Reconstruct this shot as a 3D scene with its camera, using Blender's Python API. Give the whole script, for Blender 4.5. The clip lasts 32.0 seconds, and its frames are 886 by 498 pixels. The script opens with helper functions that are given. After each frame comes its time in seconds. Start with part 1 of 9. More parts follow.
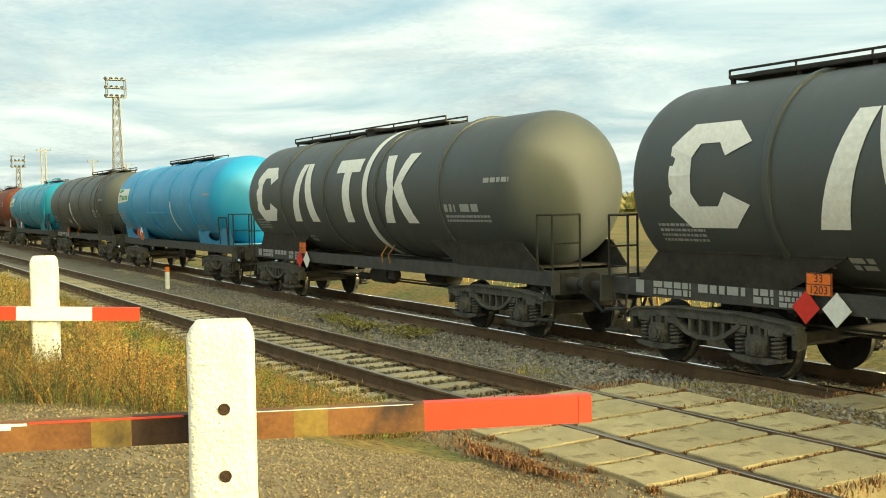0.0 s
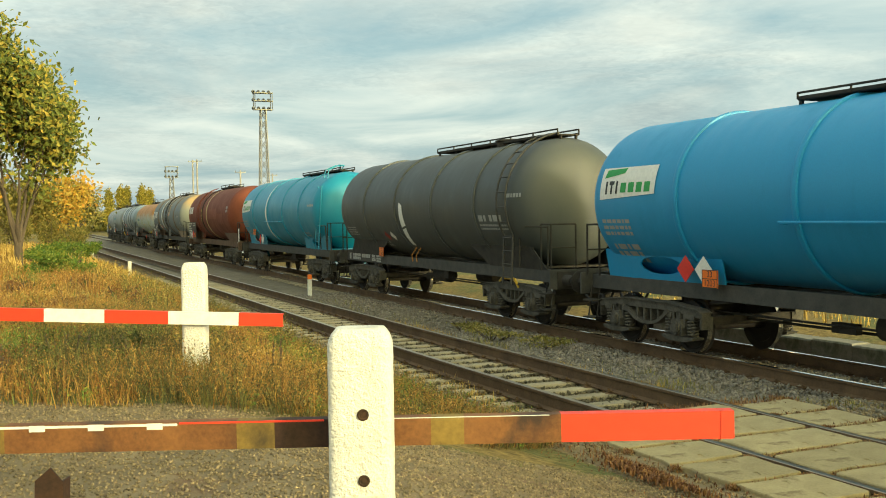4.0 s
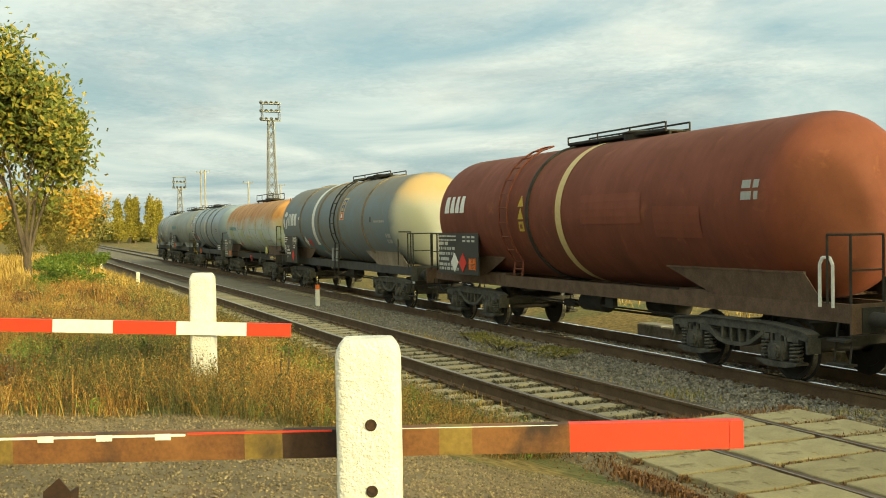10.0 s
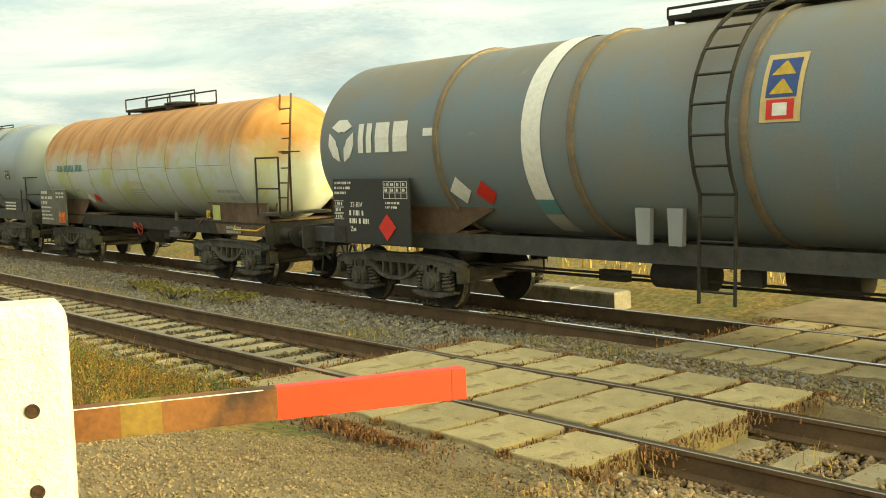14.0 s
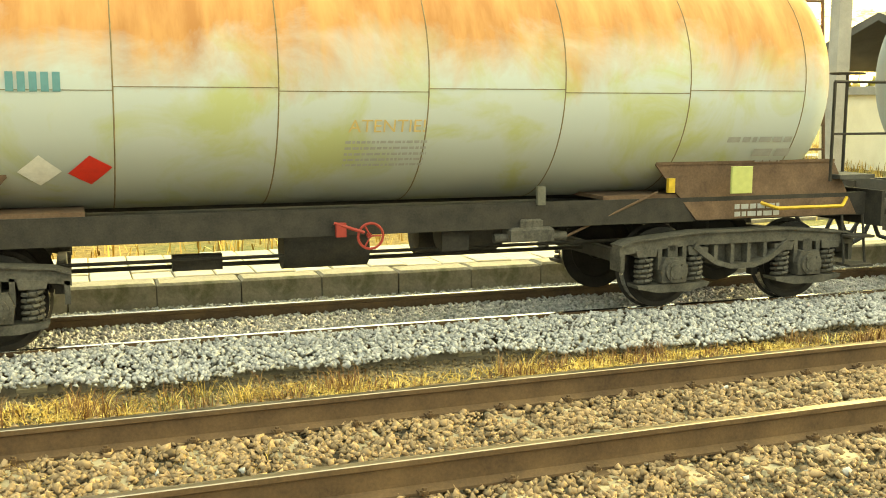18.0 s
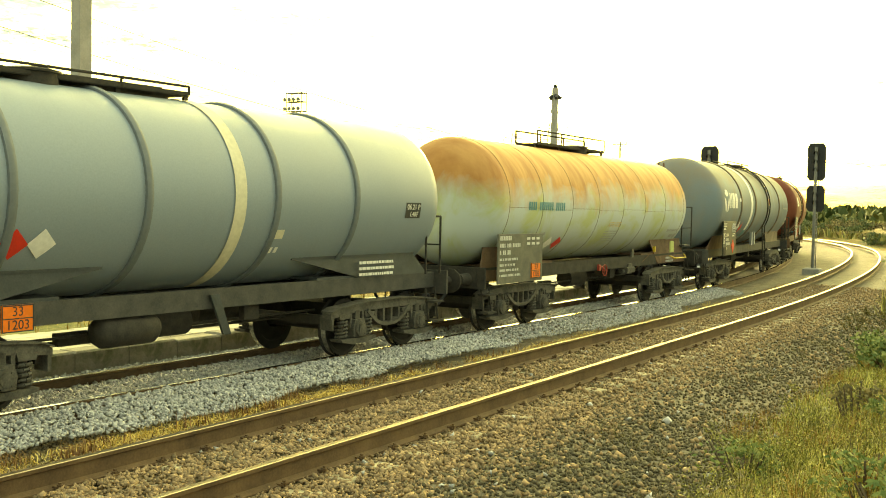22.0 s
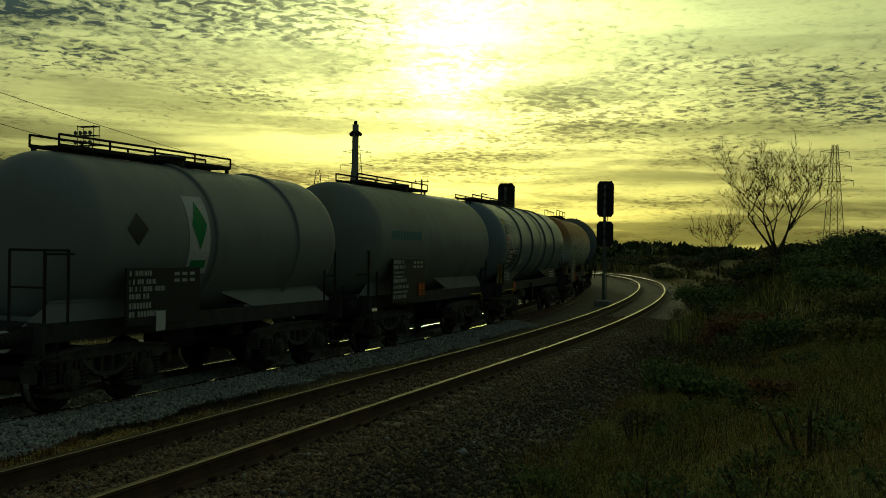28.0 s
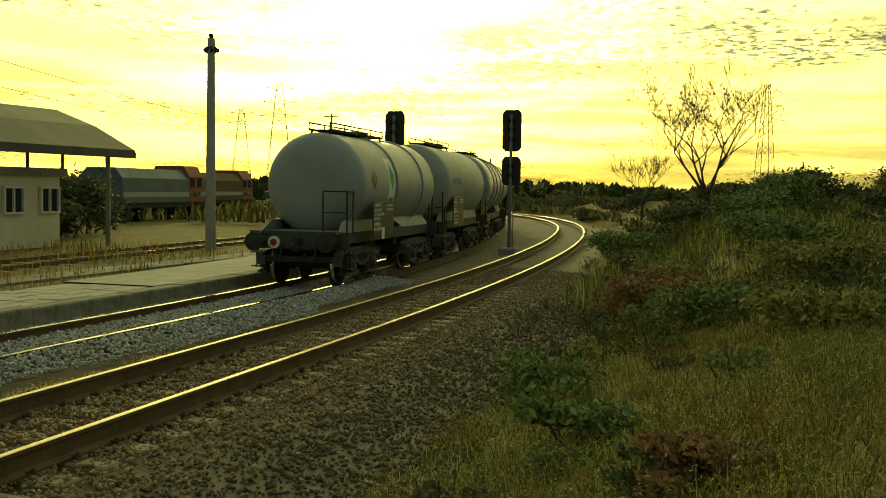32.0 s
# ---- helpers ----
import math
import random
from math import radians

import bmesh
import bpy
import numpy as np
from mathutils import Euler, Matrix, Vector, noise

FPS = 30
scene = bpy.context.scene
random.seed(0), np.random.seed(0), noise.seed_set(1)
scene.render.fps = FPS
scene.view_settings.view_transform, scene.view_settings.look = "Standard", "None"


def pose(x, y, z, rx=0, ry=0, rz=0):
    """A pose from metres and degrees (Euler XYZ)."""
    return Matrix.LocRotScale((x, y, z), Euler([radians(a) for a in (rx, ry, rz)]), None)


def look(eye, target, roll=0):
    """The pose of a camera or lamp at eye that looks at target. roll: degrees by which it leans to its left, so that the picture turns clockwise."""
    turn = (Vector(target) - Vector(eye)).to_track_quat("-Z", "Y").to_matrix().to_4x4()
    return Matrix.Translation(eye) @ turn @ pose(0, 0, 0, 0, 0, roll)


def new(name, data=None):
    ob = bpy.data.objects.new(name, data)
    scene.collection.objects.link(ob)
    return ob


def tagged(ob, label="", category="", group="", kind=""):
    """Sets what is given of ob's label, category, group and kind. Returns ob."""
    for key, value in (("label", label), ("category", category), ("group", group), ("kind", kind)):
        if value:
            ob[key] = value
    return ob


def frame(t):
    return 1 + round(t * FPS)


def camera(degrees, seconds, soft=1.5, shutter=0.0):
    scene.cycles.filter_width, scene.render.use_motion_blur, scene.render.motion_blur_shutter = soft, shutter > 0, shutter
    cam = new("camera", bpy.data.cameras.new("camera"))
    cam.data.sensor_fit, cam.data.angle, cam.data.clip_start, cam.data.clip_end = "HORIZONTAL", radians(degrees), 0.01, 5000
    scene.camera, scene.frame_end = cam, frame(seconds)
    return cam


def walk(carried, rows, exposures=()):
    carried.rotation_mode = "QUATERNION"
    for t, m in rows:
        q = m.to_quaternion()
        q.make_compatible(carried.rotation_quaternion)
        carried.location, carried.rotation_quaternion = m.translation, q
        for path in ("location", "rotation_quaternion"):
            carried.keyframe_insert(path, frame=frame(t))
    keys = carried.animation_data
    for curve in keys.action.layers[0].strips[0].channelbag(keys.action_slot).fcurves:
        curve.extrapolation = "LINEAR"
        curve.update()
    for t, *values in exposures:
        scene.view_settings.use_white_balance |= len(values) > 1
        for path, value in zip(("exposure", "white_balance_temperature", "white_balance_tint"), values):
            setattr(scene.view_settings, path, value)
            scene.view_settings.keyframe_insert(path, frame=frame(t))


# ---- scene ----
LENS = 46.0
SECONDS = 32.0
SPIN = True
cam = camera(LENS, SECONDS, soft=1.0)

# seconds, x, y, z, yaw, pitch, roll
PATH = [
    (0, 1.6, -0.78, 2.47, 58.87, -2.47, -0.91),
    (0.5, 1.6, -0.78, 2.47, 64.75, -2.27, -1.04),
    (1, 1.6, -0.78, 2.47, 68.12, -2.2, -1.03),
    (1.5, 1.6, -0.78, 2.47, 68.66, -2.23, -1.02),
    (2, 1.6, -0.78, 2.47, 66.73, -2.26, -0.81),
    (2.5, 1.6, -0.78, 2.47, 66.5, -2.22, -0.79),
    (4.5, 1.6, -0.78, 2.47, 66.42, -1.67, -0.81),
    (5, 1.6, -0.78, 2.47, 66.44, -1.54, -0.8),
    (5.5, 1.6, -0.78, 2.47, 66.4, -1.46, -0.76),
    (6, 1.6, -0.78, 2.47, 66.42, -1.41, -0.76),
    (6.5, 1.6, -0.78, 2.47, 66.42, -1.37, -0.77),
    (7, 1.6, -0.78, 2.47, 66.42, -1.35, -0.82),
    (7.5, 1.6, -0.78, 2.47, 66.38, -1.33, -0.77),
    (8, 1.6, -0.78, 2.47, 66.3, -1.3, -0.81),
    (8.5, 1.6, -0.78, 2.47, 66.14, -1.3, -0.82),
    (9, 1.6, -0.78, 2.47, 66.19, -1.29, -0.87),
    (9.5, 1.6, -0.78, 2.47, 66.55, -1.29, -0.9),
    (10, 1.6, -0.78, 2.47, 66.83, -1.29, -0.94),
    (10.5, 1.54, -0.76, 2.47, 66.69, -1.45, -1.17),
    (11, 1.48, -0.74, 2.47, 65.66, -1.83, -1.34),
    (11.5, 1.42, -0.72, 2.47, 63.21, -2.15, -1.35),
    (12, 1.35, -0.7, 2.47, 62.28, -2.45, -1.38),
    (12.5, 1.3, -0.68, 2.47, 60.64, -2.8, -1.5),
    (13, 1.23, -0.66, 2.47, 58.16, -3.38, -1.71),
    (13.5, 1.17, -0.64, 2.47, 54.14, -4.3, -1.92),
    (15.5, 0.2, -0.15, 2.31, 28.11, -6.66, -1.09),
    (16, 0, 0, 2.31, 20.06, -7.59, -0.93),
    (16.5, 0, 0, 2.31, 8.35, -8.18, -0.71),
    (17, 0, 0, 2.31, -3.14, -8.49, -0.35),
    (17.5, 0.03, 0.12, 2.31, -12.36, -8.5, -0.09),
    (18, 0.08, 0.24, 2.31, -19.25, -8.03, 0.13),
    (18.5, 0.17, 0.39, 2.31, -23.25, -8.07, 0.25),
    (19, 0.27, 0.54, 2.31, -26.55, -8.13, 0.22),
    (19.5, 0.39, 0.67, 2.31, -30.24, -7.94, 0.37),
    (20, 0.58, 0.76, 2.31, -36.78, -6.71, 0.69),
    (20.5, 0.69, 0.64, 2.33, -43.71, -5.01, 0.75),
    (21.5, 0.89, 0.25, 2.41, -53.42, -2.73, 1.68),
    (22, 0.96, 0.13, 2.43, -57.23, -2.34, 1.18),
    (22.5, 0.99, 0.11, 2.42, -60.16, -1.78, 1.08),
    (23, 1.02, 0.08, 2.41, -62.51, -1.29, 0.97),
    (23.5, 1.03, 0.06, 2.41, -64.37, -0.94, 0.95),
    (24, 1.05, 0.05, 2.4, -65.93, -0.73, 1),
    (24.5, 1.06, 0.06, 2.39, -66.44, -0.69, 0.88),
    (25, 1.06, 0.08, 2.38, -65.89, -0.61, 1.02),
    (25.5, 1.08, 0.09, 2.38, -65.94, -0.45, 0.96),
    (27.5, 1.14, 0.09, 2.37, -67.38, -0.07, 0.94),
    (28, 1.16, 0.09, 2.37, -67.93, -0.09, 0.9),
    (28.5, 1.25, 0.08, 2.36, -68.28, -0.8, 0.89),
    (29, 1.47, 0.12, 2.35, -68.2, -1.84, 0.88),
    (29.5, 1.94, 0.16, 2.37, -68.96, -2.57, 0.96),
    (30, 2.4, 0.19, 2.39, -69.66, -3.03, 1.06),
    (30.5, 3.39, 0.24, 2.38, -70.44, -3.08, 0.94),
    (31, 4.37, 0.31, 2.37, -71, -3.17, 0.87),
    (31.5, 6.21, 0.41, 2.36, -71.31, -3.3, 0.88),
    (32, 8.06, 0.52, 2.35, -71.43, -3.29, 0.97),
]
# seconds, stops, kelvin, tint
EXPOSURES = [
    (0.0, 1.32, 7300, 0), (1.0, 1.10, 7300, -2), (9.0, 0.98, 7300, -2), (10.5, 1.02, 7500, -1), (13.5, 1.28, 8200, 1),
    (15.5, 2.05, 9200, -2), (18.0, 2.52, 9600, -3), (20.0, 2.65, 10400, -6), (21.5, 2.1, 12200, -12), (23.0, 1.1, 11600, -19),
    (24.0, -0.15, 9200, -20), (25.5, -1.5, 9000, -25), (27.5, -2.65, 6900, -29), (28.4, -2.65, 6700, -29),
    (29.2, -2.1, 6900, -28), (30.0, -1.4, 8000, -26), (32.0, -0.6, 10400, -24)]
walk(cam, [(t, pose(x, y, z, 90 + p, -r, w)) for t, x, y, z, w, p, r in PATH], EXPOSURES)

# ---- daylight: a low sun behind thin broken cloud ----
SUN_AZ, SUN_EL = 68.5, 10.0          # degrees to the right of +y, and up
sun_dir = Vector((math.sin(radians(SUN_AZ)) * math.cos(radians(SUN_EL)), math.cos(radians(SUN_AZ)) * math.cos(radians(SUN_EL)), math.sin(radians(SUN_EL))))
sun = new("sun", bpy.data.lights.new("sun", "SUN"))
sun.data.energy, sun.data.angle, sun.data.color = 1.3, radians(6.0), (1.0, 0.86, 0.66)
sun.matrix_world = look((0, 0, 60), Vector((0, 0, 60)) - sun_dir)


def nd(tree, kind, **kw):
    """A node with some of its inputs set: by name, or by number as i0, i1."""
    n = tree.nodes.new(kind)
    for k, v in kw.items():
        if k[0] == "i" and k[1:].isdigit():
            n.inputs[int(k[1:])].default_value = v
        elif k in ("operation", "blend_type", "data_type", "sky_type", "noise_dimensions", "feature", "interpolation_type", "vector_type", "wave_type", "bands_direction"):
            if k == "operation":
                n.operation = v
            elif k == "blend_type":
                n.blend_type = v
            elif k == "data_type":
                n.data_type = v
            elif k == "sky_type":
                n.sky_type = v
            elif k == "feature":
                n.feature = v
            elif k == "wave_type":
                n.wave_type = v
            elif k == "bands_direction":
                n.bands_direction = v
            else:
                n.noise_dimensions = v
        else:
            n.inputs[k.replace("_", " ")].default_value = v
    return n


def ramp(tree, src, stops):
    r = tree.nodes.new("ShaderNodeValToRGB")
    e = r.color_ramp.elements
    while len(e) < len(stops):
        e.new(0.5)
    for el, (p, c) in zip(e, stops):
        el.position, el.color = p, (*c, 1.0) if len(c) == 3 else c
    tree.links.new(src, r.inputs["Fac"])
    return r.outputs["Color"]


def mixc(tree, fac, a, b, how="MIX"):
    m = tree.nodes.new("ShaderNodeMix")
    m.data_type, m.blend_type = "RGBA", how
    for sock, v in ((m.inputs[0], fac), (m.inputs[6], a), (m.inputs[7], b)):
        if isinstance(v, (int, float)):
            sock.default_value = v
        elif isinstance(v, tuple):
            sock.default_value = (*v, 1.0)
        else:
            tree.links.new(v, sock)
    return m.outputs[2]


def math2(tree, op, a, b=None, clamp=False):
    m = tree.nodes.new("ShaderNodeMath")
    m.operation, m.use_clamp = op, clamp
    for sock, v in zip(m.inputs, (a, b)):
        if v is None:
            continue
        if isinstance(v, (int, float)):
            sock.default_value = v
        else:
            tree.links.new(v, sock)
    return m.outputs[0]


world = bpy.data.worlds.new("sky")
scene.world = world
world.use_nodes = True
wt = world.node_tree
wt.nodes.clear()
coord = wt.nodes.new("ShaderNodeTexCoord").outputs["Generated"]
sky = wt.nodes.new("ShaderNodeTexSky")
sky.sky_type, sky.sun_disc = "NISHITA", False
sky.sun_elevation, sky.sun_rotation = radians(SUN_EL), radians(SUN_AZ)
sky.air_density, sky.dust_density, sky.ozone_density = 1.2, 2.0, 1.5
sep = wt.nodes.new("ShaderNodeSeparateXYZ")
wt.links.new(coord, sep.inputs[0])
up = math2(wt, "MAXIMUM", sep.outputs["Z"], 0.0)
flat = math2(wt, "ADD", up, 0.10)
cx = math2(wt, "DIVIDE", sep.outputs["X"], flat)
cy = math2(wt, "DIVIDE", sep.outputs["Y"], flat)
comb = wt.nodes.new("ShaderNodeCombineXYZ")
wt.links.new(cx, comb.inputs[0])
wt.links.new(cy, comb.inputs[1])
big = nd(wt, "ShaderNodeTexNoise", Scale=0.55, Detail=6.0, Roughness=0.6, Distortion=0.4)
small = nd(wt, "ShaderNodeTexNoise", Scale=22.0, Detail=4.0, Roughness=0.58, Distortion=0.7)
patch = nd(wt, "ShaderNodeTexNoise", Scale=1.3, Detail=3.0, Roughness=0.5, Distortion=0.3)
for n in (big, small, patch):
    wt.links.new(comb.outputs[0], n.inputs["Vector"])
fleck = math2(wt, "ADD", math2(wt, "MULTIPLY", math2(wt, "ADD", sep.outputs["X"], 0.35, True), 0.30), 0.14)      # finer flecks of cloud on the sunward side
fleck = math2(wt, "MULTIPLY", fleck, math2(wt, "ADD", math2(wt, "MULTIPLY", math2(wt, "SUBTRACT", patch.outputs["Fac"], 0.36), 3.6, True), 0.30))
cover = math2(wt, "ADD", math2(wt, "ADD", math2(wt, "MULTIPLY", big.outputs["Fac"], 0.62), 0.19), math2(wt, "MULTIPLY", math2(wt, "SUBTRACT", small.outputs["Fac"], 0.5), fleck))
mask = ramp(wt, cover, [(0.41, (0, 0, 0)), (0.49, (0.66, 0.66, 0.66)), (0.57, (1, 1, 1))])
soft = nd(wt, "ShaderNodeTexNoise", Scale=0.8, Detail=7.0, Roughness=0.56, Distortion=0.7)
wt.links.new(comb.outputs[0], soft.inputs["Vector"])
veil = ramp(wt, soft.outputs["Fac"], [(0.34, (0.22, 0.22, 0.22)), (0.50, (0.58, 0.58, 0.58)), (0.66, (0.98, 0.98, 0.98))])     # softer streaks away from the sun
sunward = math2(wt, "MULTIPLY", math2(wt, "ADD", sep.outputs["X"], 0.55, True), 1.7, True)
mask = mixc(wt, sunward, veil, mask)
thick = ramp(wt, cover, [(0.48, (1.0, 1.0, 1.0)), (0.64, (0.58, 0.60, 0.64))])
dot = wt.nodes.new("ShaderNodeVectorMath")
dot.operation = "DOT_PRODUCT"
nrm = wt.nodes.new("ShaderNodeVectorMath")
nrm.operation = "NORMALIZE"
wt.links.new(coord, nrm.inputs[0])
wt.links.new(nrm.outputs[0], dot.inputs[0])
dot.inputs[1].default_value = sun_dir
near_sun = math2(wt, "MAXIMUM", dot.outputs["Value"], 0.0)
wide = math2(wt, "POWER", near_sun, 5.0)
tight = math2(wt, "POWER", near_sun, 70.0)
core = math2(wt, "POWER", near_sun, 900.0)
base = mixc(wt, 0.80, mixc(wt, 1.0, sky.outputs[0], (0.095, 0.095, 0.095), "MULTIPLY"), (0.125, 0.24, 0.335))
lit = mixc(wt, wide, (0.45, 0.485, 0.495), (6.8, 6.0, 2.8))
lit = mixc(wt, 1.0, lit, thick, "MULTIPLY")
clouds = mixc(wt, mask, base, lit)
glow = mixc(wt, 1.0, mixc(wt, tight, (0, 0, 0), (10.0, 8.8, 4.2)), mixc(wt, core, (0, 0, 0), (16.0, 13.8, 7.0)), "ADD")
glow = mixc(wt, 1.0, glow, ramp(wt, cover, [(0.40, (0.35, 0.35, 0.35)), (0.56, (1.15, 1.15, 1.15))]), "MULTIPLY")   # thin cloud before the sun
zen = math2(wt, "ADD", math2(wt, "MULTIPLY", up, 0.4), 0.93)          # an overcast sky is brighter overhead
zen3 = wt.nodes.new("ShaderNodeCombineXYZ")
for q in range(3):
    wt.links.new(zen, zen3.inputs[q])
total = mixc(wt, 1.0, mixc(wt, 1.0, clouds, zen3.outputs[0], "MULTIPLY"), glow, "ADD")
level = wt.nodes.new("ShaderNodeVectorMath")
level.operation = "MULTIPLY"
level.inputs[1].default_value = (3.2, 3.2, 46.0)
wt.links.new(nrm.outputs[0], level.inputs[0])
streak = nd(wt, "ShaderNodeTexNoise", Scale=1.0, Detail=6.0, Roughness=0.58, Distortion=0.25)
wt.links.new(level.outputs[0], streak.inputs["Vector"])
layer = math2(wt, "MULTIPLY", math2(wt, "SUBTRACT", 1.0, math2(wt, "MULTIPLY", up, 3.6), True), sunward)
total = mixc(wt, layer, total, mixc(wt, 1.0, total, ramp(wt, streak.outputs["Fac"], [(0.42, (1.35, 1.33, 1.28)), (0.50, (0.95, 0.95, 0.95)), (0.56, (0.48, 0.48, 0.47)), (0.66, (0.30, 0.31, 0.32))]), "MULTIPLY"))   # grey layers low down
low_sun = math2(wt, "MULTIPLY", math2(wt, "SUBTRACT", 1.0, math2(wt, "MULTIPLY", up, 5.0), True), math2(wt, "POWER", near_sun, 3.0))
total = mixc(wt, low_sun, total, mixc(wt, 1.0, total, (1.0, 0.78, 0.36), "MULTIPLY"))     # the haze glows orange low under the sun
bg = nd(wt, "ShaderNodeBackground", Strength=1.0)
wt.links.new(total, bg.inputs["Color"])
wo = wt.nodes.new("ShaderNodeOutputWorld")
wt.links.new(bg.outputs[0], wo.inputs["Surface"])

# ---- materials ----
def material(name, rough=0.8, metal=0.0, spec=0.5):
    m = bpy.data.materials.new(name)
    m.use_nodes = True
    t = m.node_tree
    b = t.nodes["Principled BSDF"]
    b.inputs["Roughness"].default_value = rough
    b.inputs["Metallic"].default_value = metal
    b.inputs["Specular IOR Level"].default_value = spec
    return m, t, b


def tex(t, scale, detail=6.0, rough=0.6, dist=0.0, stretch=(1, 1, 1), space="Object"):
    co = t.nodes.new("ShaderNodeTexCoord").outputs[space]
    mp = nd(t, "ShaderNodeMapping", Scale=stretch)
    t.links.new(co, mp.inputs[0])
    n = nd(t, "ShaderNodeTexNoise", Scale=scale, Detail=detail, Roughness=rough, Distortion=dist)
    t.links.new(mp.outputs[0], n.inputs["Vector"])
    return n.outputs["Fac"]


def bump(t, b, src, strength=0.3, dist=0.02):
    bp = nd(t, "ShaderNodeBump", Strength=strength, Distance=dist)
    t.links.new(src, bp.inputs["Height"])
    t.links.new(bp.outputs[0], b.inputs["Normal"])


def mottled(name, dark, light, scale=6.0, rough=0.8, metal=0.0, fine=60.0, bumps=0.25, bdist=0.01, spots=None, spot_scale=1.2, spot_at=0.6, spec=0.4, stretch=(1, 1, 1), island=0.0, objvar=0.0):
    """Two tones at two scales, with optional stains of a third colour."""
    m, t, b = material(name, rough, metal, spec)
    c1, c2 = tex(t, scale, stretch=stretch), tex(t, fine, 4.0, stretch=stretch)
    f = math2(t, "ADD", math2(t, "MULTIPLY", c1, 0.65), math2(t, "MULTIPLY", c2, 0.35))
    col = ramp(t, f, [(0.34, dark), (0.66, light)])
    if spots:
        s = tex(t, spot_scale, 8.0, 0.65, 0.3, stretch=stretch)
        col = mixc(t, ramp(t, s, [(spot_at - 0.06, (0, 0, 0)), (spot_at + 0.08, (1, 1, 1))]), col, spots)
    if island:
        g = t.nodes.new("ShaderNodeNewGeometry").outputs["Random Per Island"]
        col = mixc(t, 1.0, col, ramp(t, g, [(0.0, (1 - island,) * 3), (1.0, (1 + island * 0.6, 1 + island * 0.5, 1 + island * 0.4))]), "MULTIPLY")
    if objvar:
        g = t.nodes.new("ShaderNodeObjectInfo").outputs["Random"]
        col = mixc(t, 1.0, col, ramp(t, g, [(0.0, (1 - objvar,) * 3), (1.0, (1 + objvar * 0.5,) * 3)]), "MULTIPLY")
    t.links.new(col, b.inputs["Base Color"])
    if bumps:
        bump(t, b, c2, bumps, bdist)
    return m


def paint(name, color, dirt=(0.09, 0.075, 0.06), rough=0.45, amount=0.55, streak=0.35, rust=None, rust_at=0.62, cream=None):
    """Wagon paint with dirt that runs down the shell, and rust patches."""
    m, t, b = material(name, rough, 0.0, 0.5)
    a = tex(t, 0.9, 8.0, 0.62, 0.4)
    s = tex(t, 5.0, 6.0, 0.6, 0.0, (1.0, 0.22, 0.18))
    f = tex(t, 45.0, 3.0)
    dirty = math2(t, "ADD", math2(t, "MULTIPLY", a, amount), math2(t, "MULTIPLY", s, streak))
    col = mixc(t, ramp(t, dirty, [(0.40, (0, 0, 0)), (0.78, (0.85, 0.85, 0.85))]), color, dirt)
    col = mixc(t, 1.0, col, ramp(t, f, [(0.3, (0.93, 0.93, 0.93)), (0.7, (1.05, 1.05, 1.05))]), "MULTIPLY")
    if rust:
        p = tex(t, 1.6, 9.0, 0.66, 0.5)
        col = mixc(t, ramp(t, p, [(rust_at - 0.05, (0, 0, 0)), (rust_at + 0.07, (1, 1, 1))]), col, rust)
    if cream:                          # one end turned cream, ochre higher up, from this far along
        sp = t.nodes.new("ShaderNodeSeparateXYZ")
        t.links.new(t.nodes.new("ShaderNodeTexCoord").outputs["Object"], sp.inputs[0])
        w = math2(t, "ADD", math2(t, "SUBTRACT", sp.outputs["X"], cream), math2(t, "MULTIPLY", math2(t, "SUBTRACT", a, 0.5), 1.3))
        grime = math2(t, "ADD", sp.outputs["Z"], math2(t, "MULTIPLY", math2(t, "SUBTRACT", a, 0.5), 2.4))
        col = mixc(t, math2(t, "MULTIPLY", math2(t, "SUBTRACT", grime, 3.1), 0.75, True), col, (0.215, 0.178, 0.125))
        rim = math2(t, "ADD", math2(t, "SUBTRACT", sp.outputs["Z"], 2.72), math2(t, "MULTIPLY", math2(t, "SUBTRACT", a, 0.5), 1.0))
        end_tone = mixc(t, ramp(t, rim, [(0.35, (0, 0, 0)), (0.95, (1, 1, 1))]), (0.335, 0.335, 0.285), (0.43, 0.285, 0.13))
        col = mixc(t, ramp(t, w, [(0.0, (0, 0, 0)), (0.30, (0.80, 0.80, 0.80))]), col, end_tone)
    t.links.new(col, b.inputs["Base Color"])
    t.links.new(ramp(t, dirty, [(0.3, (rough * 0.85,) * 3), (0.8, (min(1, rough + 0.35),) * 3)]), b.inputs["Roughness"])
    bump(t, b, a, 0.06, 0.03)
    return m


def plain(name, color, rough=0.6, metal=0.0, var=0.10):
    m, t, b = material(name, rough, metal, 0.4)
    f = tex(t, 14.0, 5.0)
    c = [max(0.0, k) for k in color]
    t.links.new(ramp(t, f, [(0.3, tuple(k * (1 - var) for k in c)), (0.7, tuple(min(1, k * (1 + var)) for k in c))]), b.inputs["Base Color"])
    return m


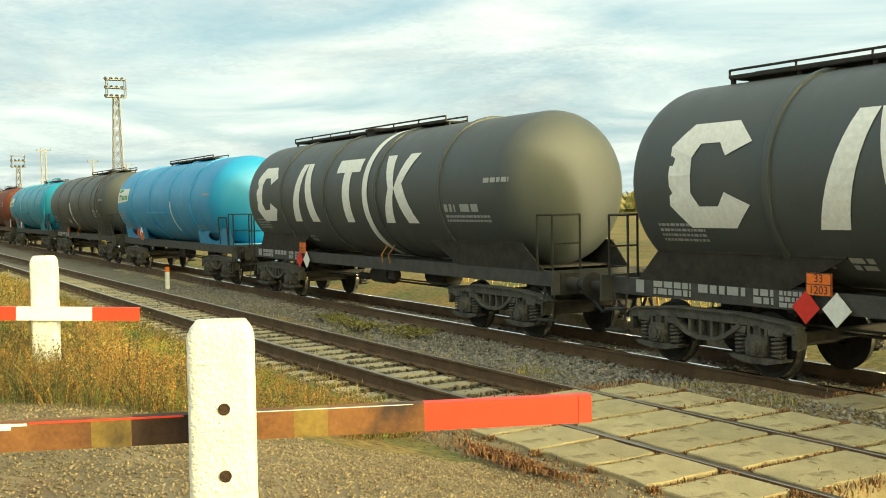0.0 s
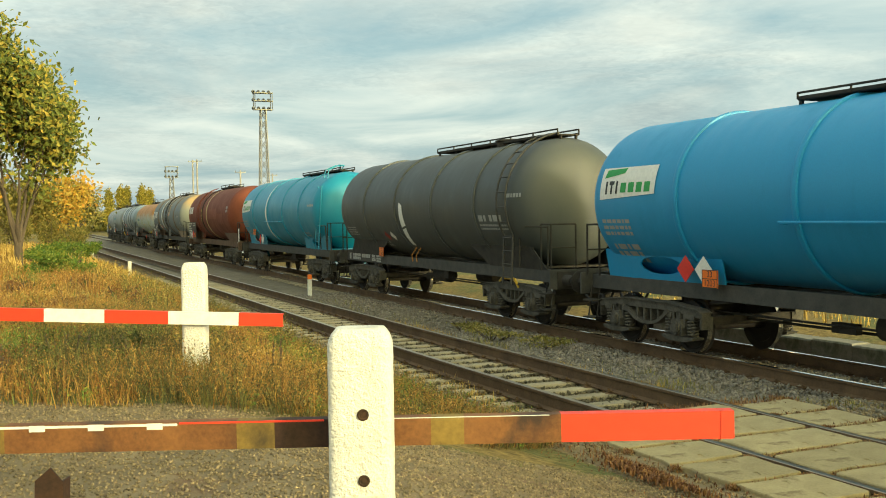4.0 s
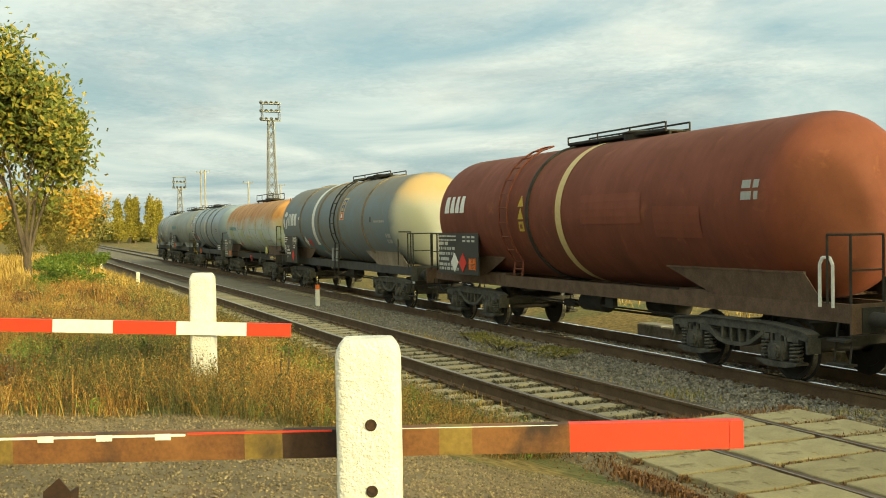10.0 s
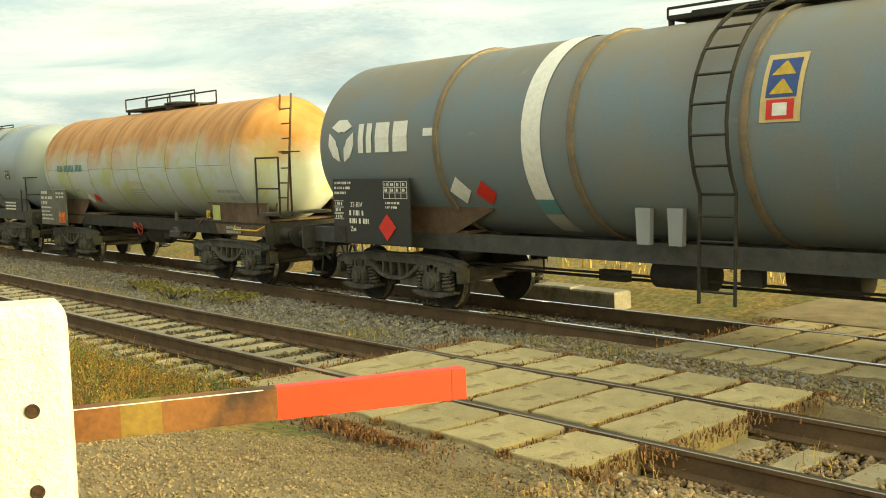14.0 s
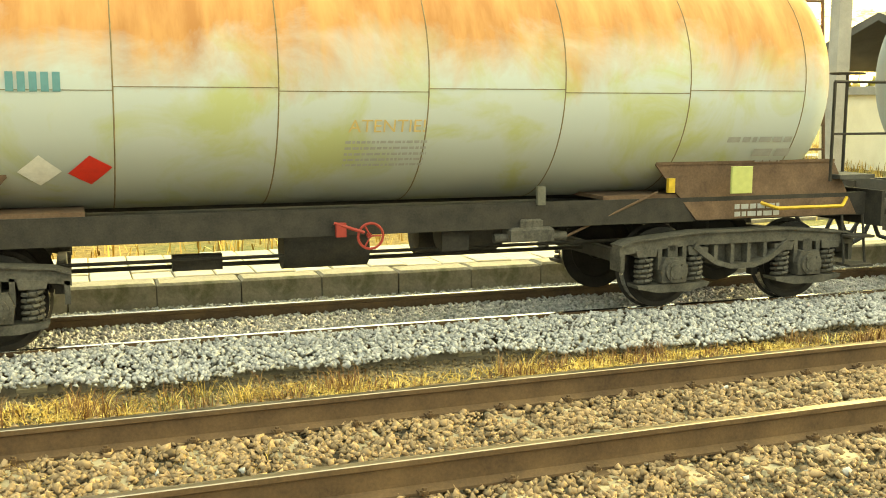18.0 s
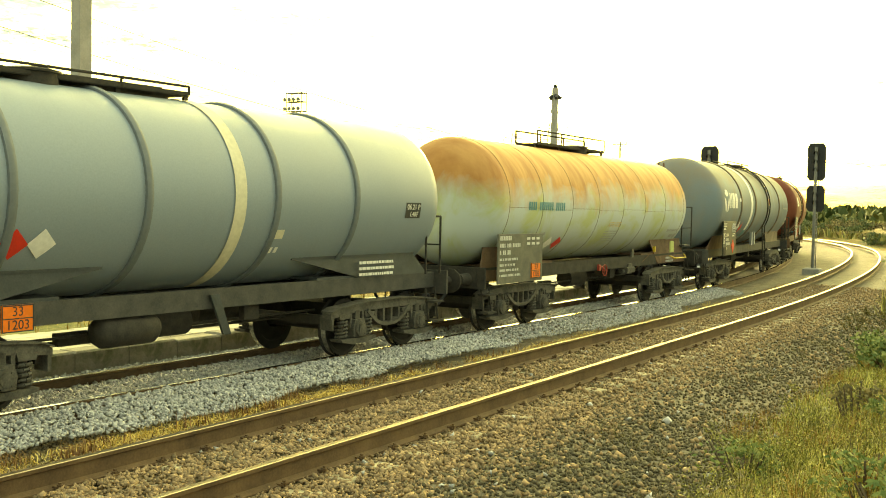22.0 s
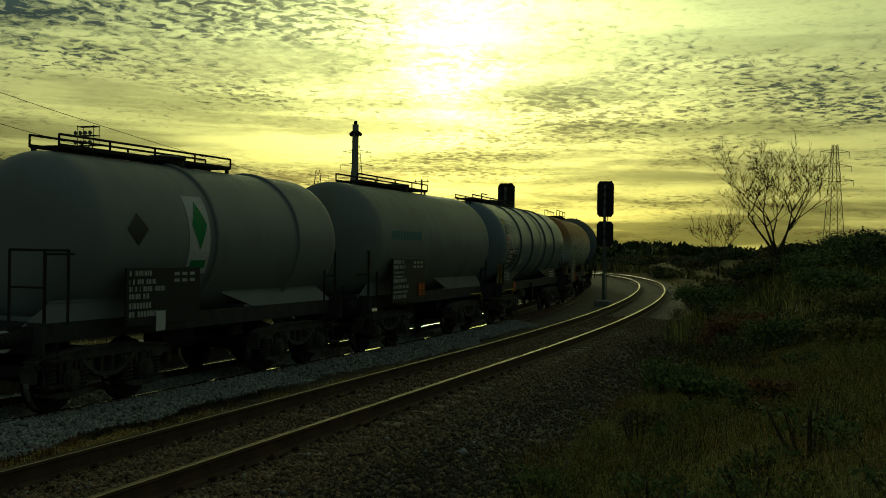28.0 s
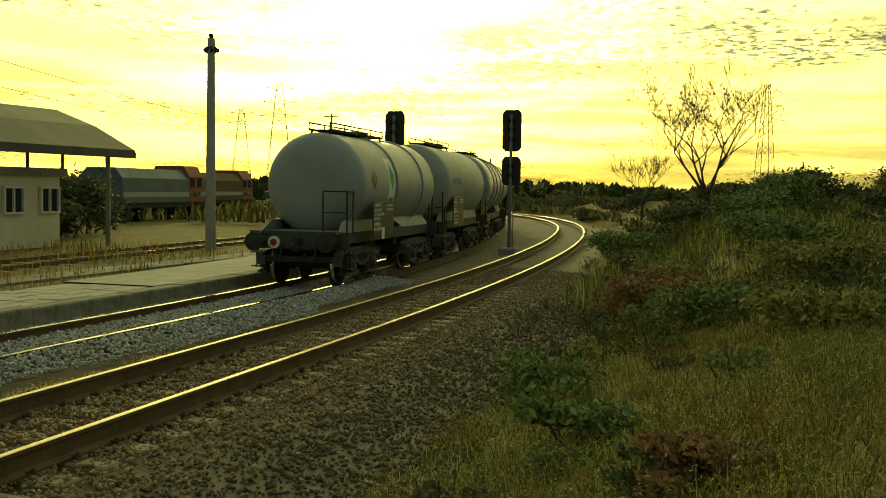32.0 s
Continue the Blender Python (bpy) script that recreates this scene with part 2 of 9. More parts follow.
M_BLACK = paint("black_wagon_paint", (0.052, 0.060, 0.060), (0.098, 0.098, 0.088), 0.5)
M_BLUE = paint("sky_blue_wagon_paint", (0.006, 0.25, 0.50), (0.012, 0.16, 0.29), 0.48, 0.45, 0.3)
M_BLUE2 = paint("deep_blue_wagon_paint", (0.003, 0.225, 0.36), (0.006, 0.14, 0.21), 0.45, 0.45, 0.3)
M_BROWN = paint("red_brown_wagon_paint", (0.185, 0.040, 0.015), (0.095, 0.030, 0.016), 0.72, 0.65, 0.4, (0.24, 0.072, 0.026), 0.64)
M_GREY = paint("weathered_grey_wagon_paint", (0.145, 0.190, 0.220), (0.235, 0.200, 0.150), 0.6, 0.65, 0.35, (0.27, 0.285, 0.28), 0.70, cream=6.6)
M_SILVER = paint("silver_grey_wagon_paint", (0.27, 0.285, 0.285), (0.19, 0.18, 0.15), 0.5, 0.5, 0.35)
M_MOL = paint("pale_grey_wagon_paint", (0.215, 0.262, 0.298), (0.19, 0.205, 0.205), 0.42, 0.4, 0.3)
M_OLIVE = paint("dull_olive_grey_wagon_paint", (0.27, 0.29, 0.27), (0.20, 0.17, 0.11), 0.55)
M_UNDER = mottled("brake_dust_steel", (0.016, 0.015, 0.013), (0.050, 0.043, 0.034), 5.0, 0.85, 0.0, 50.0, 0.2)
M_FRAME = mottled("grimy_frame_paint", (0.032, 0.033, 0.032), (0.080, 0.075, 0.066), 4.0, 0.75, 0.0, 40.0, 0.15)
M_BOGIE = mottled("dusty_bogie_casting", (0.034, 0.032, 0.027), (0.115, 0.105, 0.085), 5.0, 0.8, 0.0, 40.0, 0.25)
M_RUSTFRAME = mottled("rusty_brown_frame", (0.07, 0.04, 0.025), (0.17, 0.105, 0.065), 4.0, 0.85, 0.0, 40.0, 0.2)
M_WHEEL = mottled("worn_wheel_steel", (0.014, 0.012, 0.011), (0.036, 0.032, 0.028), 6.0, 0.75, 0.2, 60.0, 0.1)
M_TREAD = plain("polished_tread_steel", (0.5, 0.49, 0.47), 0.25, 1.0)
M_WHITE = plain("white_lettering_paint", (0.72, 0.71, 0.66), 0.6)
M_CREAM = plain("cream_band_paint", (0.58, 0.43, 0.19), 0.6)
M_BOARD = plain("black_data_board", (0.025, 0.027, 0.027), 0.5)
M_BOARDGREY = mottled("weathered_grey_board", (0.075, 0.075, 0.062), (0.16, 0.15, 0.115), 3.0, 0.7, 0.0, 40.0, 0.1)
M_DIM = plain("faded_pale_marking", (0.34, 0.34, 0.32), 0.7)
M_TEAL = plain("teal_lettering_paint", (0.10, 0.25, 0.27), 0.7)
M_GREEN = plain("green_emblem_paint", (0.03, 0.30, 0.08), 0.6)
M_ORANGE = plain("orange_hazard_plate", (0.80, 0.17, 0.02), 0.5)
M_WHEELRED = plain("dull_red_handwheel_paint", (0.30, 0.035, 0.025), 0.6)
M_SEAM = plain("rusty_weld_seam", (0.20, 0.15, 0.08), 0.8, 0.0, 0.3)
M_RED = plain("red_hazard_placard", (0.62, 0.03, 0.02), 0.5)
M_YELLOW = plain("yellow_safety_paint", (0.52, 0.34, 0.04), 0.55, 0.0, 0.2)
M_RAILSIDE = mottled("rusty_rail_side", (0.075, 0.045, 0.025), (0.17, 0.105, 0.055), 3.0, 0.8, 0.2, 40.0, 0.2)
M_RAILTOP = plain("polished_rail_head", (0.66, 0.64, 0.60), 0.13, 1.0)
M_RAILDULL = plain("dull_rail_head", (0.38, 0.31, 0.23), 0.34, 1.0)
M_SLEEPER = mottled("weathered_concrete_sleeper", (0.24, 0.195, 0.12), (0.44, 0.375, 0.25), 3.0, 0.9, 0.0, 50.0, 0.35, 0.006, (0.16, 0.11, 0.07), 2.0, 0.62, objvar=0.2)
M_SLAB = mottled("worn_crossing_concrete", (0.275, 0.215, 0.112), (0.475, 0.39, 0.215), 2.2, 0.9, 0.0, 40.0, 0.6, 0.012, (0.13, 0.082, 0.036), 2.4, 0.60, objvar=0.25)
M_STONE_GREY = mottled("pale_grey_ballast", (0.34, 0.34, 0.34), (0.52, 0.52, 0.50), 8.0, 0.9, 0.0, 60.0, 0.2, island=0.35)
M_STONE_TAN = mottled("tan_ballast", (0.22, 0.15, 0.085), (0.40, 0.285, 0.165), 8.0, 0.9, 0.0, 60.0, 0.2, island=0.45)
M_STONE_ROAD = mottled("brown_road_gravel", (0.15, 0.112, 0.062), (0.36, 0.285, 0.17), 8.0, 0.9, 0.0, 60.0, 0.2, island=0.5)
M_STONE_DARK = mottled("grimy_ballast", (0.16, 0.145, 0.12), (0.31, 0.285, 0.24), 8.0, 0.9, 0.0, 60.0, 0.2, island=0.4)
M_STONE_OIL = mottled("dark_soiled_gravel", (0.070, 0.060, 0.036), (0.185, 0.155, 0.095), 8.0, 0.9, 0.0, 60.0, 0.2, island=0.5)
M_POST = mottled("whitewashed_concrete", (0.62, 0.60, 0.54), (0.86, 0.84, 0.78), 5.0, 0.9, 0.0, 55.0, 1.0, 0.02, (0.40, 0.36, 0.27), 26.0, 0.69)
M_BARRED = plain("bright_red_barrier_paint", (0.72, 0.045, 0.02), 0.5, 0.0, 0.08)
M_BARWHITE = plain("chipped_white_barrier_paint", (0.75, 0.73, 0.68), 0.6)
M_BARRUST = mottled("rusted_barrier_steel", (0.10, 0.036, 0.014), (0.24, 0.105, 0.035), 3.0, 0.75, 0.1, 50.0, 0.3, 0.004, (0.045, 0.025, 0.018), 2.2, 0.60)
M_BAROCHRE = mottled("ochre_stained_barrier_steel", (0.12, 0.08, 0.02), (0.26, 0.17, 0.045), 4.0, 0.8, 0.1, 50.0, 0.3, 0.004, (0.05, 0.035, 0.02), 2.6, 0.58)
M_BARCHAR = mottled("blackened_barrier_steel", (0.022, 0.012, 0.009), (0.075, 0.035, 0.02), 5.0, 0.8, 0.1, 50.0, 0.3, 0.004)
M_BARK = mottled("tree_bark", (0.05, 0.038, 0.028), (0.14, 0.105, 0.075), 6.0, 0.95, 0.0, 50.0, 0.5, 0.02, stretch=(1, 1, 0.3))
M_WALL = mottled("yellowed_plaster_wall", (0.50, 0.43, 0.29), (0.66, 0.59, 0.43), 1.2, 0.9, 0.0, 30.0, 0.2, 0.01, (0.36, 0.28, 0.20), 0.9, 0.64)
M_WALLPALE = mottled("pale_rendered_wall", (0.66, 0.60, 0.44), (0.82, 0.76, 0.60), 1.0, 0.9, 0.0, 30.0, 0.15)
M_ROOF = mottled("sheet_metal_roof", (0.05, 0.048, 0.045), (0.11, 0.10, 0.095), 1.0, 0.6, 0.2, 20.0, 0.1)
M_TILE = mottled("red_tile_roof", (0.20, 0.065, 0.04), (0.36, 0.13, 0.08), 2.0, 0.85, 0.0, 25.0, 0.3)
M_PLATFORM = mottled("mossy_platform_concrete", (0.16, 0.145, 0.11), (0.33, 0.30, 0.25), 1.5, 0.95, 0.0, 30.0, 0.4, 0.01, (0.10, 0.10, 0.05), 1.3, 0.58)
M_PAVER = mottled("worn_platform_pavers", (0.36, 0.32, 0.25), (0.52, 0.47, 0.38), 2.0, 0.95, 0.0, 30.0, 0.3, objvar=0.12)
M_STEEL = mottled("galvanised_lattice_steel", (0.14, 0.14, 0.135), (0.26, 0.26, 0.25), 3.0, 0.6, 0.5, 30.0, 0.1)
M_DARK = plain("matt_black_signal_paint", (0.02, 0.02, 0.022), 0.7)
M_CONC = mottled("grey_concrete_pole", (0.24, 0.23, 0.21), (0.38, 0.36, 0.33), 2.0, 0.9, 0.0, 40.0, 0.3)
M_GLASS = plain("dark_window_glass", (0.03, 0.035, 0.04), 0.08)
M_DOORRED = plain("faded_red_brown_door", (0.22, 0.07, 0.04), 0.7)
M_DOORGREEN = plain("green_painted_door", (0.05, 0.20, 0.09), 0.6)


# ---- building kit ----
class Kit:
    """Gathers boxes, rods, turned and extruded shapes into one mesh."""

    def __init__(self):
        self.v, self.f, self.m = [], [], []

    def add(self, verts, faces, mat=0):
        o = len(self.v)
        self.v += [tuple(p) for p in verts]
        self.f += [tuple(o + i for i in q) for q in faces]
        self.m += [mat] * len(faces)
        return self

    def box(self, c, s, rz=0.0, mat=0, ry=0.0, rx=0.0):
        r = Euler((rx, ry, rz)).to_matrix()
        pts = [Vector(c) + r @ Vector((sx * s[0] / 2, sy * s[1] / 2, sz * s[2] / 2)) for sx in (-1, 1) for sy in (-1, 1) for sz in (-1, 1)]
        return self.add(pts, [(0, 1, 3, 2), (4, 6, 7, 5), (0, 4, 5, 1), (2, 3, 7, 6), (0, 2, 6, 4), (1, 5, 7, 3)], mat)

    def block(self, c, s, e=0.01, rz=0.0, mat=0):
        """A box with chamfered top edges."""
        r = Matrix.Rotation(rz, 3, "Z")
        x, y, z = s[0] / 2, s[1] / 2, s[2] / 2
        lev = [(x, y, -z), (x, y, z - e), (x - e, y - e, z)]
        pts = []
        for a, b, h in lev:
            pts += [Vector(c) + r @ Vector((p * a, q * b, h)) for p, q in ((-1, -1), (1, -1), (1, 1), (-1, 1))]
        fs = [(3, 2, 1, 0), (8, 9, 10, 11)]
        for k in (0, 4):
            fs += [(k + i, k + (i + 1) % 4, k + 4 + (i + 1) % 4, k + 4 + i) for i in range(4)]
        return self.add(pts, fs, mat)

    def rod(self, a, b, r, n=8, mat=0, r2=None, caps=True):
        a, b = Vector(a), Vector(b)
        q = (b - a).to_track_quat("Z", "Y")
        r2 = r if r2 is None else r2
        pts = [a + q @ Vector((r * math.cos(t), r * math.sin(t), 0)) for t in [2 * math.pi * i / n for i in range(n)]]
        pts += [b + q @ Vector((r2 * math.cos(t), r2 * math.sin(t), 0)) for t in [2 * math.pi * i / n for i in range(n)]]
        fs = [(i, (i + 1) % n, n + (i + 1) % n, n + i) for i in range(n)]
        if caps:
            fs += [tuple(range(n - 1, -1, -1)), tuple(range(n, 2 * n))]
        return self.add(pts, fs, mat)

    def pipe(self, pts, r, n=6, mat=0):
        for a, b in zip(pts, pts[1:]):
            self.rod(a, b, r, n, mat)
        return self

    def turned(self, prof, axis="x", n=40, c=(0, 0, 0), mat=0, a0=0.0, a1=2 * math.pi):
        """prof: rows of (along the axis, radius)."""
        c = Vector(c)
        full = abs(a1 - a0 - 2 * math.pi) < 1e-6
        cols = n if full else n + 1
        pts = []
        for s, r in prof:
            for i in range(cols):
                t = a0 + (a1 - a0) * i / n
                p = {"x": (s, -r * math.cos(t), r * math.sin(t)), "y": (r * math.cos(t), s, r * math.sin(t)), "z": (r * math.cos(t), r * math.sin(t), s)}[axis]
                pts.append(c + Vector(p))
        fs = []
        for j in range(len(prof) - 1):
            for i in range(n):
                k = (i + 1) % cols
                fs.append((j * cols + i, j * cols + k, (j + 1) * cols + k, (j + 1) * cols + i))
        return self.add(pts, fs, mat)

    def prism(self, poly, y0, y1, mat=0, plane="xz"):
        n = len(poly)
        put = {"xz": lambda p, h: (p[0], h, p[1]), "xy": lambda p, h: (p[0], p[1], h), "yz": lambda p, h: (h, p[0], p[1])}[plane]
        pts = [put(p, y0) for p in poly] + [put(p, y1) for p in poly]
        fs = [tuple(range(n)), tuple(range(2 * n - 1, n - 1, -1))] + [(i, n + i, n + (i + 1) % n, (i + 1) % n) for i in range(n)]
        return self.add(pts, fs, mat)

    def on_shell(self, quad, R, zc, lift=0.006, nx=2, ns=6, mat=0, side=-1):
        """A painted patch on a tank's side. quad: four (x, s) corners, s the arc up from mid-height."""
        pts = []
        for j in range(ns + 1):
            for i in range(nx + 1):
                u, w = i / nx, j / ns
                (ax, as_), (bx, bs), (cx_, cs), (dx, ds) = quad
                x = (ax * (1 - u) + bx * u) * (1 - w) + (dx * (1 - u) + cx_ * u) * w
                s = (as_ * (1 - u) + bs * u) * (1 - w) + (ds * (1 - u) + cs * u) * w
                a = s / R
                pts.append((x, side * (R + lift) * math.cos(a), zc + (R + lift) * math.sin(a)))
        w = nx + 1
        return self.add(pts, [(j * w + i, j * w + i + 1, (j + 1) * w + i + 1, (j + 1) * w + i) for j in range(ns) for i in range(nx)], mat)

    def bar_on_shell(self, x0, x1, s0, s1, R, zc, mat=0, lift=0.006):
        return self.on_shell(((x0, s0), (x1, s0), (x1, s1), (x0, s1)), R, zc, lift, 1, max(2, int(abs(s1 - s0) * 6)), mat)

    def mesh(self, name, mats, smooth=None):
        me = bpy.data.meshes.new(name)
        me.from_pydata(self.v, [], self.f)
        for m in mats if isinstance(mats, (list, tuple)) else [mats]:
            me.materials.append(m)
        if any(self.m):
            me.polygons.foreach_set("material_index", self.m)
        if smooth:
            me.shade_smooth()
            me.set_sharp_from_angle(angle=radians(smooth))
        if len(self.f) < 5000:
            bm = bmesh.new()
            bm.from_mesh(me)
            bmesh.ops.recalc_face_normals(bm, faces=bm.faces)
            bm.to_mesh(me)
            bm.free()
        me.update()
        return me


def part(name, kit, mat, parent, label="", smooth=None, at=None):
    me = kit if isinstance(kit, bpy.types.Mesh) else kit.mesh(name, mat, smooth)
    ob = new(name, me)
    ob.parent = parent
    if at is not None:
        ob.matrix_basis = at
    if label:
        tagged(ob, label)
    if name in ("lettering", "frame_lettering", "emblem", "sticker_print", "logo_shapes", "weld_seam", "number", "border", "flaked_paint"):
        tagged(ob, label or "small painted marks", kind="stuff")
    return ob


def thing(name, kit, mat, label, category, m=None, group="", kind="", smooth=None):
    ob = new(name, kit.mesh(name, mat, smooth) if kit else None)
    if m is not None:
        ob.matrix_basis = m
    return tagged(ob, label, category, group, kind)


# ---- the two lines of rail: stretches of steady curvature, from x = 0 outwards ----
def alignment(y0, head0, right, left, step=0.5):
    def run(sign, stretches):
        x, y, h, s, out = 0.0, y0, head0, 0.0, []
        for length, k in stretches:
            for _ in range(int(round(length / step))):
                x += sign * step * math.cos(h)
                y += sign * step * math.sin(h)
                h += sign * k * step
                s += sign * step
                out.append((s, x, y, h))
        return out
    return np.array(run(-1, left)[::-1] + [(0.0, 0.0, y0, head0)] + run(1, right))


LINE_A = alignment(11.30, 0.0, [(22, 0.00024), (10, 0.00711), (10, 0.00514), (10, 0.00545), (20, 0.0049), (80, 0.008)], [(8, 0.0), (15, 0.0014), (270, 0.0)])
LINE_B = alignment(6.95, 0.03, [(22, -0.0001), (28, 0.00365), (22, 0.00382), (70, 0.008)], [(20, 0.0022), (280, 0.0)])
LINE_C = alignment(20.2, 0.0, [(30, 0.0), (60, 0.008)], [(120, 0.0)])
RAIL_B = 0.10


def along(line, s):
    return tuple(float(np.interp(s, line[:, 0], line[:, i])) for i in (1, 2, 3))


def line_y(line, x):
    return float(np.interp(x, line[:, 1], line[:, 2]))


# ---- ground ----
def smoothstep(a, b, x):
    t = min(1.0, max(0.0, (x - a) / (b - a)))
    return t * t * (3 - 2 * t)


def ground_z(x, y):
    """Track bed, the higher ground on the near side, the ditch and bank to the right, the yard beyond."""
    ya, yb = line_y(LINE_A, x), line_y(LINE_B, x)
    road = smoothstep(-10.5, -8.0, x) * (1 - smoothstep(-3.6, -1.2, x))
    z = -0.22
    if y < yb - 1.2:                       # near side
        d = yb - 1.2 - y
        shoulder = 0.05 * smoothstep(0.25, 0.0, d) - 0.04
        left = 1.0 * smoothstep(0.3, 4.6, d)
        path_z = -0.02 + 0.9 * smoothstep(0.3, 5.0, d)
        bank = -0.22 * smoothstep(0.6, 2.4, d) + (1.05 + 1.0 * smoothstep(20, 56, x)) * smoothstep(2.4, 6.6, d)
        here = 0.98 * smoothstep(0.4, 4.4, d)
        r = smoothstep(1.5, 9.0, x)
        near = here * (1 - r) + bank * r
        l = smoothstep(-1.0, -3.0, x)
        near = near * (1 - l) + left * l
        z = near * (1 - road) + path_z * road + shoulder * (1 - road)
        z -= (0.06 + 0.10 * smoothstep(2.6, 0.0, d)) * (1 - road)
    elif y < yb + 1.3:
        z = -0.21
    elif y < ya - 1.3:
        t = (y - yb - 1.3) / max(0.2, ya - yb - 2.6)
        z = -0.19 * (1 - t) - 0.25 * t - 0.02 * math.sin(math.pi * t)
        z = z * (1 - road) + (0.06 * (1 - t) - 0.02 * t) * road
    elif y < ya + 1.5:
        z = -0.28
    else:
        z = -0.22 + 0.25 * smoothstep(ya + 1.5, ya + 4, y)
    if abs(x) > 90 or y > 60 or y < -40:
        z = z * 0.5
    return z + 0.02 * noise.noise((x * 0.9, y * 0.9, 0)) + 0.05 * noise.noise((x * 0.25, y * 0.25, 3)) * (1 - smoothstep(3.2, 4.6, y))


def ground_mat():
    m, t, b = material("mixed_trackside_ground", 0.95, 0.0, 0.2)
    g = tex(t, 0.35, 7.0, 0.6, 0.3)
    f = tex(t, 9.0, 6.0, 0.7)
    ff = tex(t, 70.0, 3.0)
    grass = ramp(t, f, [(0.30, (0.07, 0.048, 0.018)), (0.50, (0.20, 0.135, 0.045)), (0.70, (0.36, 0.25, 0.085))])
    green = ramp(t, f, [(0.30, (0.05, 0.06, 0.02)), (0.70, (0.17, 0.17, 0.06))])
    col = mixc(t, ramp(t, g, [(0.45, (0, 0, 0)), (0.62, (1, 1, 1))]), grass, green)
    t.links.new(col, b.inputs["Base Color"])
    bump(t, b, f, 0.5, 0.05)
    return m


M_GROUND = ground_mat()
M_GRAVEL = mottled("packed_gravel_road", (0.115, 0.084, 0.046), (0.27, 0.205, 0.115), 2.2, 0.95, 0.0, 55.0, 0.6, 0.015, (0.16, 0.085, 0.045), 0.8, 0.63)
M_BED = mottled("grimy_track_bed", (0.10, 0.083, 0.056), (0.23, 0.19, 0.13), 2.5, 0.95, 0.0, 45.0, 0.6, 0.02)


def axis_steps(stops):
    out = []
    for (a, n), (b, _) in zip(stops, stops[1:]):
        out += [a + (b - a) * i / n for i in range(n)]
    return out + [stops[-1][0]]


def make_ground():
    xs = axis_steps([(-3000, 6), (-300, 30), (-60, 60), (-14, 170), (16, 70), (60, 40), (220, 10), (3000, 1)])
    ys = axis_steps([(-3000, 6), (-200, 12), (-30, 26), (-8, 170), (18, 20), (40, 12), (200, 6), (3000, 1)])
    k = Kit()
    pts = [(x, y, ground_z(x, y)) for y in ys for x in xs]
    w = len(xs)
    faces, mats, rag = [], [], random.Random(6)
    for j in range(len(ys) - 1):
        for i in range(w - 1):
            faces.append((j * w + i, j * w + i + 1, (j + 1) * w + i + 1, (j + 1) * w + i))
            x, y = (xs[i] + xs[i + 1]) / 2, (ys[j] + ys[j + 1]) / 2
            ya, yb = line_y(LINE_A, x), line_y(LINE_B, x)
            edge = 0.5 * noise.noise((x * 0.7, y * 0.7, 9)) + 0.55 * noise.noise((x * 2.9, y * 2.9, 4)) + rag.uniform(-0.35, 0.35)
            road = x + 0.25 * (y - 5) < -2.0 + edge and x - 0.5 * min(y, 3.0) > -7.8 + 0.4 * edge and -30 < y < yb + 6 or -9.3 + 0.4 * edge < x < -2.0 and yb - 1.2 < y < yb + 6
            wide = -7.8 + 0.5 * min(y, 3.0) + 0.4 * edge < x < 7.0 + edge and y < yb - 2.8 and y > 0.2 + edge - 0.0 * x and x + 1.2 * y < 9
            bed = yb - (1.7 if x < 3 else 3.9 if x < 34 else 1.9) + edge * 0.6 < y < ya + 1.9
            mats.append(2 if bed and not road else 1 if road or wide else 0)
    k.v, k.f, k.m = pts, faces, mats
    g = thing("ground", k, [M_GROUND, M_GRAVEL, M_BED], "dry autumn grass, packed gravel and stone track bed", "ground", kind="structure", smooth=60)
    return g


make_ground()


# ---- rails and sleepers ----
def rail_mesh(line, side, z_top, a, b, top_mat):
    """A rail section swept along the line, polished on the running surface."""
    prof = [(-0.080, -0.225), (-0.080, -0.208), (-0.014, -0.180), (-0.011, -0.055), (-0.038, -0.040), (-0.038, -0.005), (-0.031, 0.0),
            (0.031, 0.0), (0.038, -0.005), (0.038, -0.040), (0.011, -0.055), (0.014, -0.180), (0.080, -0.208), (0.080, -0.225)]
    k = Kit()
    s, rows = a, []
    while s <= b + 1e-6:
        rows.append(s)
        s += 1.0 if abs(s) < 60 else 2.5
    n = len(prof)
    for s in rows:
        x, y, h = along(line, s)
        for u, w in prof:
            o = side * 0.7535 + u
            k.v.append((x - o * math.sin(h), y + o * math.cos(h), z_top + w))
    for j in range(len(rows) - 1):
        for i in range(n - 1):
            k.f.append((j * n + i, j * n + i + 1, (j + 1) * n + i + 1, (j + 1) * n + i))
            k.m.append(1 if i in (5, 6, 7) else 0)
    return k.mesh("rail", [M_RAILSIDE, top_mat], 35)


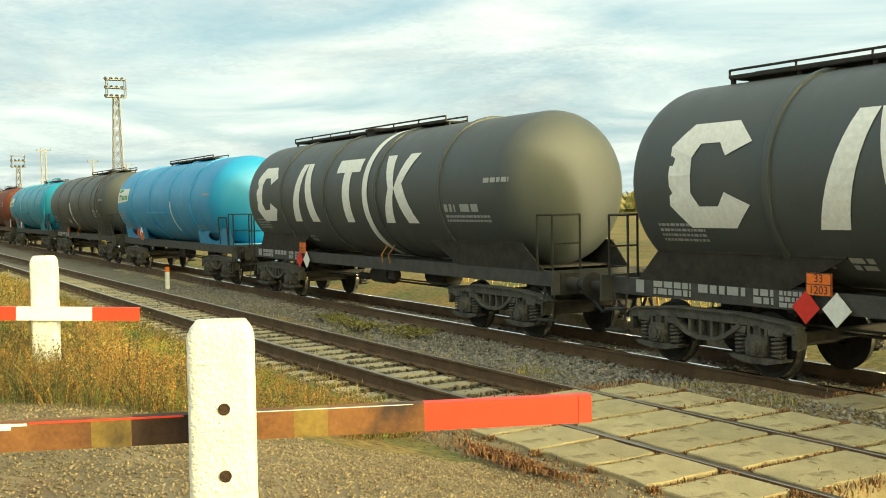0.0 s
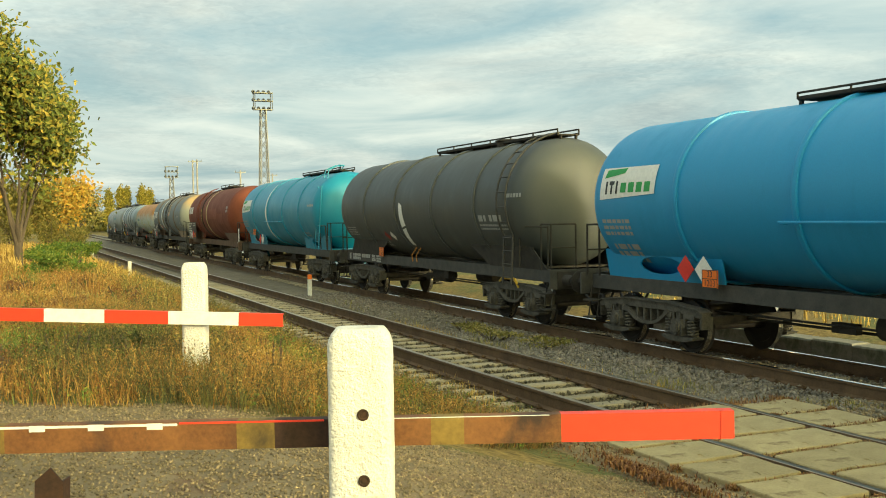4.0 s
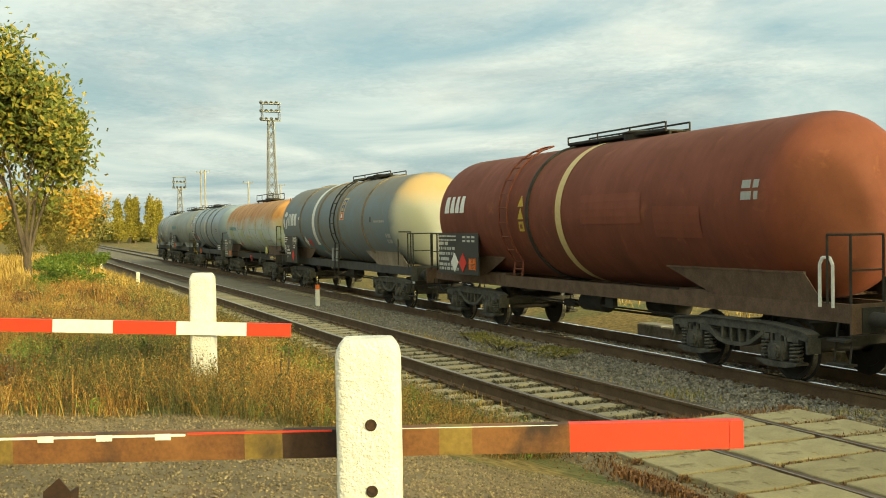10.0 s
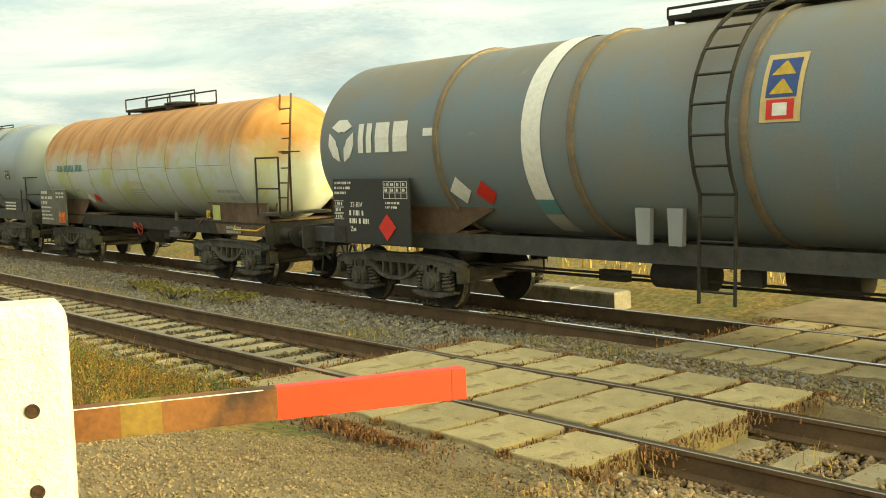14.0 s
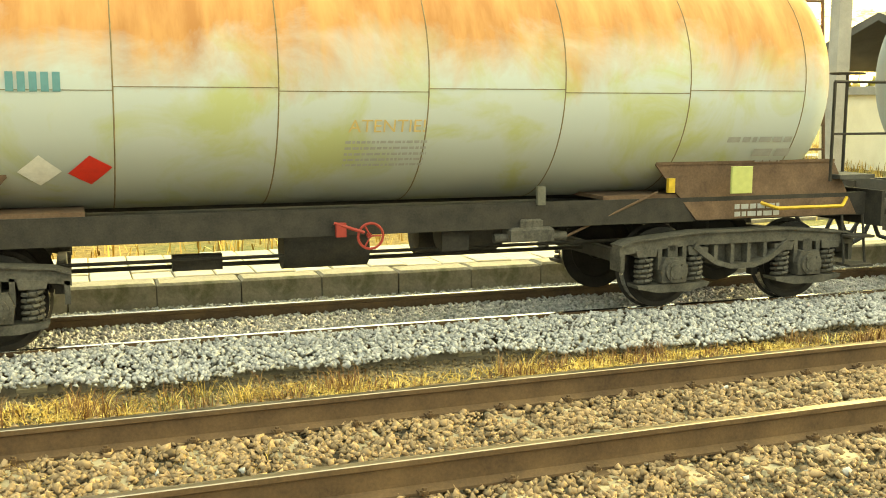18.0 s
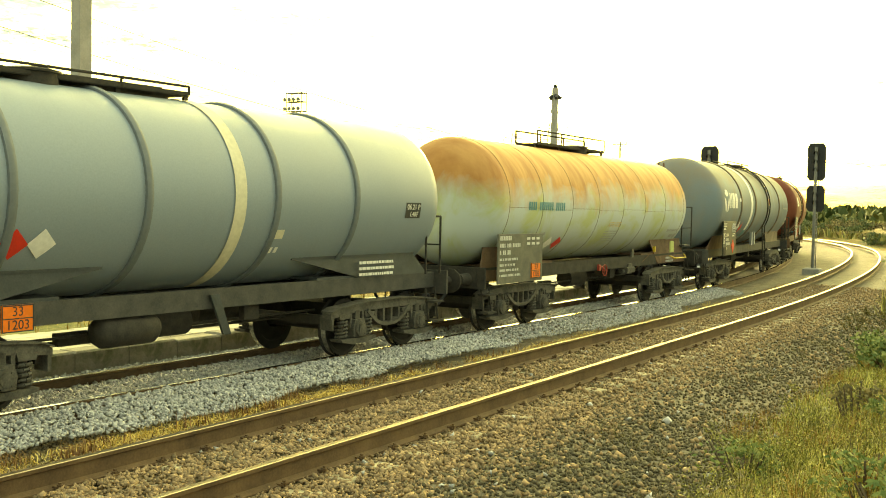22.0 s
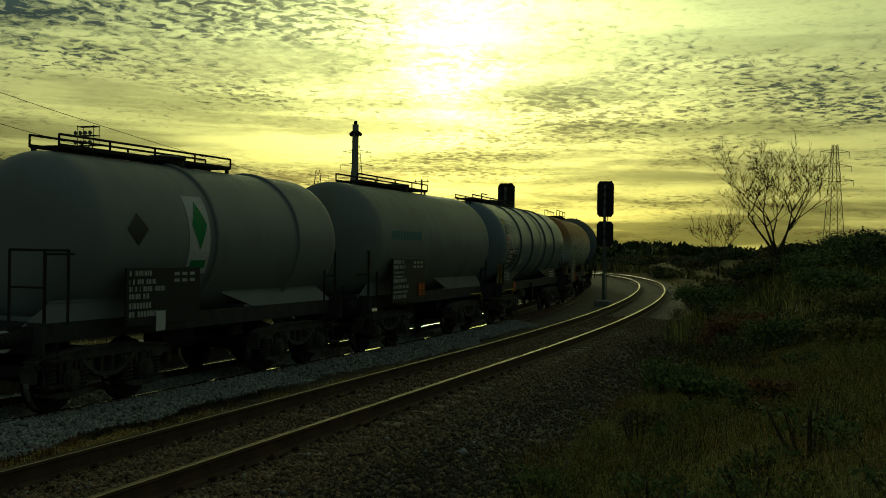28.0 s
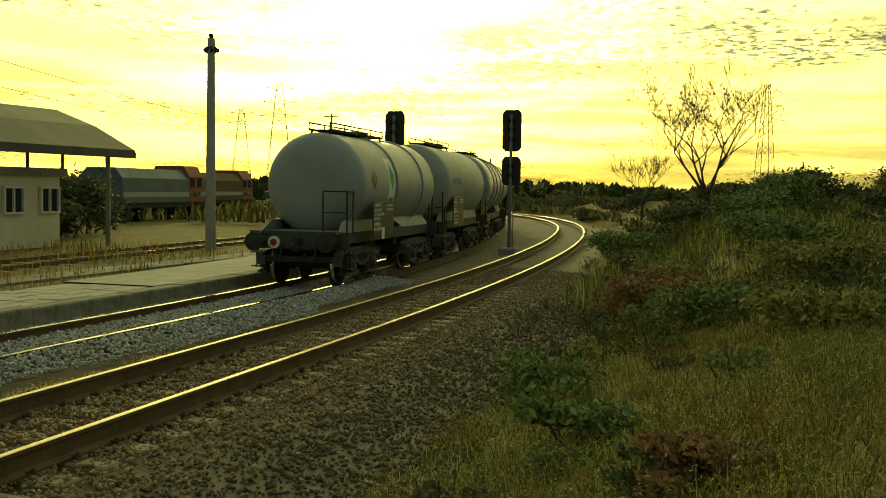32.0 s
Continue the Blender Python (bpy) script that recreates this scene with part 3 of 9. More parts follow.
def track(name, line, z, a, b, sleepers, label, top_mat, spacing=0.6):
    root = thing(name, None, None, label, "railway track", kind="structure")
    for side in (-1, 1):
        part("rail", rail_mesh(line, side, z, a, b, top_mat), None, root)
    sl = Kit().block((0, 0, -0.09), (0.26, 2.5, 0.18), 0.02).mesh("sleeper", M_SLEEPER)
    clip = Kit()
    for side in (-1, 1):
        clip.block((0, side * 0.7535, 0.0), (0.18, 0.34, 0.02), 0.004)
        for q in (-1, 1):
            clip.rod((0.0, side * 0.7535 + q * 0.115, 0.0), (0, side * 0.7535 + q * 0.115, 0.075), 0.017, 6)
            clip.box((0, side * 0.7535 + q * 0.09, 0.035), (0.07, 0.07, 0.018))
            clip.rod((0.0, side * 0.7535 + q * 0.115, 0.04), (0, side * 0.7535 + q * 0.115, 0.058), 0.03, 6)
    clip = clip.mesh("fastening", M_RAILSIDE)
    rnd = random.Random(5)
    s = sleepers[0]
    while s < sleepers[1]:
        x, y, h = along(line, s)
        o = part("sleeper", sl, None, root, at=pose(x, y, z - 0.230 + rnd.uniform(-0.008, 0.004), 0, 0, math.degrees(h) + rnd.uniform(-0.8, 0.8)))
        if -26 < x < 22:
            part("fastening", clip, None, o)
        s += spacing
    return root


track("train_track", LINE_A, 0.0, -285, 135, (-46, 30), "polished steel rails on concrete sleepers in pale ballast", M_RAILTOP)
track("side_track", LINE_B, RAIL_B, -285, 135, (-46, 34), "rust-sided rails on weathered concrete sleepers", M_RAILDULL)
track("yard_track", LINE_C, 0.02, -60, 115, (10, 70), "rusty yard rails in dry grass beyond the platform", M_RAILDULL, 0.9)


# ---- tank wagons ----
def bogie_meshes(half):
    """The pieces of a two-axle cast bogie with its axles half apart from the pivot."""
    out = {}
    h = half
    k = Kit()
    k.prism([(-h - 0.66, 0.64), (-h - 0.66, 0.74), (-h - 0.52, 0.79), (-h - 0.10, 0.825), (-h + 0.30, 0.86), (h - 0.30, 0.86), (h + 0.10, 0.825), (h + 0.52, 0.79), (h + 0.66, 0.74), (h + 0.66, 0.64),
             (h + 0.58, 0.66), (h + 0.20, 0.70), (h - 0.20, 0.73), (-h + 0.20, 0.73), (-h - 0.20, 0.70), (-h - 0.58, 0.66)], -0.09, 0.09)
    k.prism([(-h - 0.66, 0.745), (-h - 0.52, 0.795), (-h + 0.30, 0.865), (h - 0.30, 0.865), (h + 0.52, 0.795), (h + 0.66, 0.745), (h + 0.66, 0.765), (h + 0.52, 0.815), (h - 0.30, 0.885), (-h + 0.30, 0.885), (-h - 0.52, 0.815), (-h - 0.66, 0.765)], -0.13, 0.12)
    belly = [(-0.66, 0.70), (-0.52, 0.60), (-0.36, 0.50), (-0.16, 0.445), (0.16, 0.445), (0.36, 0.50), (0.52, 0.60), (0.66, 0.70)]
    k.prism([(x * h / 0.92, z) for x, z in belly] + [(x * h / 0.92 * 0.94, z + 0.055) for x, z in belly[::-1]], -0.12, 0.11)
    for x in (-0.33, -0.11, 0.11, 0.33):
        k.box((x, 0, 0.63), (0.045, 0.16, 0.26 if abs(x) < 0.2 else 0.18))
    k.box((0, 0.05, 0.62), (0.80, 0.03, 0.22))
    for x in (-h, h):
        for q in (-1, 1):
            k.box((x + q * 0.155, 0.0, 0.60), (0.05, 0.18, 0.26))
            k.prism([(x + q * 0.19, 0.72), (x + q * 0.46, 0.70), (x + q * 0.44, 0.625), (x + q * 0.21, 0.625)], -0.10, 0.10)
    for x in (-h - 0.62, h + 0.62):
        k.box((x, 0.03, 0.58), (0.05, 0.24, 0.22))
    out["side_frame"] = k.mesh("side_frame", M_BOGIE)
    k = Kit()
    k.box((0, 0, 0.62), (0.5, 1.9, 0.26)).rod((0, 0, 0.7), (0, 0, 0.95), 0.24, 16)
    out["bolster"] = k.mesh("bolster", M_UNDER)
    out["end_beam"] = Kit().block((0, 0, 0.62), (0.10, 1.95, 0.14), 0.01).mesh("end_beam", M_UNDER)
    k = Kit().box((0, 0, 0.5), (0.08, 1.6, 0.10))
    for y in (-0.75, 0.75):
        k.prism([(-0.04, 0.3), (0.04, 0.3), (0.05, 0.62), (-0.05, 0.62)], y - 0.05, y + 0.05)
    out["brake_beam"] = k.mesh("brake_beam", M_UNDER)
    k = Kit()
    k.rod((0, -1.02, 0), (0, 1.02, 0), 0.08, 12)
    for s in (-1, 1):
        k.turned([(s * 0.685, 0.36), (s * 0.685, 0.49), (s * 0.705, 0.475), (s * 0.72, 0.462), (s * 0.82, 0.455), (s * 0.82, 0.40), (s * 0.79, 0.37), (s * 0.77, 0.20), (s * 0.80, 0.13), (s * 0.80, 0.08)], "y", 32)
        k.turned([(s * 0.685, 0.36), (s * 0.71, 0.34), (s * 0.71, 0.12), (s * 0.66, 0.12)], "y", 32)
        k.turned([(s * 0.722, 0.463), (s * 0.812, 0.4565)], "y", 32, mat=1)
        for q in range(3):
            a = q * 2.094
            k.rod((0.27 * math.cos(a), s * 0.765, 0.27 * math.sin(a)), (0.27 * math.cos(a), s * 0.785, 0.27 * math.sin(a)), 0.035, 8)
    out["wheelset"] = k.mesh("wheelset", [M_WHEEL, M_TREAD], 30)
    k = Kit()
    k.prism([(-0.15, -0.13), (0.15, -0.13), (0.17, 0.02), (0.12, 0.15), (-0.12, 0.15), (-0.17, 0.02)], -0.13, 0.11)
    k.rod((0, -0.17, 0), (0, -0.12, 0), 0.125, 16).rod((0, -0.185, 0), (0, -0.17, 0), 0.085, 12)
    for q in range(4):
        a = 0.785 + q * 1.571
        k.rod((0.10 * math.cos(a), -0.185, 0.10 * math.sin(a)), (0.10 * math.cos(a), -0.165, 0.10 * math.sin(a)), 0.015, 6)
    k.prism([(-0.46, -0.145), (0.46, -0.145), (0.44, -0.185), (0.20, -0.235), (-0.20, -0.235), (-0.44, -0.185)], -0.12, 0.12)
    k.box((0, -0.02, 0.21), (0.12, 0.12, 0.14)).rod((0, -0.08, 0.25), (0, 0.02, 0.25), 0.045, 8)
    out["axle_box"] = k.mesh("axle_box", M_BOGIE)
    k = Kit()
    pts = [(0.088 * math.cos(t), 0.088 * math.sin(t), -0.135 + 0.31 * i / 48) for i, t in enumerate([2 * math.pi * 5.5 * j / 48 for j in range(49)])]
    k.pipe(pts, 0.022, 6).rod((0, 0, -0.13), (0, 0, 0.17), 0.05, 8)
    out["spring"] = k.mesh("spring", M_BOGIE, 60)
    return out


BOGIES = {}


def bogie(root, x, half=0.92):
    """One bogie with its wheelsets, boxes and springs. Returns the part, its wheelsets and half its wheelbase."""
    if half not in BOGIES:
        BOGIES[half] = bogie_meshes(half)
    made = BOGIES[half]
    b = new("bogie")
    b.parent = root
    b.matrix_basis = pose(x, 0, 0)
    wheels = []
    part("bolster", made["bolster"], None, b)
    for q in (-1, 1):
        part("end_beam", made["end_beam"], None, b, at=pose(q * (half + 0.56), 0, 0))
        part("brake_beam", made["brake_beam"], None, b, at=pose(q * 0.40, 0, 0))
    for s in (-1, 1):
        part("side_frame", made["side_frame"], None, b, at=pose(0, s * 1.0, 0, 0, 0, 0 if s < 0 else 180))
    for ax in (-half, half):
        wheels.append(part("wheelset", made["wheelset"], None, b, at=pose(ax, 0, 0.46)))
        for s in (-1, 1):
            part("axle_box", made["axle_box"], None, b, at=pose(ax, s * 1.02, 0.46, 0, 0, 0 if s < 0 else 180))
            for q in (-1, 1):
                part("spring", made["spring"], None, b, at=pose(ax + q * 0.32, s * 1.02, 0.45))
    return b, wheels, half


def buffer_mesh():
    k = Kit()
    k.turned([(0.0, 0.16), (0.02, 0.16), (0.03, 0.115), (0.34, 0.105), (0.34, 0.085), (0.60, 0.085), (0.60, 0.12), (0.615, 0.225), (0.64, 0.225), (0.65, 0.20), (0.655, 0.0)], "x", 20)
    k.box((0.01, 0, 0), (0.02, 0.40, 0.36))
    return k.mesh("buffer", M_UNDER, 35)


BUFFER = buffer_mesh()


def tank_profile(length, R, dish=0.42, n=12):
    """A shell with dished ends, along x."""
    h = length / 2
    p = [(-h + dish * (1 - math.cos(a)) , R * math.sin(a) ** 0.55) for a in [math.pi / 2 * i / n for i in range(n + 1)]]
    p[0] = (-h, 0.0)
    mid = [(-h + dish + (2 * (h - dish)) * i / 8, R) for i in range(1, 8)]
    return p + mid + [(-x, r) for x, r in p[::-1]]


def writing(k, x, s, w, rows, h, gap, R, zc, rnd, mat=0, lift=0.008):
    """Lines of unreadable lettering as short bars on the shell."""
    for r in range(rows):
        u = x
        s0 = s - r * (h + gap)
        while u < x + w:
            d = rnd.uniform(0.6, 2.4) * h
            d = min(d, x + w - u)
            if d > 0.3 * h:
                k.bar_on_shell(u, u + d, s0 - h, s0, R, zc, mat, lift)
            u += d + 0.45 * h


def flat_writing(k, x, z, w, rows, h, gap, y, rnd, mat=0):
    for r in range(rows):
        u, z0 = x, z - r * (h + gap)
        while u < x + w:
            d = min(rnd.uniform(0.6, 2.2) * h, x + w - u)
            if d > 0.3 * h:
                k.box((u + d / 2, y, z0 - h / 2), (d, 0.004, h), mat=mat)
            u += d + 0.4 * h


def diamond(k, x, s, r, R, zc, mat=0, lift=0.012):
    k.on_shell(((x - r, s), (x, s - r), (x + r, s), (x, s + r)), R, zc, lift, 3, 3, mat)


def lettering(name, body, size, at, mat, parent):
    c = bpy.data.curves.new(name, "FONT")
    c.body, c.size, c.align_x, c.align_y, c.extrude = body, size, "CENTER", "CENTER", 0.001
    tmp = new(name, c)
    me = bpy.data.meshes.new_from_object(tmp.evaluated_get(bpy.context.evaluated_depsgraph_get()))
    bpy.data.objects.remove(tmp)
    me.materials.append(mat)
    return part(name, me, None, parent, at=at)


def hazard_plate(root, x, y, z, upper="33", lower="1203"):
    k = Kit().block((0, 0, 0), (0.40, 0.30, 0.02), 0.004)
    p = part("hazard_plate", k, M_ORANGE, root, "orange hazard plate with two black numbers", at=pose(x, y, z, 90, 0, 0))
    k = Kit().box((0, 0, 0.0115), (0.40, 0.012, 0.004))
    for sx in (-0.194, 0.194):
        k.box((sx, 0, 0.0115), (0.012, 0.30, 0.004))
    for sy in (-0.144, 0.144):
        k.box((0, sy, 0.0115), (0.376, 0.012, 0.004))
    part("border", k, M_BOARD, p)
    if upper:
        lettering("number", upper, 0.15, pose(0, 0.075, 0.012), M_BOARD, p)
        lettering("number", lower, 0.15, pose(0, -0.075, 0.012), M_BOARD, p)
    return p


def railing(parent, pts, r=0.022, name="handrail", mat=None):
    return part(name, Kit().pipe(pts, r), mat or M_UNDER, parent, smooth=60)


def ladder(parent, x, y, z0, z1, w=0.42, lean=0.0, mat=None):
    k = Kit()
    for s in (-1, 1):
        k.rod((x + s * w / 2, y, z0), (x + s * w / 2, y + lean, z1), 0.022, 6)
    n = max(2, int((z1 - z0) / 0.3))
    for i in range(1, n + 1):
        f = i / (n + 1)
        k.rod((x - w / 2, y + lean * f, z0 + (z1 - z0) * f), (x + w / 2, y + lean * f, z0 + (z1 - z0) * f), 0.016, 6)
    return part("ladder", k, mat or M_UNDER, parent, smooth=60)


def shell_ladder(parent, x, R, zc, a0=-0.5, a1=1.35, w=0.5, mat=None, z_foot=0.6):
    """A ladder that follows the shell up to the walkway."""
    k = Kit()
    for s in (-1, 1):
        pts = [(x + s * w / 2, -(R + 0.12) * math.cos(a0) - 0.05, z_foot)] + [(x + s * w / 2, -(R + 0.12) * math.cos(a), zc + (R + 0.12) * math.sin(a)) for a in [a0 + (a1 - a0) * i / 10 for i in range(11)]]
        k.pipe(pts, 0.025)
    z = z_foot + 0.15
    y0 = -(R + 0.12) * math.cos(a0) - 0.03
    while z < zc + (R + 0.12) * math.sin(a0):
        k.rod((x - w / 2, y0, z), (x + w / 2, y0, z), 0.016, 6)
        z += 0.3
    n = int((a1 - a0) * R / 0.3)
    for i in range(n + 1):
        a = a0 + (a1 - a0) * i / n
        p = (-(R + 0.12) * math.cos(a), zc + (R + 0.12) * math.sin(a))
        k.rod((x - w / 2, *p), (x + w / 2, *p), 0.018, 6)
    return part("ladder", k, mat or M_UNDER, parent, "steel ladder curving up over the tank shell", smooth=60)


def walkway(root, x0, x1, z, w=0.9, rail_h=0.0, mat=None, both=True):
    """A grating on brackets along the top of the tank, with its side rails."""
    wk = part("walkway", Kit().box(((x0 + x1) / 2, 0, z), (x1 - x0, w, 0.035)), mat or M_UNDER, root)
    n = max(2, int((x1 - x0) / 1.1))
    brk = Kit().prism([(-0.03, -0.22), (0.03, -0.22), (0.04, 0), (-0.04, 0)], -0.02, 0.02).mesh("bracket", mat or M_UNDER)
    for s in (-1, 1):
        for i in range(n + 1):
            part("bracket", brk, None, wk, at=pose(x0 + (x1 - x0) * i / n, s * w * 0.36, z))
        part("toe_board", Kit().box(((x0 + x1) / 2, s * w / 2, z + 0.02), (x1 - x0, 0.02, 0.05)), mat or M_UNDER, wk)
    if rail_h:
        for s in (-1, 1) if both else (1,):
            k = Kit()
            for i in range(n + 1):
                x = x0 + (x1 - x0) * i / n
                k.rod((x, s * w / 2, z), (x, s * w / 2, z + rail_h), 0.018, 6)
            k.rod((x0, s * w / 2, z + rail_h), (x1, s * w / 2, z + rail_h), 0.02, 6)
            part("guard_rail", k, mat or M_UNDER, wk, smooth=60)
    return wk


def dome(root, x, z, r=0.32, h=0.28, mat=None):
    k = Kit().turned([(z - 0.2, r), (z + h * 0.6, r), (z + h * 0.65, r * 1.12), (z + h * 0.8, r * 1.12), (z + h, r * 0.7), (z + h, 0.0)], "z", 20, c=(x, 0, 0))
    return part("manhole_dome", k, mat or M_UNDER, root, smooth=40)


def wagon(L, R, zc, tank_len, paint_mat, label, rings=(), ring_mat=None, bands=(), saddles="wedge", frame_mat=None, saddle_mat=None, tank_x=0.0, pivot=2.95, dish=0.68, end_guard=True, walk_at=None, walk_rail=0.0, shell=None, skirt=False, dome_h=0.17, sad=(-2.4, 1.0, -1.4, 1.55), axles=0.97, handwheel=None, end_saddle=None, guards=(-1, 1), sad_z=1.24):
    """A four-axle tank wagon: frame, bogies, buffers, shell and fittings. Returns the root, its bogies and wheelsets."""
    fm, sm = frame_mat or M_FRAME, saddle_mat or paint_mat
    root = thing("tank_wagon", None, None, label, "tank wagon", group="wagons of the oil train")
    body = L - 1.24
    bx = L / 2 - pivot
    made = [bogie(root, -bx, axles), bogie(root, bx, axles)]
    for s in (-1, 1):
        k = Kit()
        y = s * 0.98
        k.prism([(y, 0.985), (y, 1.255), (y - s * 0.09, 1.255), (y - s * 0.09, 1.235), (y - s * 0.02, 1.235), (y - s * 0.02, 1.005), (y - s * 0.09, 1.005), (y - s * 0.09, 0.985)], -body / 2, body / 2, plane="yz")
        part("sole_bar", k, fm, root)
    for s in (-1, 1):
        part("headstock", Kit().box((s * (body / 2 - 0.02), 0, 1.08), (0.04, 2.5, 0.42)).box((s * (body / 2 - 0.34), 0, 1.12), (0.6, 1.9, 0.2)), fm, root)
    for y in (-0.5, 0.5):
        part("inner_beam", Kit().box((0, y, 1.1), (body - 0.1, 0.12, 0.2)), fm, root)
    part("centre_sill", Kit().box((0, 0, 1.05), (body * 0.5, 0.30, 0.26)), fm, root)
    for s in (-1, 1):
        for y in (-0.875, 0.875):
            part("buffer", BUFFER, None, root, at=pose(s * body / 2, y, 1.06, 0, 0, 0 if s > 0 else 180))
        k = Kit()
        hx = s * body / 2
        k.prism([(-0.09, 1.0), (0.09, 1.0), (0.09, 1.14), (-0.09, 1.14)], hx, hx + s * 0.22, plane="yz")
        k.pipe([(hx + s * 0.2, 0, 1.05), (hx + s * 0.38, 0, 0.98), (hx + s * 0.55, 0, 0.96)], 0.035)
        k.box((hx + s * 0.36, 0, 0.97), (0.14, 0.2, 0.05))
        part("coupling", k, M_UNDER, root, smooth=50)
        for y in (-0.45, 0.42):
            k = Kit().pipe([(hx, y, 0.95), (hx + s * 0.12, y, 0.74), (hx + s * 0.3, y * 0.9, 0.56), (hx + s * 0.5, y * 0.8, 0.62), (hx + s * 0.58, y * 0.8, 0.78)], 0.028)
            part("brake_hose", k, M_DARK, root, smooth=60)
        for y in (-1.15, 1.15):
            k = Kit()
            x = s * (body / 2 - 0.3)
            k.box((x, y, 0.42), (0.34, 0.24, 0.03)).box((x, y, 0.76), (0.34, 0.24, 0.03))
            for q in (-0.15, 0.15):
                k.rod((x + q, y, 0.42), (x + q, y * 0.93, 1.0), 0.016, 6)
            part("step", k, M_UNDER, root)
    # brake gear under the frame
    k = Kit().rod((-0.75, -0.35, 0.78), (0.15, -0.35, 0.78), 0.20, 16)
    part("brake_cylinder", k, M_UNDER, root, smooth=40)
    k = Kit().rod((0.9, 0.3, 0.80), (1.9, 0.3, 0.80), 0.22, 16)
    part("air_reservoir", k, M_UNDER, root, smooth=40)
    k = Kit().rod((-bx + 0.9, -0.1, 0.62), (bx - 0.9, -0.1, 0.62), 0.025, 6).rod((-bx + 1.2, -0.5, 0.74), (bx - 1.2, -0.5, 0.74), 0.02, 6).box((-1.6, -0.25, 0.68), (0.5, 0.12, 0.16)).box((1.0, -0.8, 0.86), (0.3, 0.1, 0.2))
    part("brake_rigging", k, M_UNDER, root)
    if handwheel is not None:
        for s in (-1, 1):
            k = Kit().turned([(s * 1.0, 0.0), (s * 1.0, 0.03), (s * 1.02, 0.03)], "y", 8, c=(handwheel, 0, 0.98))
            k.pipe([(handwheel + 0.13 * math.cos(a), s * 1.06, 0.98 + 0.13 * math.sin(a)) for a in [2 * math.pi * i / 16 for i in range(17)]], 0.014, 5)
            for a in (0, 2.09, 4.19):
                k.rod((handwheel, s * 1.06, 0.98), (handwheel + 0.13 * math.cos(a), s * 1.06, 0.98 + 0.13 * math.sin(a)), 0.009, 5)
            part("handwheel", k, M_WHEELRED, root, "dull red brake handwheel", smooth=60)
    # shell
    k = Kit().turned(tank_profile(tank_len, R, dish), "x", 56, c=(tank_x, 0, zc))
    tank = part("tank", k, shell or paint_mat, root, smooth=40)
    for x in rings:
        k = Kit().turned([(x - 0.055, R), (x - 0.05, R + 0.035), (x, R + 0.05), (x + 0.05, R + 0.035), (x + 0.055, R)], "x", 56, c=(0, 0, zc))
        part("shell_ring", k, ring_mat or paint_mat, tank, smooth=50)
    for x, w, m, a0, a1 in bands:
        k = Kit().turned([(x - w / 2, R + 0.012), (x + w / 2, R + 0.012)], "x", 40, c=(0, 0, zc), a0=a0, a1=a1)
        part("painted_band", k, m, tank, smooth=60)
    # saddles
    for s in (-1, 1):
        x0, x1 = s * (bx - 1.7), s * (bx + 1.0)
        if s > 0 and end_saddle:
            sm = end_saddle
        if skirt:                      # a smooth skirt with an oval hole under each end
            for y in (-1, 1):
                k = Kit()
                hole = [(s * (bx - 0.35) + 0.62 * math.cos(a), 1.52 + 0.16 * math.sin(a)) for a in [2 * math.pi * i / 24 for i in range(24)]]
                rim = []
                for hx_, hz_ in hole:
                    dx_, dz_ = hx_ - s * (bx - 0.35), hz_ - 1.52
                    f_ = min(1.75 / max(abs(dx_), 1e-4), 0.27 / max(abs(dz_), 1e-4))
                    rim.append((s * (bx - 0.35) + dx_ * f_, 1.52 + dz_ * f_))
                def at_y(z_):
                    return y * (0.98 + 0.10 * (z_ - 1.25) / 0.54)
                vs = [(a_, at_y(b_), b_) for a_, b_ in rim] + [(a_, at_y(b_), b_) for a_, b_ in hole]
                vs += [(a_, b_ - y * 0.025, c_) for a_, b_, c_ in vs]
                fs = []
                for i in range(24):
                    j = (i + 1) % 24
                    fs += [(i, j, 24 + j, 24 + i), (48 + j, 48 + i, 72 + i, 72 + j), (24 + i, 24 + j, 72 + j, 72 + i), (j, i, 48 + i, 48 + j)]
                k.add(vs, fs)
                part("saddle_skirt", k, sm, root)
            part("saddle_plate", Kit().box(((x0 + x1) / 2, 0, 1.275), (abs(x1 - x0), 1.9, 0.04)), sm, root)
            continue
        k = Kit()
        zt = zc - R * 0.70
        for y in (-1, 1):
            yy = y * R * 0.72
            k = Kit()
            poly = [(s * (bx + sad[0]), yy, zt), (s * (bx + sad[1]), yy, zt), (s * (bx + sad[3]), y * (0.98 if sad_z > 1.2 else 1.005), sad_z), (s * (bx + sad[2]), y * (0.98 if sad_z > 1.2 else 1.005), sad_z)]
            k.add(poly + [(p[0], p[1] - y * 0.02, p[2]) for p in poly], [(0, 1, 2, 3), (7, 6, 5, 4), (0, 4, 5, 1), (1, 5, 6, 2), (2, 6, 7, 3), (3, 7, 4, 0)])
            part("saddle_panel", k, sm, root)
            part("saddle_lip", Kit().box((s * (bx + (sad[0] + sad[1]) / 2), yy - y * 0.01, zt + 0.01), (sad[1] - sad[0], 0.05, 0.035)), sm, root)
        part("saddle_plate", Kit().box(((x0 + x1) / 2, 0, 1.275), (abs(x1 - x0), 1.9, 0.04)), sm, root)
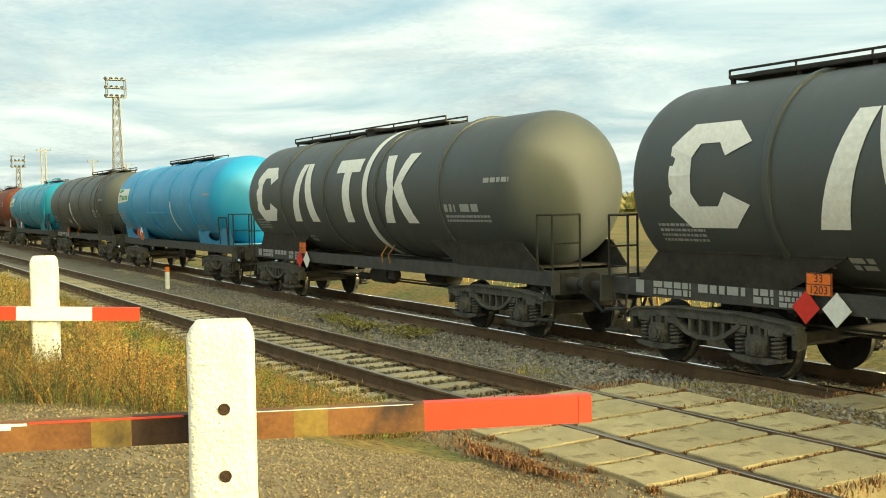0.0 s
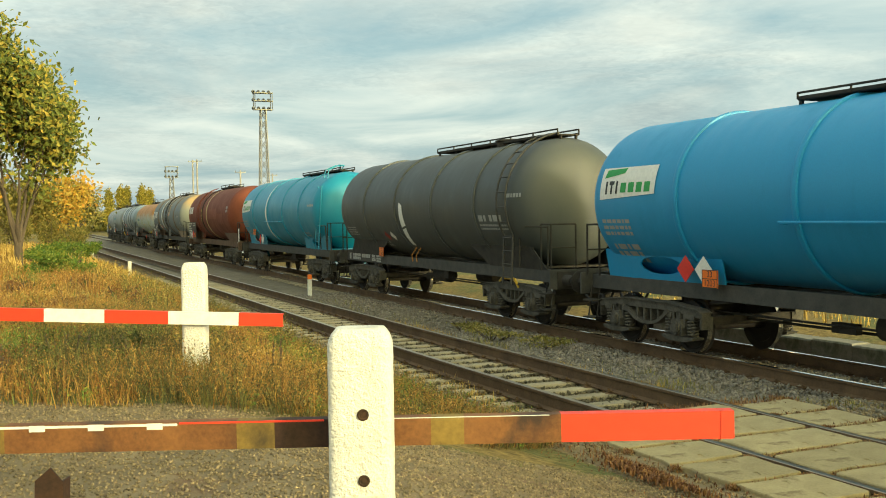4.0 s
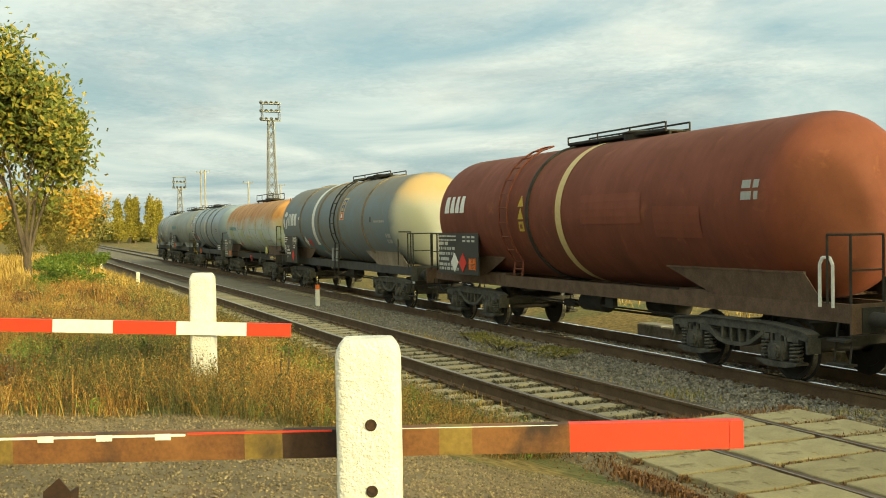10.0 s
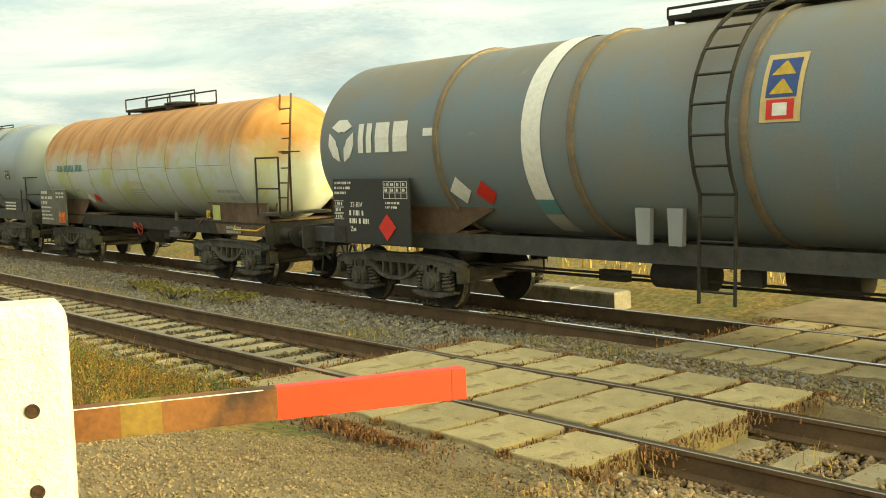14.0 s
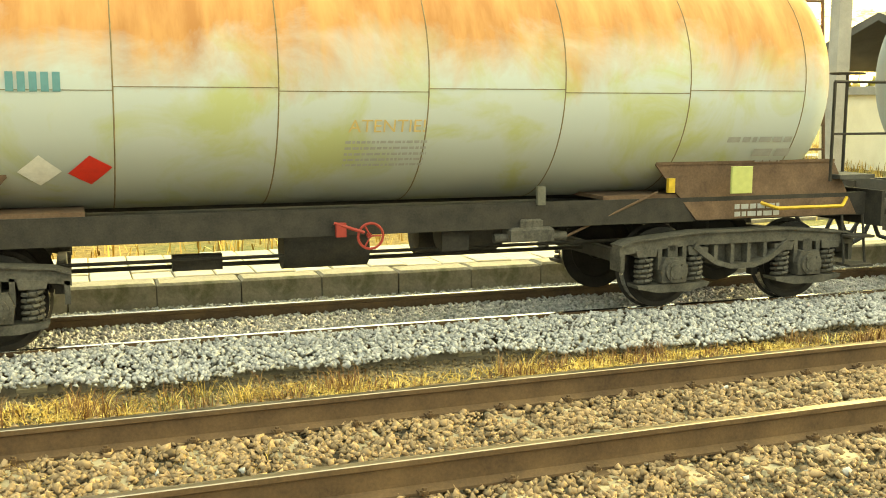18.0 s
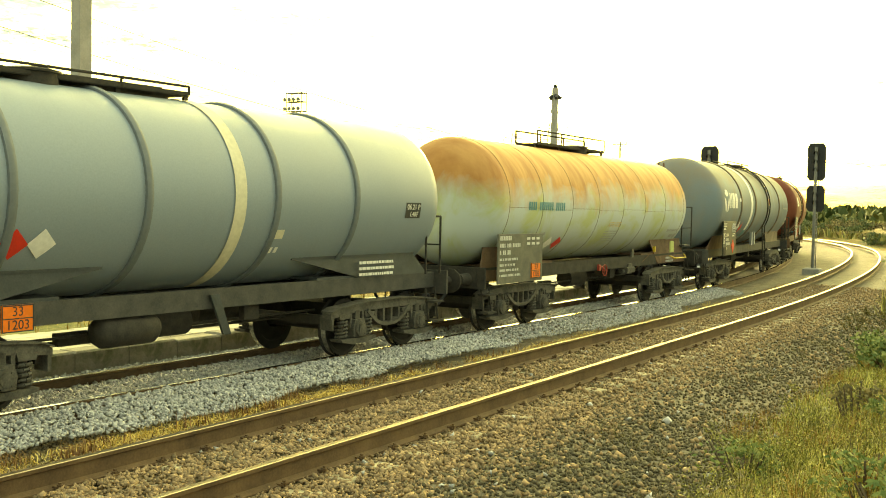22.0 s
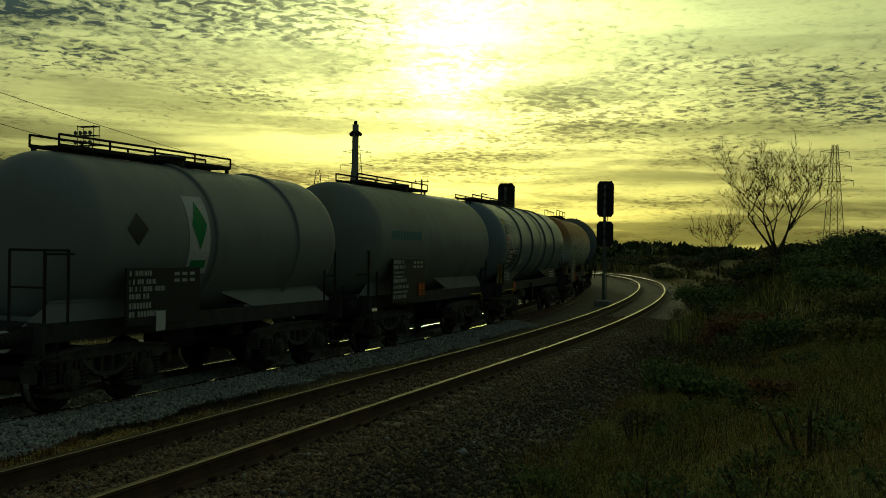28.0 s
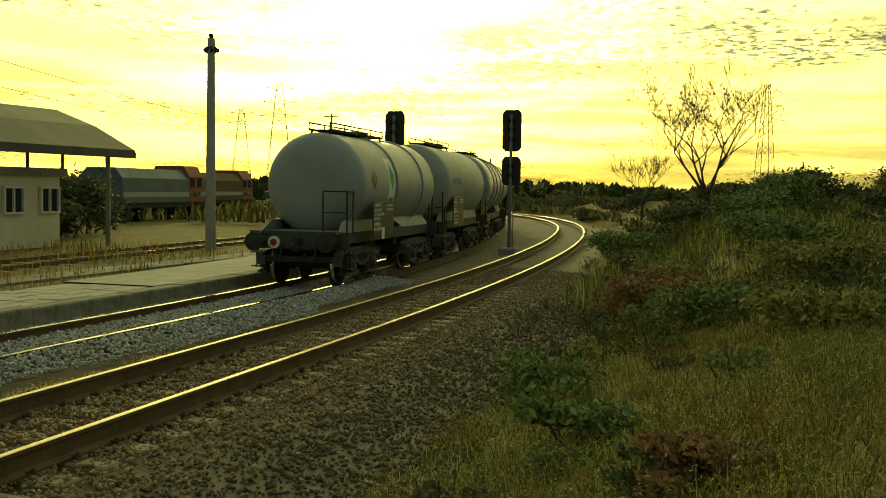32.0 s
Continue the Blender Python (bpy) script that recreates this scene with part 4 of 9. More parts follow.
    if end_guard:
        for s in guards:
            hx = s * (body / 2 - 0.12)
            k = Kit()
            for y in (-1.15, -0.55):
                k.rod((hx, y, 1.25), (hx, y, 2.25), 0.02, 6)
            k.rod((hx, -1.15, 2.25), (hx, -0.55, 2.25), 0.02, 6).rod((hx, -1.15, 1.75), (hx, -0.55, 1.75), 0.016, 6)
            k.pipe([(hx, -1.15, 2.25), (hx - s * 0.45, -1.15, 2.25), (hx - s * 0.45, -1.15, 1.25)], 0.02)
            part("end_guard", k, M_UNDER, root, smooth=60)
    if walk_at:
        walkway(root, *walk_at, zc + R + 0.06, 0.55, walk_rail)
        dome(root, (walk_at[0] + walk_at[1]) / 2 + 0.6, zc + R, 0.34, dome_h)
    return root, tank, made, bx


rnd = random.Random(11)
TRAIN = []                            # root, length, bogies, pivot half-distance


M_PALE = plain("worn_white_board_paint", (0.52, 0.52, 0.48), 0.7)


def board(root, x0, x1, z0, z1, y, rows, name="data_board", label="black data board with white lettering", mat=None):
    b = part(name, Kit().block(((x0 + x1) / 2, 0, 0), (x1 - x0, z1 - z0, 0.03), 0.006), mat or M_BOARD, root, label, at=pose(0, y, (z0 + z1) / 2, 90, 0, 0))
    k = Kit()
    w, h = x1 - x0, z1 - z0
    z = h / 2 - 0.08
    while z > -h / 2 + 0.10:
        c = rnd.choice((0.035, 0.045, 0.075, 0.085))
        u, end = x0 + 0.06, x0 + w * rnd.uniform(0.25, 0.52)
        while u < end:
            d = c * rnd.choice((0.16, 0.5, 0.55, 0.6))
            k.box((u + d / 2, z, 0.017), (d, c, 0.004))
            u += d + c * rnd.choice((0.25, 0.25, 0.25, 0.9))
        z -= c + rnd.uniform(0.03, 0.07)
    for i in range(3):
        for j in range(2):
            k.box((x0 + w * (0.66 + 0.11 * i), h / 2 - 0.10 - 0.10 * j, 0.017), (w * 0.07, 0.05, 0.004))
    part("lettering", k, M_PALE, b)
    return b


M_PIPE = plain("orange_brown_pipe_paint", (0.36, 0.15, 0.03), 0.6, 0.0, 0.2)


def black_wagon(L, letters):
    R, zc = 1.47, 2.74
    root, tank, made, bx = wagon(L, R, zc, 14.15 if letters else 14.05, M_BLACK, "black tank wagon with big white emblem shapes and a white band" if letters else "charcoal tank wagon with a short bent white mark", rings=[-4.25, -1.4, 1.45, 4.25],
                               saddle_mat=M_UNDER, bands=[(0.95, 0.25, M_WHITE, -1.25, 1.7)] if letters else [], walk_at=(-6.0, 2.6) if letters else (-0.9, 6.3), walk_rail=0.12, pivot=2.78, tank_x=-0.2)
    k = Kit()
    if letters:
        k = emblem_shapes(L, R, zc)
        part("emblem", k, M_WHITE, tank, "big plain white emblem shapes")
    else:
        k.on_shell(((-1.07, -0.62), (-0.70, -0.55), (-0.75, 0.02), (-1.0, 0.12)), R, zc, 0.012, 1, 6)
        k.on_shell(((-1.15, -1.22), (-0.92, -1.28), (-0.74, -0.62), (-1.07, -0.68)), R, zc, 0.012, 1, 6)
        part("painted_mark", k, M_WHITE, tank, "short bent white mark")
    k = Kit()
    writing(k, 4.45, -0.28, 0.42, 1, 0.15, 0.05, R, zc, rnd)
    writing(k, 5.05, -0.28, 0.65, 1, 0.15, 0.05, R, zc, rnd)
    writing(k, 4.45, -0.50, 1.6, 2, 0.05, 0.04, R, zc, rnd)
    writing(k, 6.85 - 0.9, 0.20, 0.85, 1, 0.09, 0.04, R, zc, rnd)
    writing(k, -6.4, -0.62, 0.9, 4, 0.045, 0.04, R, zc, rnd)
    for u, w in ((-6.1, 0.35), (-5.2, 0.7), (-4.2, 0.6), (-3.3, 0.4)):
        writing(k, u, -1.12, w, 2, 0.10, 0.04, R, zc, rnd)
    part("lettering", k, M_DIM, tank)
    k = Kit()
    for u, w, rows_, hh in ((-7.3, 0.25, 1, 0.2), (-6.9, 0.8, 2, 0.09), (-5.95, 0.9, 1, 0.12), (-4.9, 0.35, 2, 0.09), (-4.45, 0.45, 3, 0.06)):
        flat_writing(k, u, 1.235, w, rows_, hh, 0.02, -0.995, rnd)
    part("frame_lettering", k, M_DIM, root)
    x = -3.75
    hazard_plate(root, x, -1.06, 1.36)
    if letters:
        part("placard", Kit().prism([(x - 0.42, 1.05), (x - 0.20, 0.83), (x + 0.02, 1.05), (x - 0.20, 1.27)], -1.075, -1.06), M_RED, root, "red diamond hazard placard")
        part("placard", Kit().prism([(x + 0.06, 1.05), (x + 0.28, 0.83), (x + 0.50, 1.05), (x + 0.28, 1.27)], -1.075, -1.06), M_WHITE, root, "white diamond hazard placard")
    else:
        for q, m, lab in ((-2.72, M_WHEELRED, "faded red hazard placard"), (-2.22, M_WHITE, "white diamond hazard placard set askew")):
            k = Kit().on_shell(((q - 0.20, -0.90), (q + 0.05, -1.08), (q + 0.20, -0.92), (q - 0.05, -0.74)), R, zc, 0.012, 2, 3)
            part("placard", k, m, tank, lab)
    u = 1.1 if letters else -0.85
    for q in (0.0, 0.34):
        railing(root, [(u + q + 0.12, -1.04, 1.56), (u + q, -1.14, 1.34), (u + q + 0.02, -1.12, 1.16)], 0.018, "drain_pipe", M_PIPE)
    if not letters:
        shell_ladder(root, 6.0, R, zc, -0.5, 1.45, 0.45, M_FRAME, 0.9)
        railing(root, [(L / 2 - 2.1, -1.22, 1.3), (L / 2 - 2.1, -1.22, 2.2), (L / 2 - 0.75, -1.22, 2.2), (L / 2 - 0.75, -1.22, 1.3)], 0.02)
        railing(root, [(L / 2 - 3.4, -1.1, 0.9), (L / 2 - 3.1, -1.16, 1.0), (L / 2 - 2.5, -1.16, 1.0), (L / 2 - 2.4, -1.1, 0.8)], 0.03, "handrail", M_YELLOW)
    return root, made, bx, L


def emblem_shapes(L, R, zc):
    """Four plain white shapes in a row: an eight-sided ring, a split wedge, a topped bar and a slanted cross."""
    k = Kit()
    x0, w, h = -6.05, 1.5, 1.53
    c, o = x0 + w / 2, 0.08
    ring = [(-0.5, -0.28), (-0.28, -0.5), (0.28, -0.5), (0.5, -0.28), (0.5, 0.28), (0.28, 0.5), (-0.28, 0.5), (-0.5, 0.28)]
    for i in range(8):
        if i == 3:
            continue
        a, b = ring[i], ring[(i + 1) % 8]
        k.on_shell(((c + a[0] * w, o + a[1] * h), (c + b[0] * w, o + b[1] * h), (c + b[0] * w * 0.42, o + b[1] * h * 0.58), (c + a[0] * w * 0.42, o + a[1] * h * 0.58)), R, zc, 0.012, 2, 4)
    x1 = -3.5
    k.on_shell(((x1, o - h / 2), (x1 + 0.44, o - h / 2), (x1 + 0.80, o + h / 2), (x1 + 0.50, o + h / 2)), R, zc, 0.012, 1, 8)
    k.on_shell(((x1 + 1.14, o - h / 2), (x1 + 1.60, o - h / 2), (x1 + 1.14, o + h / 2), (x1 + 0.82, o + h / 2)), R, zc, 0.012, 1, 8)
    x2 = -0.72
    k.on_shell(((x2 + 0.46, o - h / 2), (x2 + 0.86, o - h / 2), (x2 + 0.86, o + h * 0.28), (x2 + 0.46, o + h * 0.28)), R, zc, 0.012, 1, 8)
    k.on_shell(((x2, o + h * 0.28), (x2 + 1.3, o + h * 0.28), (x2 + 1.3, o + h / 2), (x2, o + h / 2)), R, zc, 0.012, 2, 3)
    x3 = 1.75
    k.on_shell(((x3, o - h / 2), (x3 + 0.42, o - h / 2), (x3 + 0.62, o), (x3 + 0.36, o)), R, zc, 0.012, 1, 4)
    k.on_shell(((x3 + 1.05, o - h / 2), (x3 + 1.5, o - h / 2), (x3 + 0.98, o + 0.1), (x3 + 0.62, o)), R, zc, 0.0125, 1, 4)
    k.on_shell(((x3 + 0.36, o), (x3 + 0.62, o), (x3 + 0.42, o + h / 2), (x3, o + h / 2)), R, zc, 0.012, 1, 4)
    k.on_shell(((x3 + 0.62, o), (x3 + 0.98, o + 0.1), (x3 + 1.5, o + h / 2), (x3 + 1.05, o + h / 2)), R, zc, 0.0125, 1, 4)
    return k


def blue_wagon(L, mat, plate_low):
    R, zc = 1.47, 2.70
    root, tank, made, bx = wagon(L, R, zc, 13.95, mat, "bright blue tank wagon with a white band and a logo plate" if plate_low else "sky-blue tank wagon with a short white mark and a logo plate", rings=[-4.2, -1.25 if plate_low else -1.35, 1.4, 4.05], saddle_mat=mat,
                               bands=[(-1.52, 0.26, M_WHITE, -1.35, 1.65)] if plate_low else [], walk_at=(0.4, 5.9) if plate_low else (-2.6, 3.0), pivot=2.7, tank_x=-0.3, walk_rail=0.1, skirt=True, dome_h=0.10)
    if not plate_low:
        part("painted_mark", Kit().on_shell(((1.32, -1.15), (1.62, -1.15), (1.62, 0.0), (1.48, 0.05)), R, zc, 0.012, 1, 6), M_WHITE, tank, "short bent white mark")
    k = Kit()
    x = -6.55
    k.on_shell(((x, 0.02), (x + 1.75, 0.10), (x + 1.75, 0.62), (x, 0.62)), R, zc, 0.012, 3, 5)
    part("logo_plate", k, M_WHITE, tank, "white logo plate with green and black shapes")
    k = Kit()
    k.bar_on_shell(x + 0.18, x + 0.24, 0.12, 0.36, R, zc, 1, 0.016).bar_on_shell(x + 0.30, x + 0.46, 0.29, 0.36, R, zc, 1, 0.016).bar_on_shell(x + 0.35, x + 0.41, 0.12, 0.29, R, zc, 1, 0.016).bar_on_shell(x + 0.52, x + 0.58, 0.12, 0.36, R, zc, 1, 0.016)
    for i in range(4):
        k.bar_on_shell(x + 0.68 + 0.25 * i, x + 0.86 + 0.25 * i, 0.14, 0.32, R, zc, 0, 0.016)
    k.on_shell(((x + 0.10, 0.42), (x + 0.75, 0.50), (x + 0.80, 0.60), (x + 0.15, 0.58)), R, zc, 0.016, 3, 2, 0)
    part("logo_shapes", k, [M_GREEN, M_BOARD], tank)
    k = Kit()
    writing(k, x, -0.35, 0.9, 3, 0.07, 0.05, R, zc, rnd)
    writing(k, x + 0.1, -0.85, 0.8, 3, 0.12, 0.05, R, zc, rnd)
    writing(k, 5.4, 0.25, 0.8, 1, 0.08, 0.05, R, zc, rnd)
    writing(k, 3.8, -0.85, 1.0, 2, 0.07, 0.05, R, zc, rnd)
    part("lettering", k, M_DIM, tank)
    hazard_plate(root, -4.87 if plate_low else -3.63, -R * 0.86 if plate_low else -1.2, 1.84 if plate_low else 1.36)
    xx = -3.95 if plate_low else -4.3
    part("placard", Kit().prism([(xx - 0.23, 1.50), (xx, 1.27), (xx + 0.23, 1.50), (xx, 1.73)], -1.20, -1.185), M_RED, root, "red diamond hazard placard")
    part("placard", Kit().prism([(xx + 0.26, 1.50), (xx + 0.49, 1.27), (xx + 0.72, 1.50), (xx + 0.49, 1.73)], -1.20, -1.185), M_WHITE, root, "white diamond hazard placard")
    if plate_low:
        ladder(root, 6.25, -1.35, 1.28, zc + R * 0.62, 0.46, 0.16, mat)
        for q in (-0.45, 0.0):
            railing(root, [(6.48 + q, -0.96, zc + R * 0.82), (6.48 + q, -0.9, zc + R + 0.05), (6.44 + q, -0.5, zc + R + 0.22), (6.1 + q, -0.2, zc + R + 0.22), (5.7 + q, -0.2, zc + R + 0.05)], 0.022, "handrail", mat)
    railing(root, [(L / 2 - 1.9, -1.2, 1.3), (L / 2 - 1.9, -1.25, 2.15), (L / 2 - 1.1, -1.25, 2.15), (L / 2 - 1.1, -1.2, 1.3)], 0.022)
    railing(root, [(-1.6, -1.38, 2.28), (-1.6, -1.55, 2.30), (1.15, -1.55, 2.30), (1.15, -1.38, 2.28)], 0.025, "pipe", mat)
    return root, made, bx, L


M_BROWNPATCH = paint("dull_brown_touch_up_paint", (0.20, 0.045, 0.018), (0.12, 0.034, 0.017), 0.7, 0.6, 0.35)


def brown_wagon(L):
    R, zc = 1.47, 2.70
    root, tank, made, bx = wagon(L, R, zc, 13.95, M_BROWN, "rust-brown tank wagon with a cream band and black data board", rings=[-1.35], ring_mat=M_UNDER, saddle_mat=M_RUSTFRAME, frame_mat=M_RUSTFRAME,
                               bands=[(0.05, 0.24, M_CREAM, -1.35, 1.65)], walk_at=(-1.6, 2.2), walk_rail=0.16, pivot=3.37, axles=1.04, sad=(-1.9, 1.6, -0.7, 1.9))
    shell_ladder(root, -2.35, R, zc, -0.75, 1.35, 0.42, M_BROWN, 1.3)
    k = Kit()
    x = -6.05
    for i, (a, b) in enumerate(((0.0, 0.30), (0.36, 0.62), (0.68, 0.92), (0.98, 1.25))):
        k.on_shell(((x + a, 0.08), (x + b, 0.08), (x + b - 0.03, 0.50), (x + a + 0.05, 0.50)), R, zc, 0.012, 1, 4)
    part("emblem", k, M_WHITE, tank, "small row of plain white emblem shapes")
    k = Kit()
    k.on_shell(((0.95, -0.25), (3.1, -0.25), (3.1, 0.32), (0.95, 0.32)), R, zc, 0.010, 1, 4).on_shell(((3.5, -0.50), (4.85, -0.52), (4.85, 0.02), (3.5, 0.05)), R, zc, 0.010, 1, 4)
    part("repair_patch", k, M_BROWNPATCH, tank)
    k = Kit()
    writing(k, 5.9, 0.40, 0.40, 2, 0.13, 0.05, R, zc, rnd)
    part("lettering", k, M_DIM, tank)
    k = Kit()
    for j in (0.28, 0.0, -0.28):
        if j > -0.2:
            k.on_shell(((-1.80, j - 0.12), (-1.52, j - 0.12), (-1.65, j + 0.13), (-1.67, j + 0.13)), R, zc, 0.014, 2, 3, 0)
        else:
            k.bar_on_shell(-1.78, -1.54, j - 0.11, j + 0.11, R, zc, 0, 0.014).bar_on_shell(-1.72, -1.60, j - 0.05, j + 0.05, R, zc, 1, 0.018)
    part("warning_sticker", k, [M_YELLOW, M_DOORRED], tank, "yellow warning triangles on the shell")
    board(root, -6.66, -4.10, 1.22, 2.27, -1.40, 4)
    hazard_plate(root, -4.45, -1.425, 1.50)
    for q, m, lab in ((-5.55, M_WHITE, "white diamond hazard placard"), (-5.03, M_RED, "red diamond hazard placard")):
        part("placard", Kit().prism([(q - 0.24, 1.52), (q, 1.28), (q + 0.24, 1.52), (q, 1.76)], -1.432, -1.42), m, root, lab)
    railing(root, [(7.2, -1.1, 1.2), (7.2, -1.1, 1.82), (7.26, -1.1, 1.92), (7.4, -1.1, 1.92), (7.46, -1.1, 1.82), (7.46, -1.1, 1.2)], 0.025, "handrail", M_WHITE)
    return root, made, bx, L


def data_panel(root, x0, x1, z0, z1, y):
    """The grey wagon's board: contact lines, loading marks, a table of limits and the type marks."""
    w, h = x1 - x0, z1 - z0
    b = part("data_board", Kit().block((w / 2, h / 2, 0), (w, h, 0.03), 0.006), M_BOARD, root, "black data board with white type marks and table", at=pose(x0, y, z0, 90, 0, 0))
    k = Kit()
    def line(x, z, n, c):
        for _ in range(n):
            d = c * rnd.choice((0.2, 0.5, 0.55))
            k.box((x + d / 2, z, 0.017), (d, c, 0.004))
            x += d + c * rnd.choice((0.28, 0.28, 0.8))
    for i, n in enumerate((15, 12, 9)):
        line(0.05, h - 0.07 - 0.085 * i, n, 0.042)
    for i in range(3):
        z = h - 0.42 - 0.11 * i
        for sz in (-0.045, 0.045):
            k.box((0.17, z + sz, 0.017), (0.27, 0.008, 0.004))
        line(0.07, z, 4, 0.05)
    line(0.46, h - 0.71, 8, 0.085)
    line(0.46, h - 0.575, 6, 0.085)
    for i in range(5):
        k.box((w - 0.66 + 0.15 * i, h - 0.19, 0.017), (0.008, 0.27, 0.004))
    for z in (0.055, 0.145, 0.235, 0.325):
        k.box((w - 0.36, h - z, 0.017), (0.61, 0.008, 0.004))
    for i in range(4):
        line(w - 0.62 + 0.15 * i, h - 0.10, 2, 0.05)
        line(w - 0.63 + 0.15 * i, h - 0.19, 2, 0.05)
    line(w - 0.62, h - 0.40, 12, 0.035)
    line(w - 0.62, h - 0.47, 9, 0.035)
    part("lettering", k, M_WHITE, b)
    lettering("type_mark", "33 RIV", 0.125, pose(0.66, h - 0.44, 0.016), M_WHITE, b)
    lettering("type_mark", "Zas", 0.11, pose(0.56, h - 0.85, 0.016), M_WHITE, b)
    part("hatch", Kit().box((0.18, 0.14, 0.022), (0.34, 0.26, 0.02)), M_UNDER, b)


M_RINGRUST = mottled("rust_stained_ring_paint", (0.10, 0.095, 0.085), (0.24, 0.17, 0.10), 3.0, 0.7, 0.0, 40.0, 0.15)
M_TANSADDLE = mottled("streaked_ochre_steel", (0.17, 0.125, 0.08), (0.36, 0.29, 0.21), 2.5, 0.85, 0.0, 40.0, 0.15, stretch=(1, 1, 0.25))


def vtg_wagon(L):
    R, zc = 1.455, 2.665
    root, tank, made, bx = wagon(L, R, zc, 14.75, M_GREY, "weathered grey tank wagon with white band and black board", rings=[-4.05, -1.32, 1.30, 4.12], ring_mat=M_RINGRUST, tank_x=-0.22, dish=0.6, guards=(1,), saddle_mat=M_RUSTFRAME, frame_mat=M_FRAME,
                               bands=[(-2.05, 0.36, M_WHITE, -0.62, 1.65), (-2.05, 0.36, M_TEAL, -0.82, -0.62), (-2.05, 0.36, M_DIM, -1.15, -0.82)], walk_at=(-0.6, 3.6), walk_rail=0.14, pivot=3.12, end_saddle=M_TANSADDLE)
    k = Kit()
    x, o = -6.5, 0.12
    for a in (90, 210, 330):
        for lo, hi in ((-52, -18), (-18, 18), (18, 52)):
            pts = []
            for d, r in ((lo, 0.37), (hi, 0.37), (hi * 0.55, 0.15), (lo * 0.55, 0.15)):
                t = radians(a + d)
                pts.append((x + r * math.cos(t), o + r * math.sin(t)))
            k.on_shell(pts, R, zc, 0.012, 2, 3)
    for i, (w0, w1, s0, s1) in enumerate(((0.48, 0.62, -0.22, 0.26), (0.70, 0.84, -0.22, 0.26), (0.94, 1.30, -0.22, 0.26), (1.40, 1.76, -0.22, 0.26), (2.15, 2.45, 0.0, 0.12))):
        k.bar_on_shell(x + w0, x + w1, o + s0, o + s1, R, zc, 0, 0.012)
    part("emblem", k, M_WHITE, tank, "white three-part emblem beside plain white bars")
    data_panel(root, -6.83, -4.75, 1.06, 2.14, -1.42)
    part("placard", Kit().prism([(-5.55, 1.34), (-5.33, 1.12), (-5.11, 1.34), (-5.33, 1.56)], -1.452, -1.438), M_RED, root, "red diamond hazard placard")
    k = Kit()
    diamond(k, -3.72, -0.76, 0.24, R, zc)
    part("placard", k, M_WHITE, tank, "white diamond hazard placard")
    k = Kit()
    diamond(k, -3.18, -0.80, 0.22, R, zc)
    part("placard", k, M_RED, tank, "red diamond hazard placard")
    k = Kit().on_shell(((1.0 + 0.5, 0.05), (1.0 + 1.0, 0.05), (1.0 + 1.0, 0.85), (1.0 + 0.5, 0.85)), R, zc, 0.010, 1, 6)
    st = part("warning_sticker", k, M_CREAM, tank, "tall warning sticker with yellow triangles and a red ring")
    k = Kit()
    for j, m in ((0.66, 2), (0.44, 2)):
        k.bar_on_shell(1.0 + 0.56, 1.0 + 0.94, j - 0.12, j + 0.12, R, zc, 1, 0.014)
        k.on_shell(((1.0 + 0.60, j - 0.08), (1.0 + 0.90, j - 0.08), (1.0 + 0.76, j + 0.09), (1.0 + 0.74, j + 0.09)), R, zc, 0.018, 2, 3, m)
    k.bar_on_shell(1.0 + 0.58, 1.0 + 0.92, 0.08, 0.30, R, zc, 0, 0.014).bar_on_shell(1.0 + 0.66, 1.0 + 0.84, 0.12, 0.26, R, zc, 3, 0.018)
    part("sticker_print", k, [M_RED, M_DEEPBLUE, M_YELLOW, M_WHITE], st)
    k = Kit()
    writing(k, 5.3, 0.0, 1.0, 1, 0.07, 0.04, R, zc, rnd)
    writing(k, 6.2, -0.42, 0.45, 2, 0.13, 0.06, R, zc, rnd)
    part("lettering", k, M_DIM, tank)
    k = Kit().bar_on_shell(4.85, 5.0, -0.05, 0.12, R, zc)
    part("cover_plate", k, M_BOARD, tank)
    k = Kit()
    for dx in (0.0, 0.5):
        k.prism([(-0.45 + dx, 1.25), (-0.25 + dx, 1.25), (-0.23 + dx, 1.72), (-0.47 + dx, 1.72)], -1.2, -1.12)
    part("bracket", k, M_SILVER, root)
    shell_ladder(root, 0.90, R, zc)
    for s in (1,):
        railing(root, [(s * (L / 2 - 0.8), -1.2, 1.3), (s * (L / 2 - 0.8), -1.2, 2.3), (s * (L / 2 - 1.9), -1.2, 2.3), (s * (L / 2 - 1.9), -1.2, 1.3)], 0.02)
    return root, made, bx, L


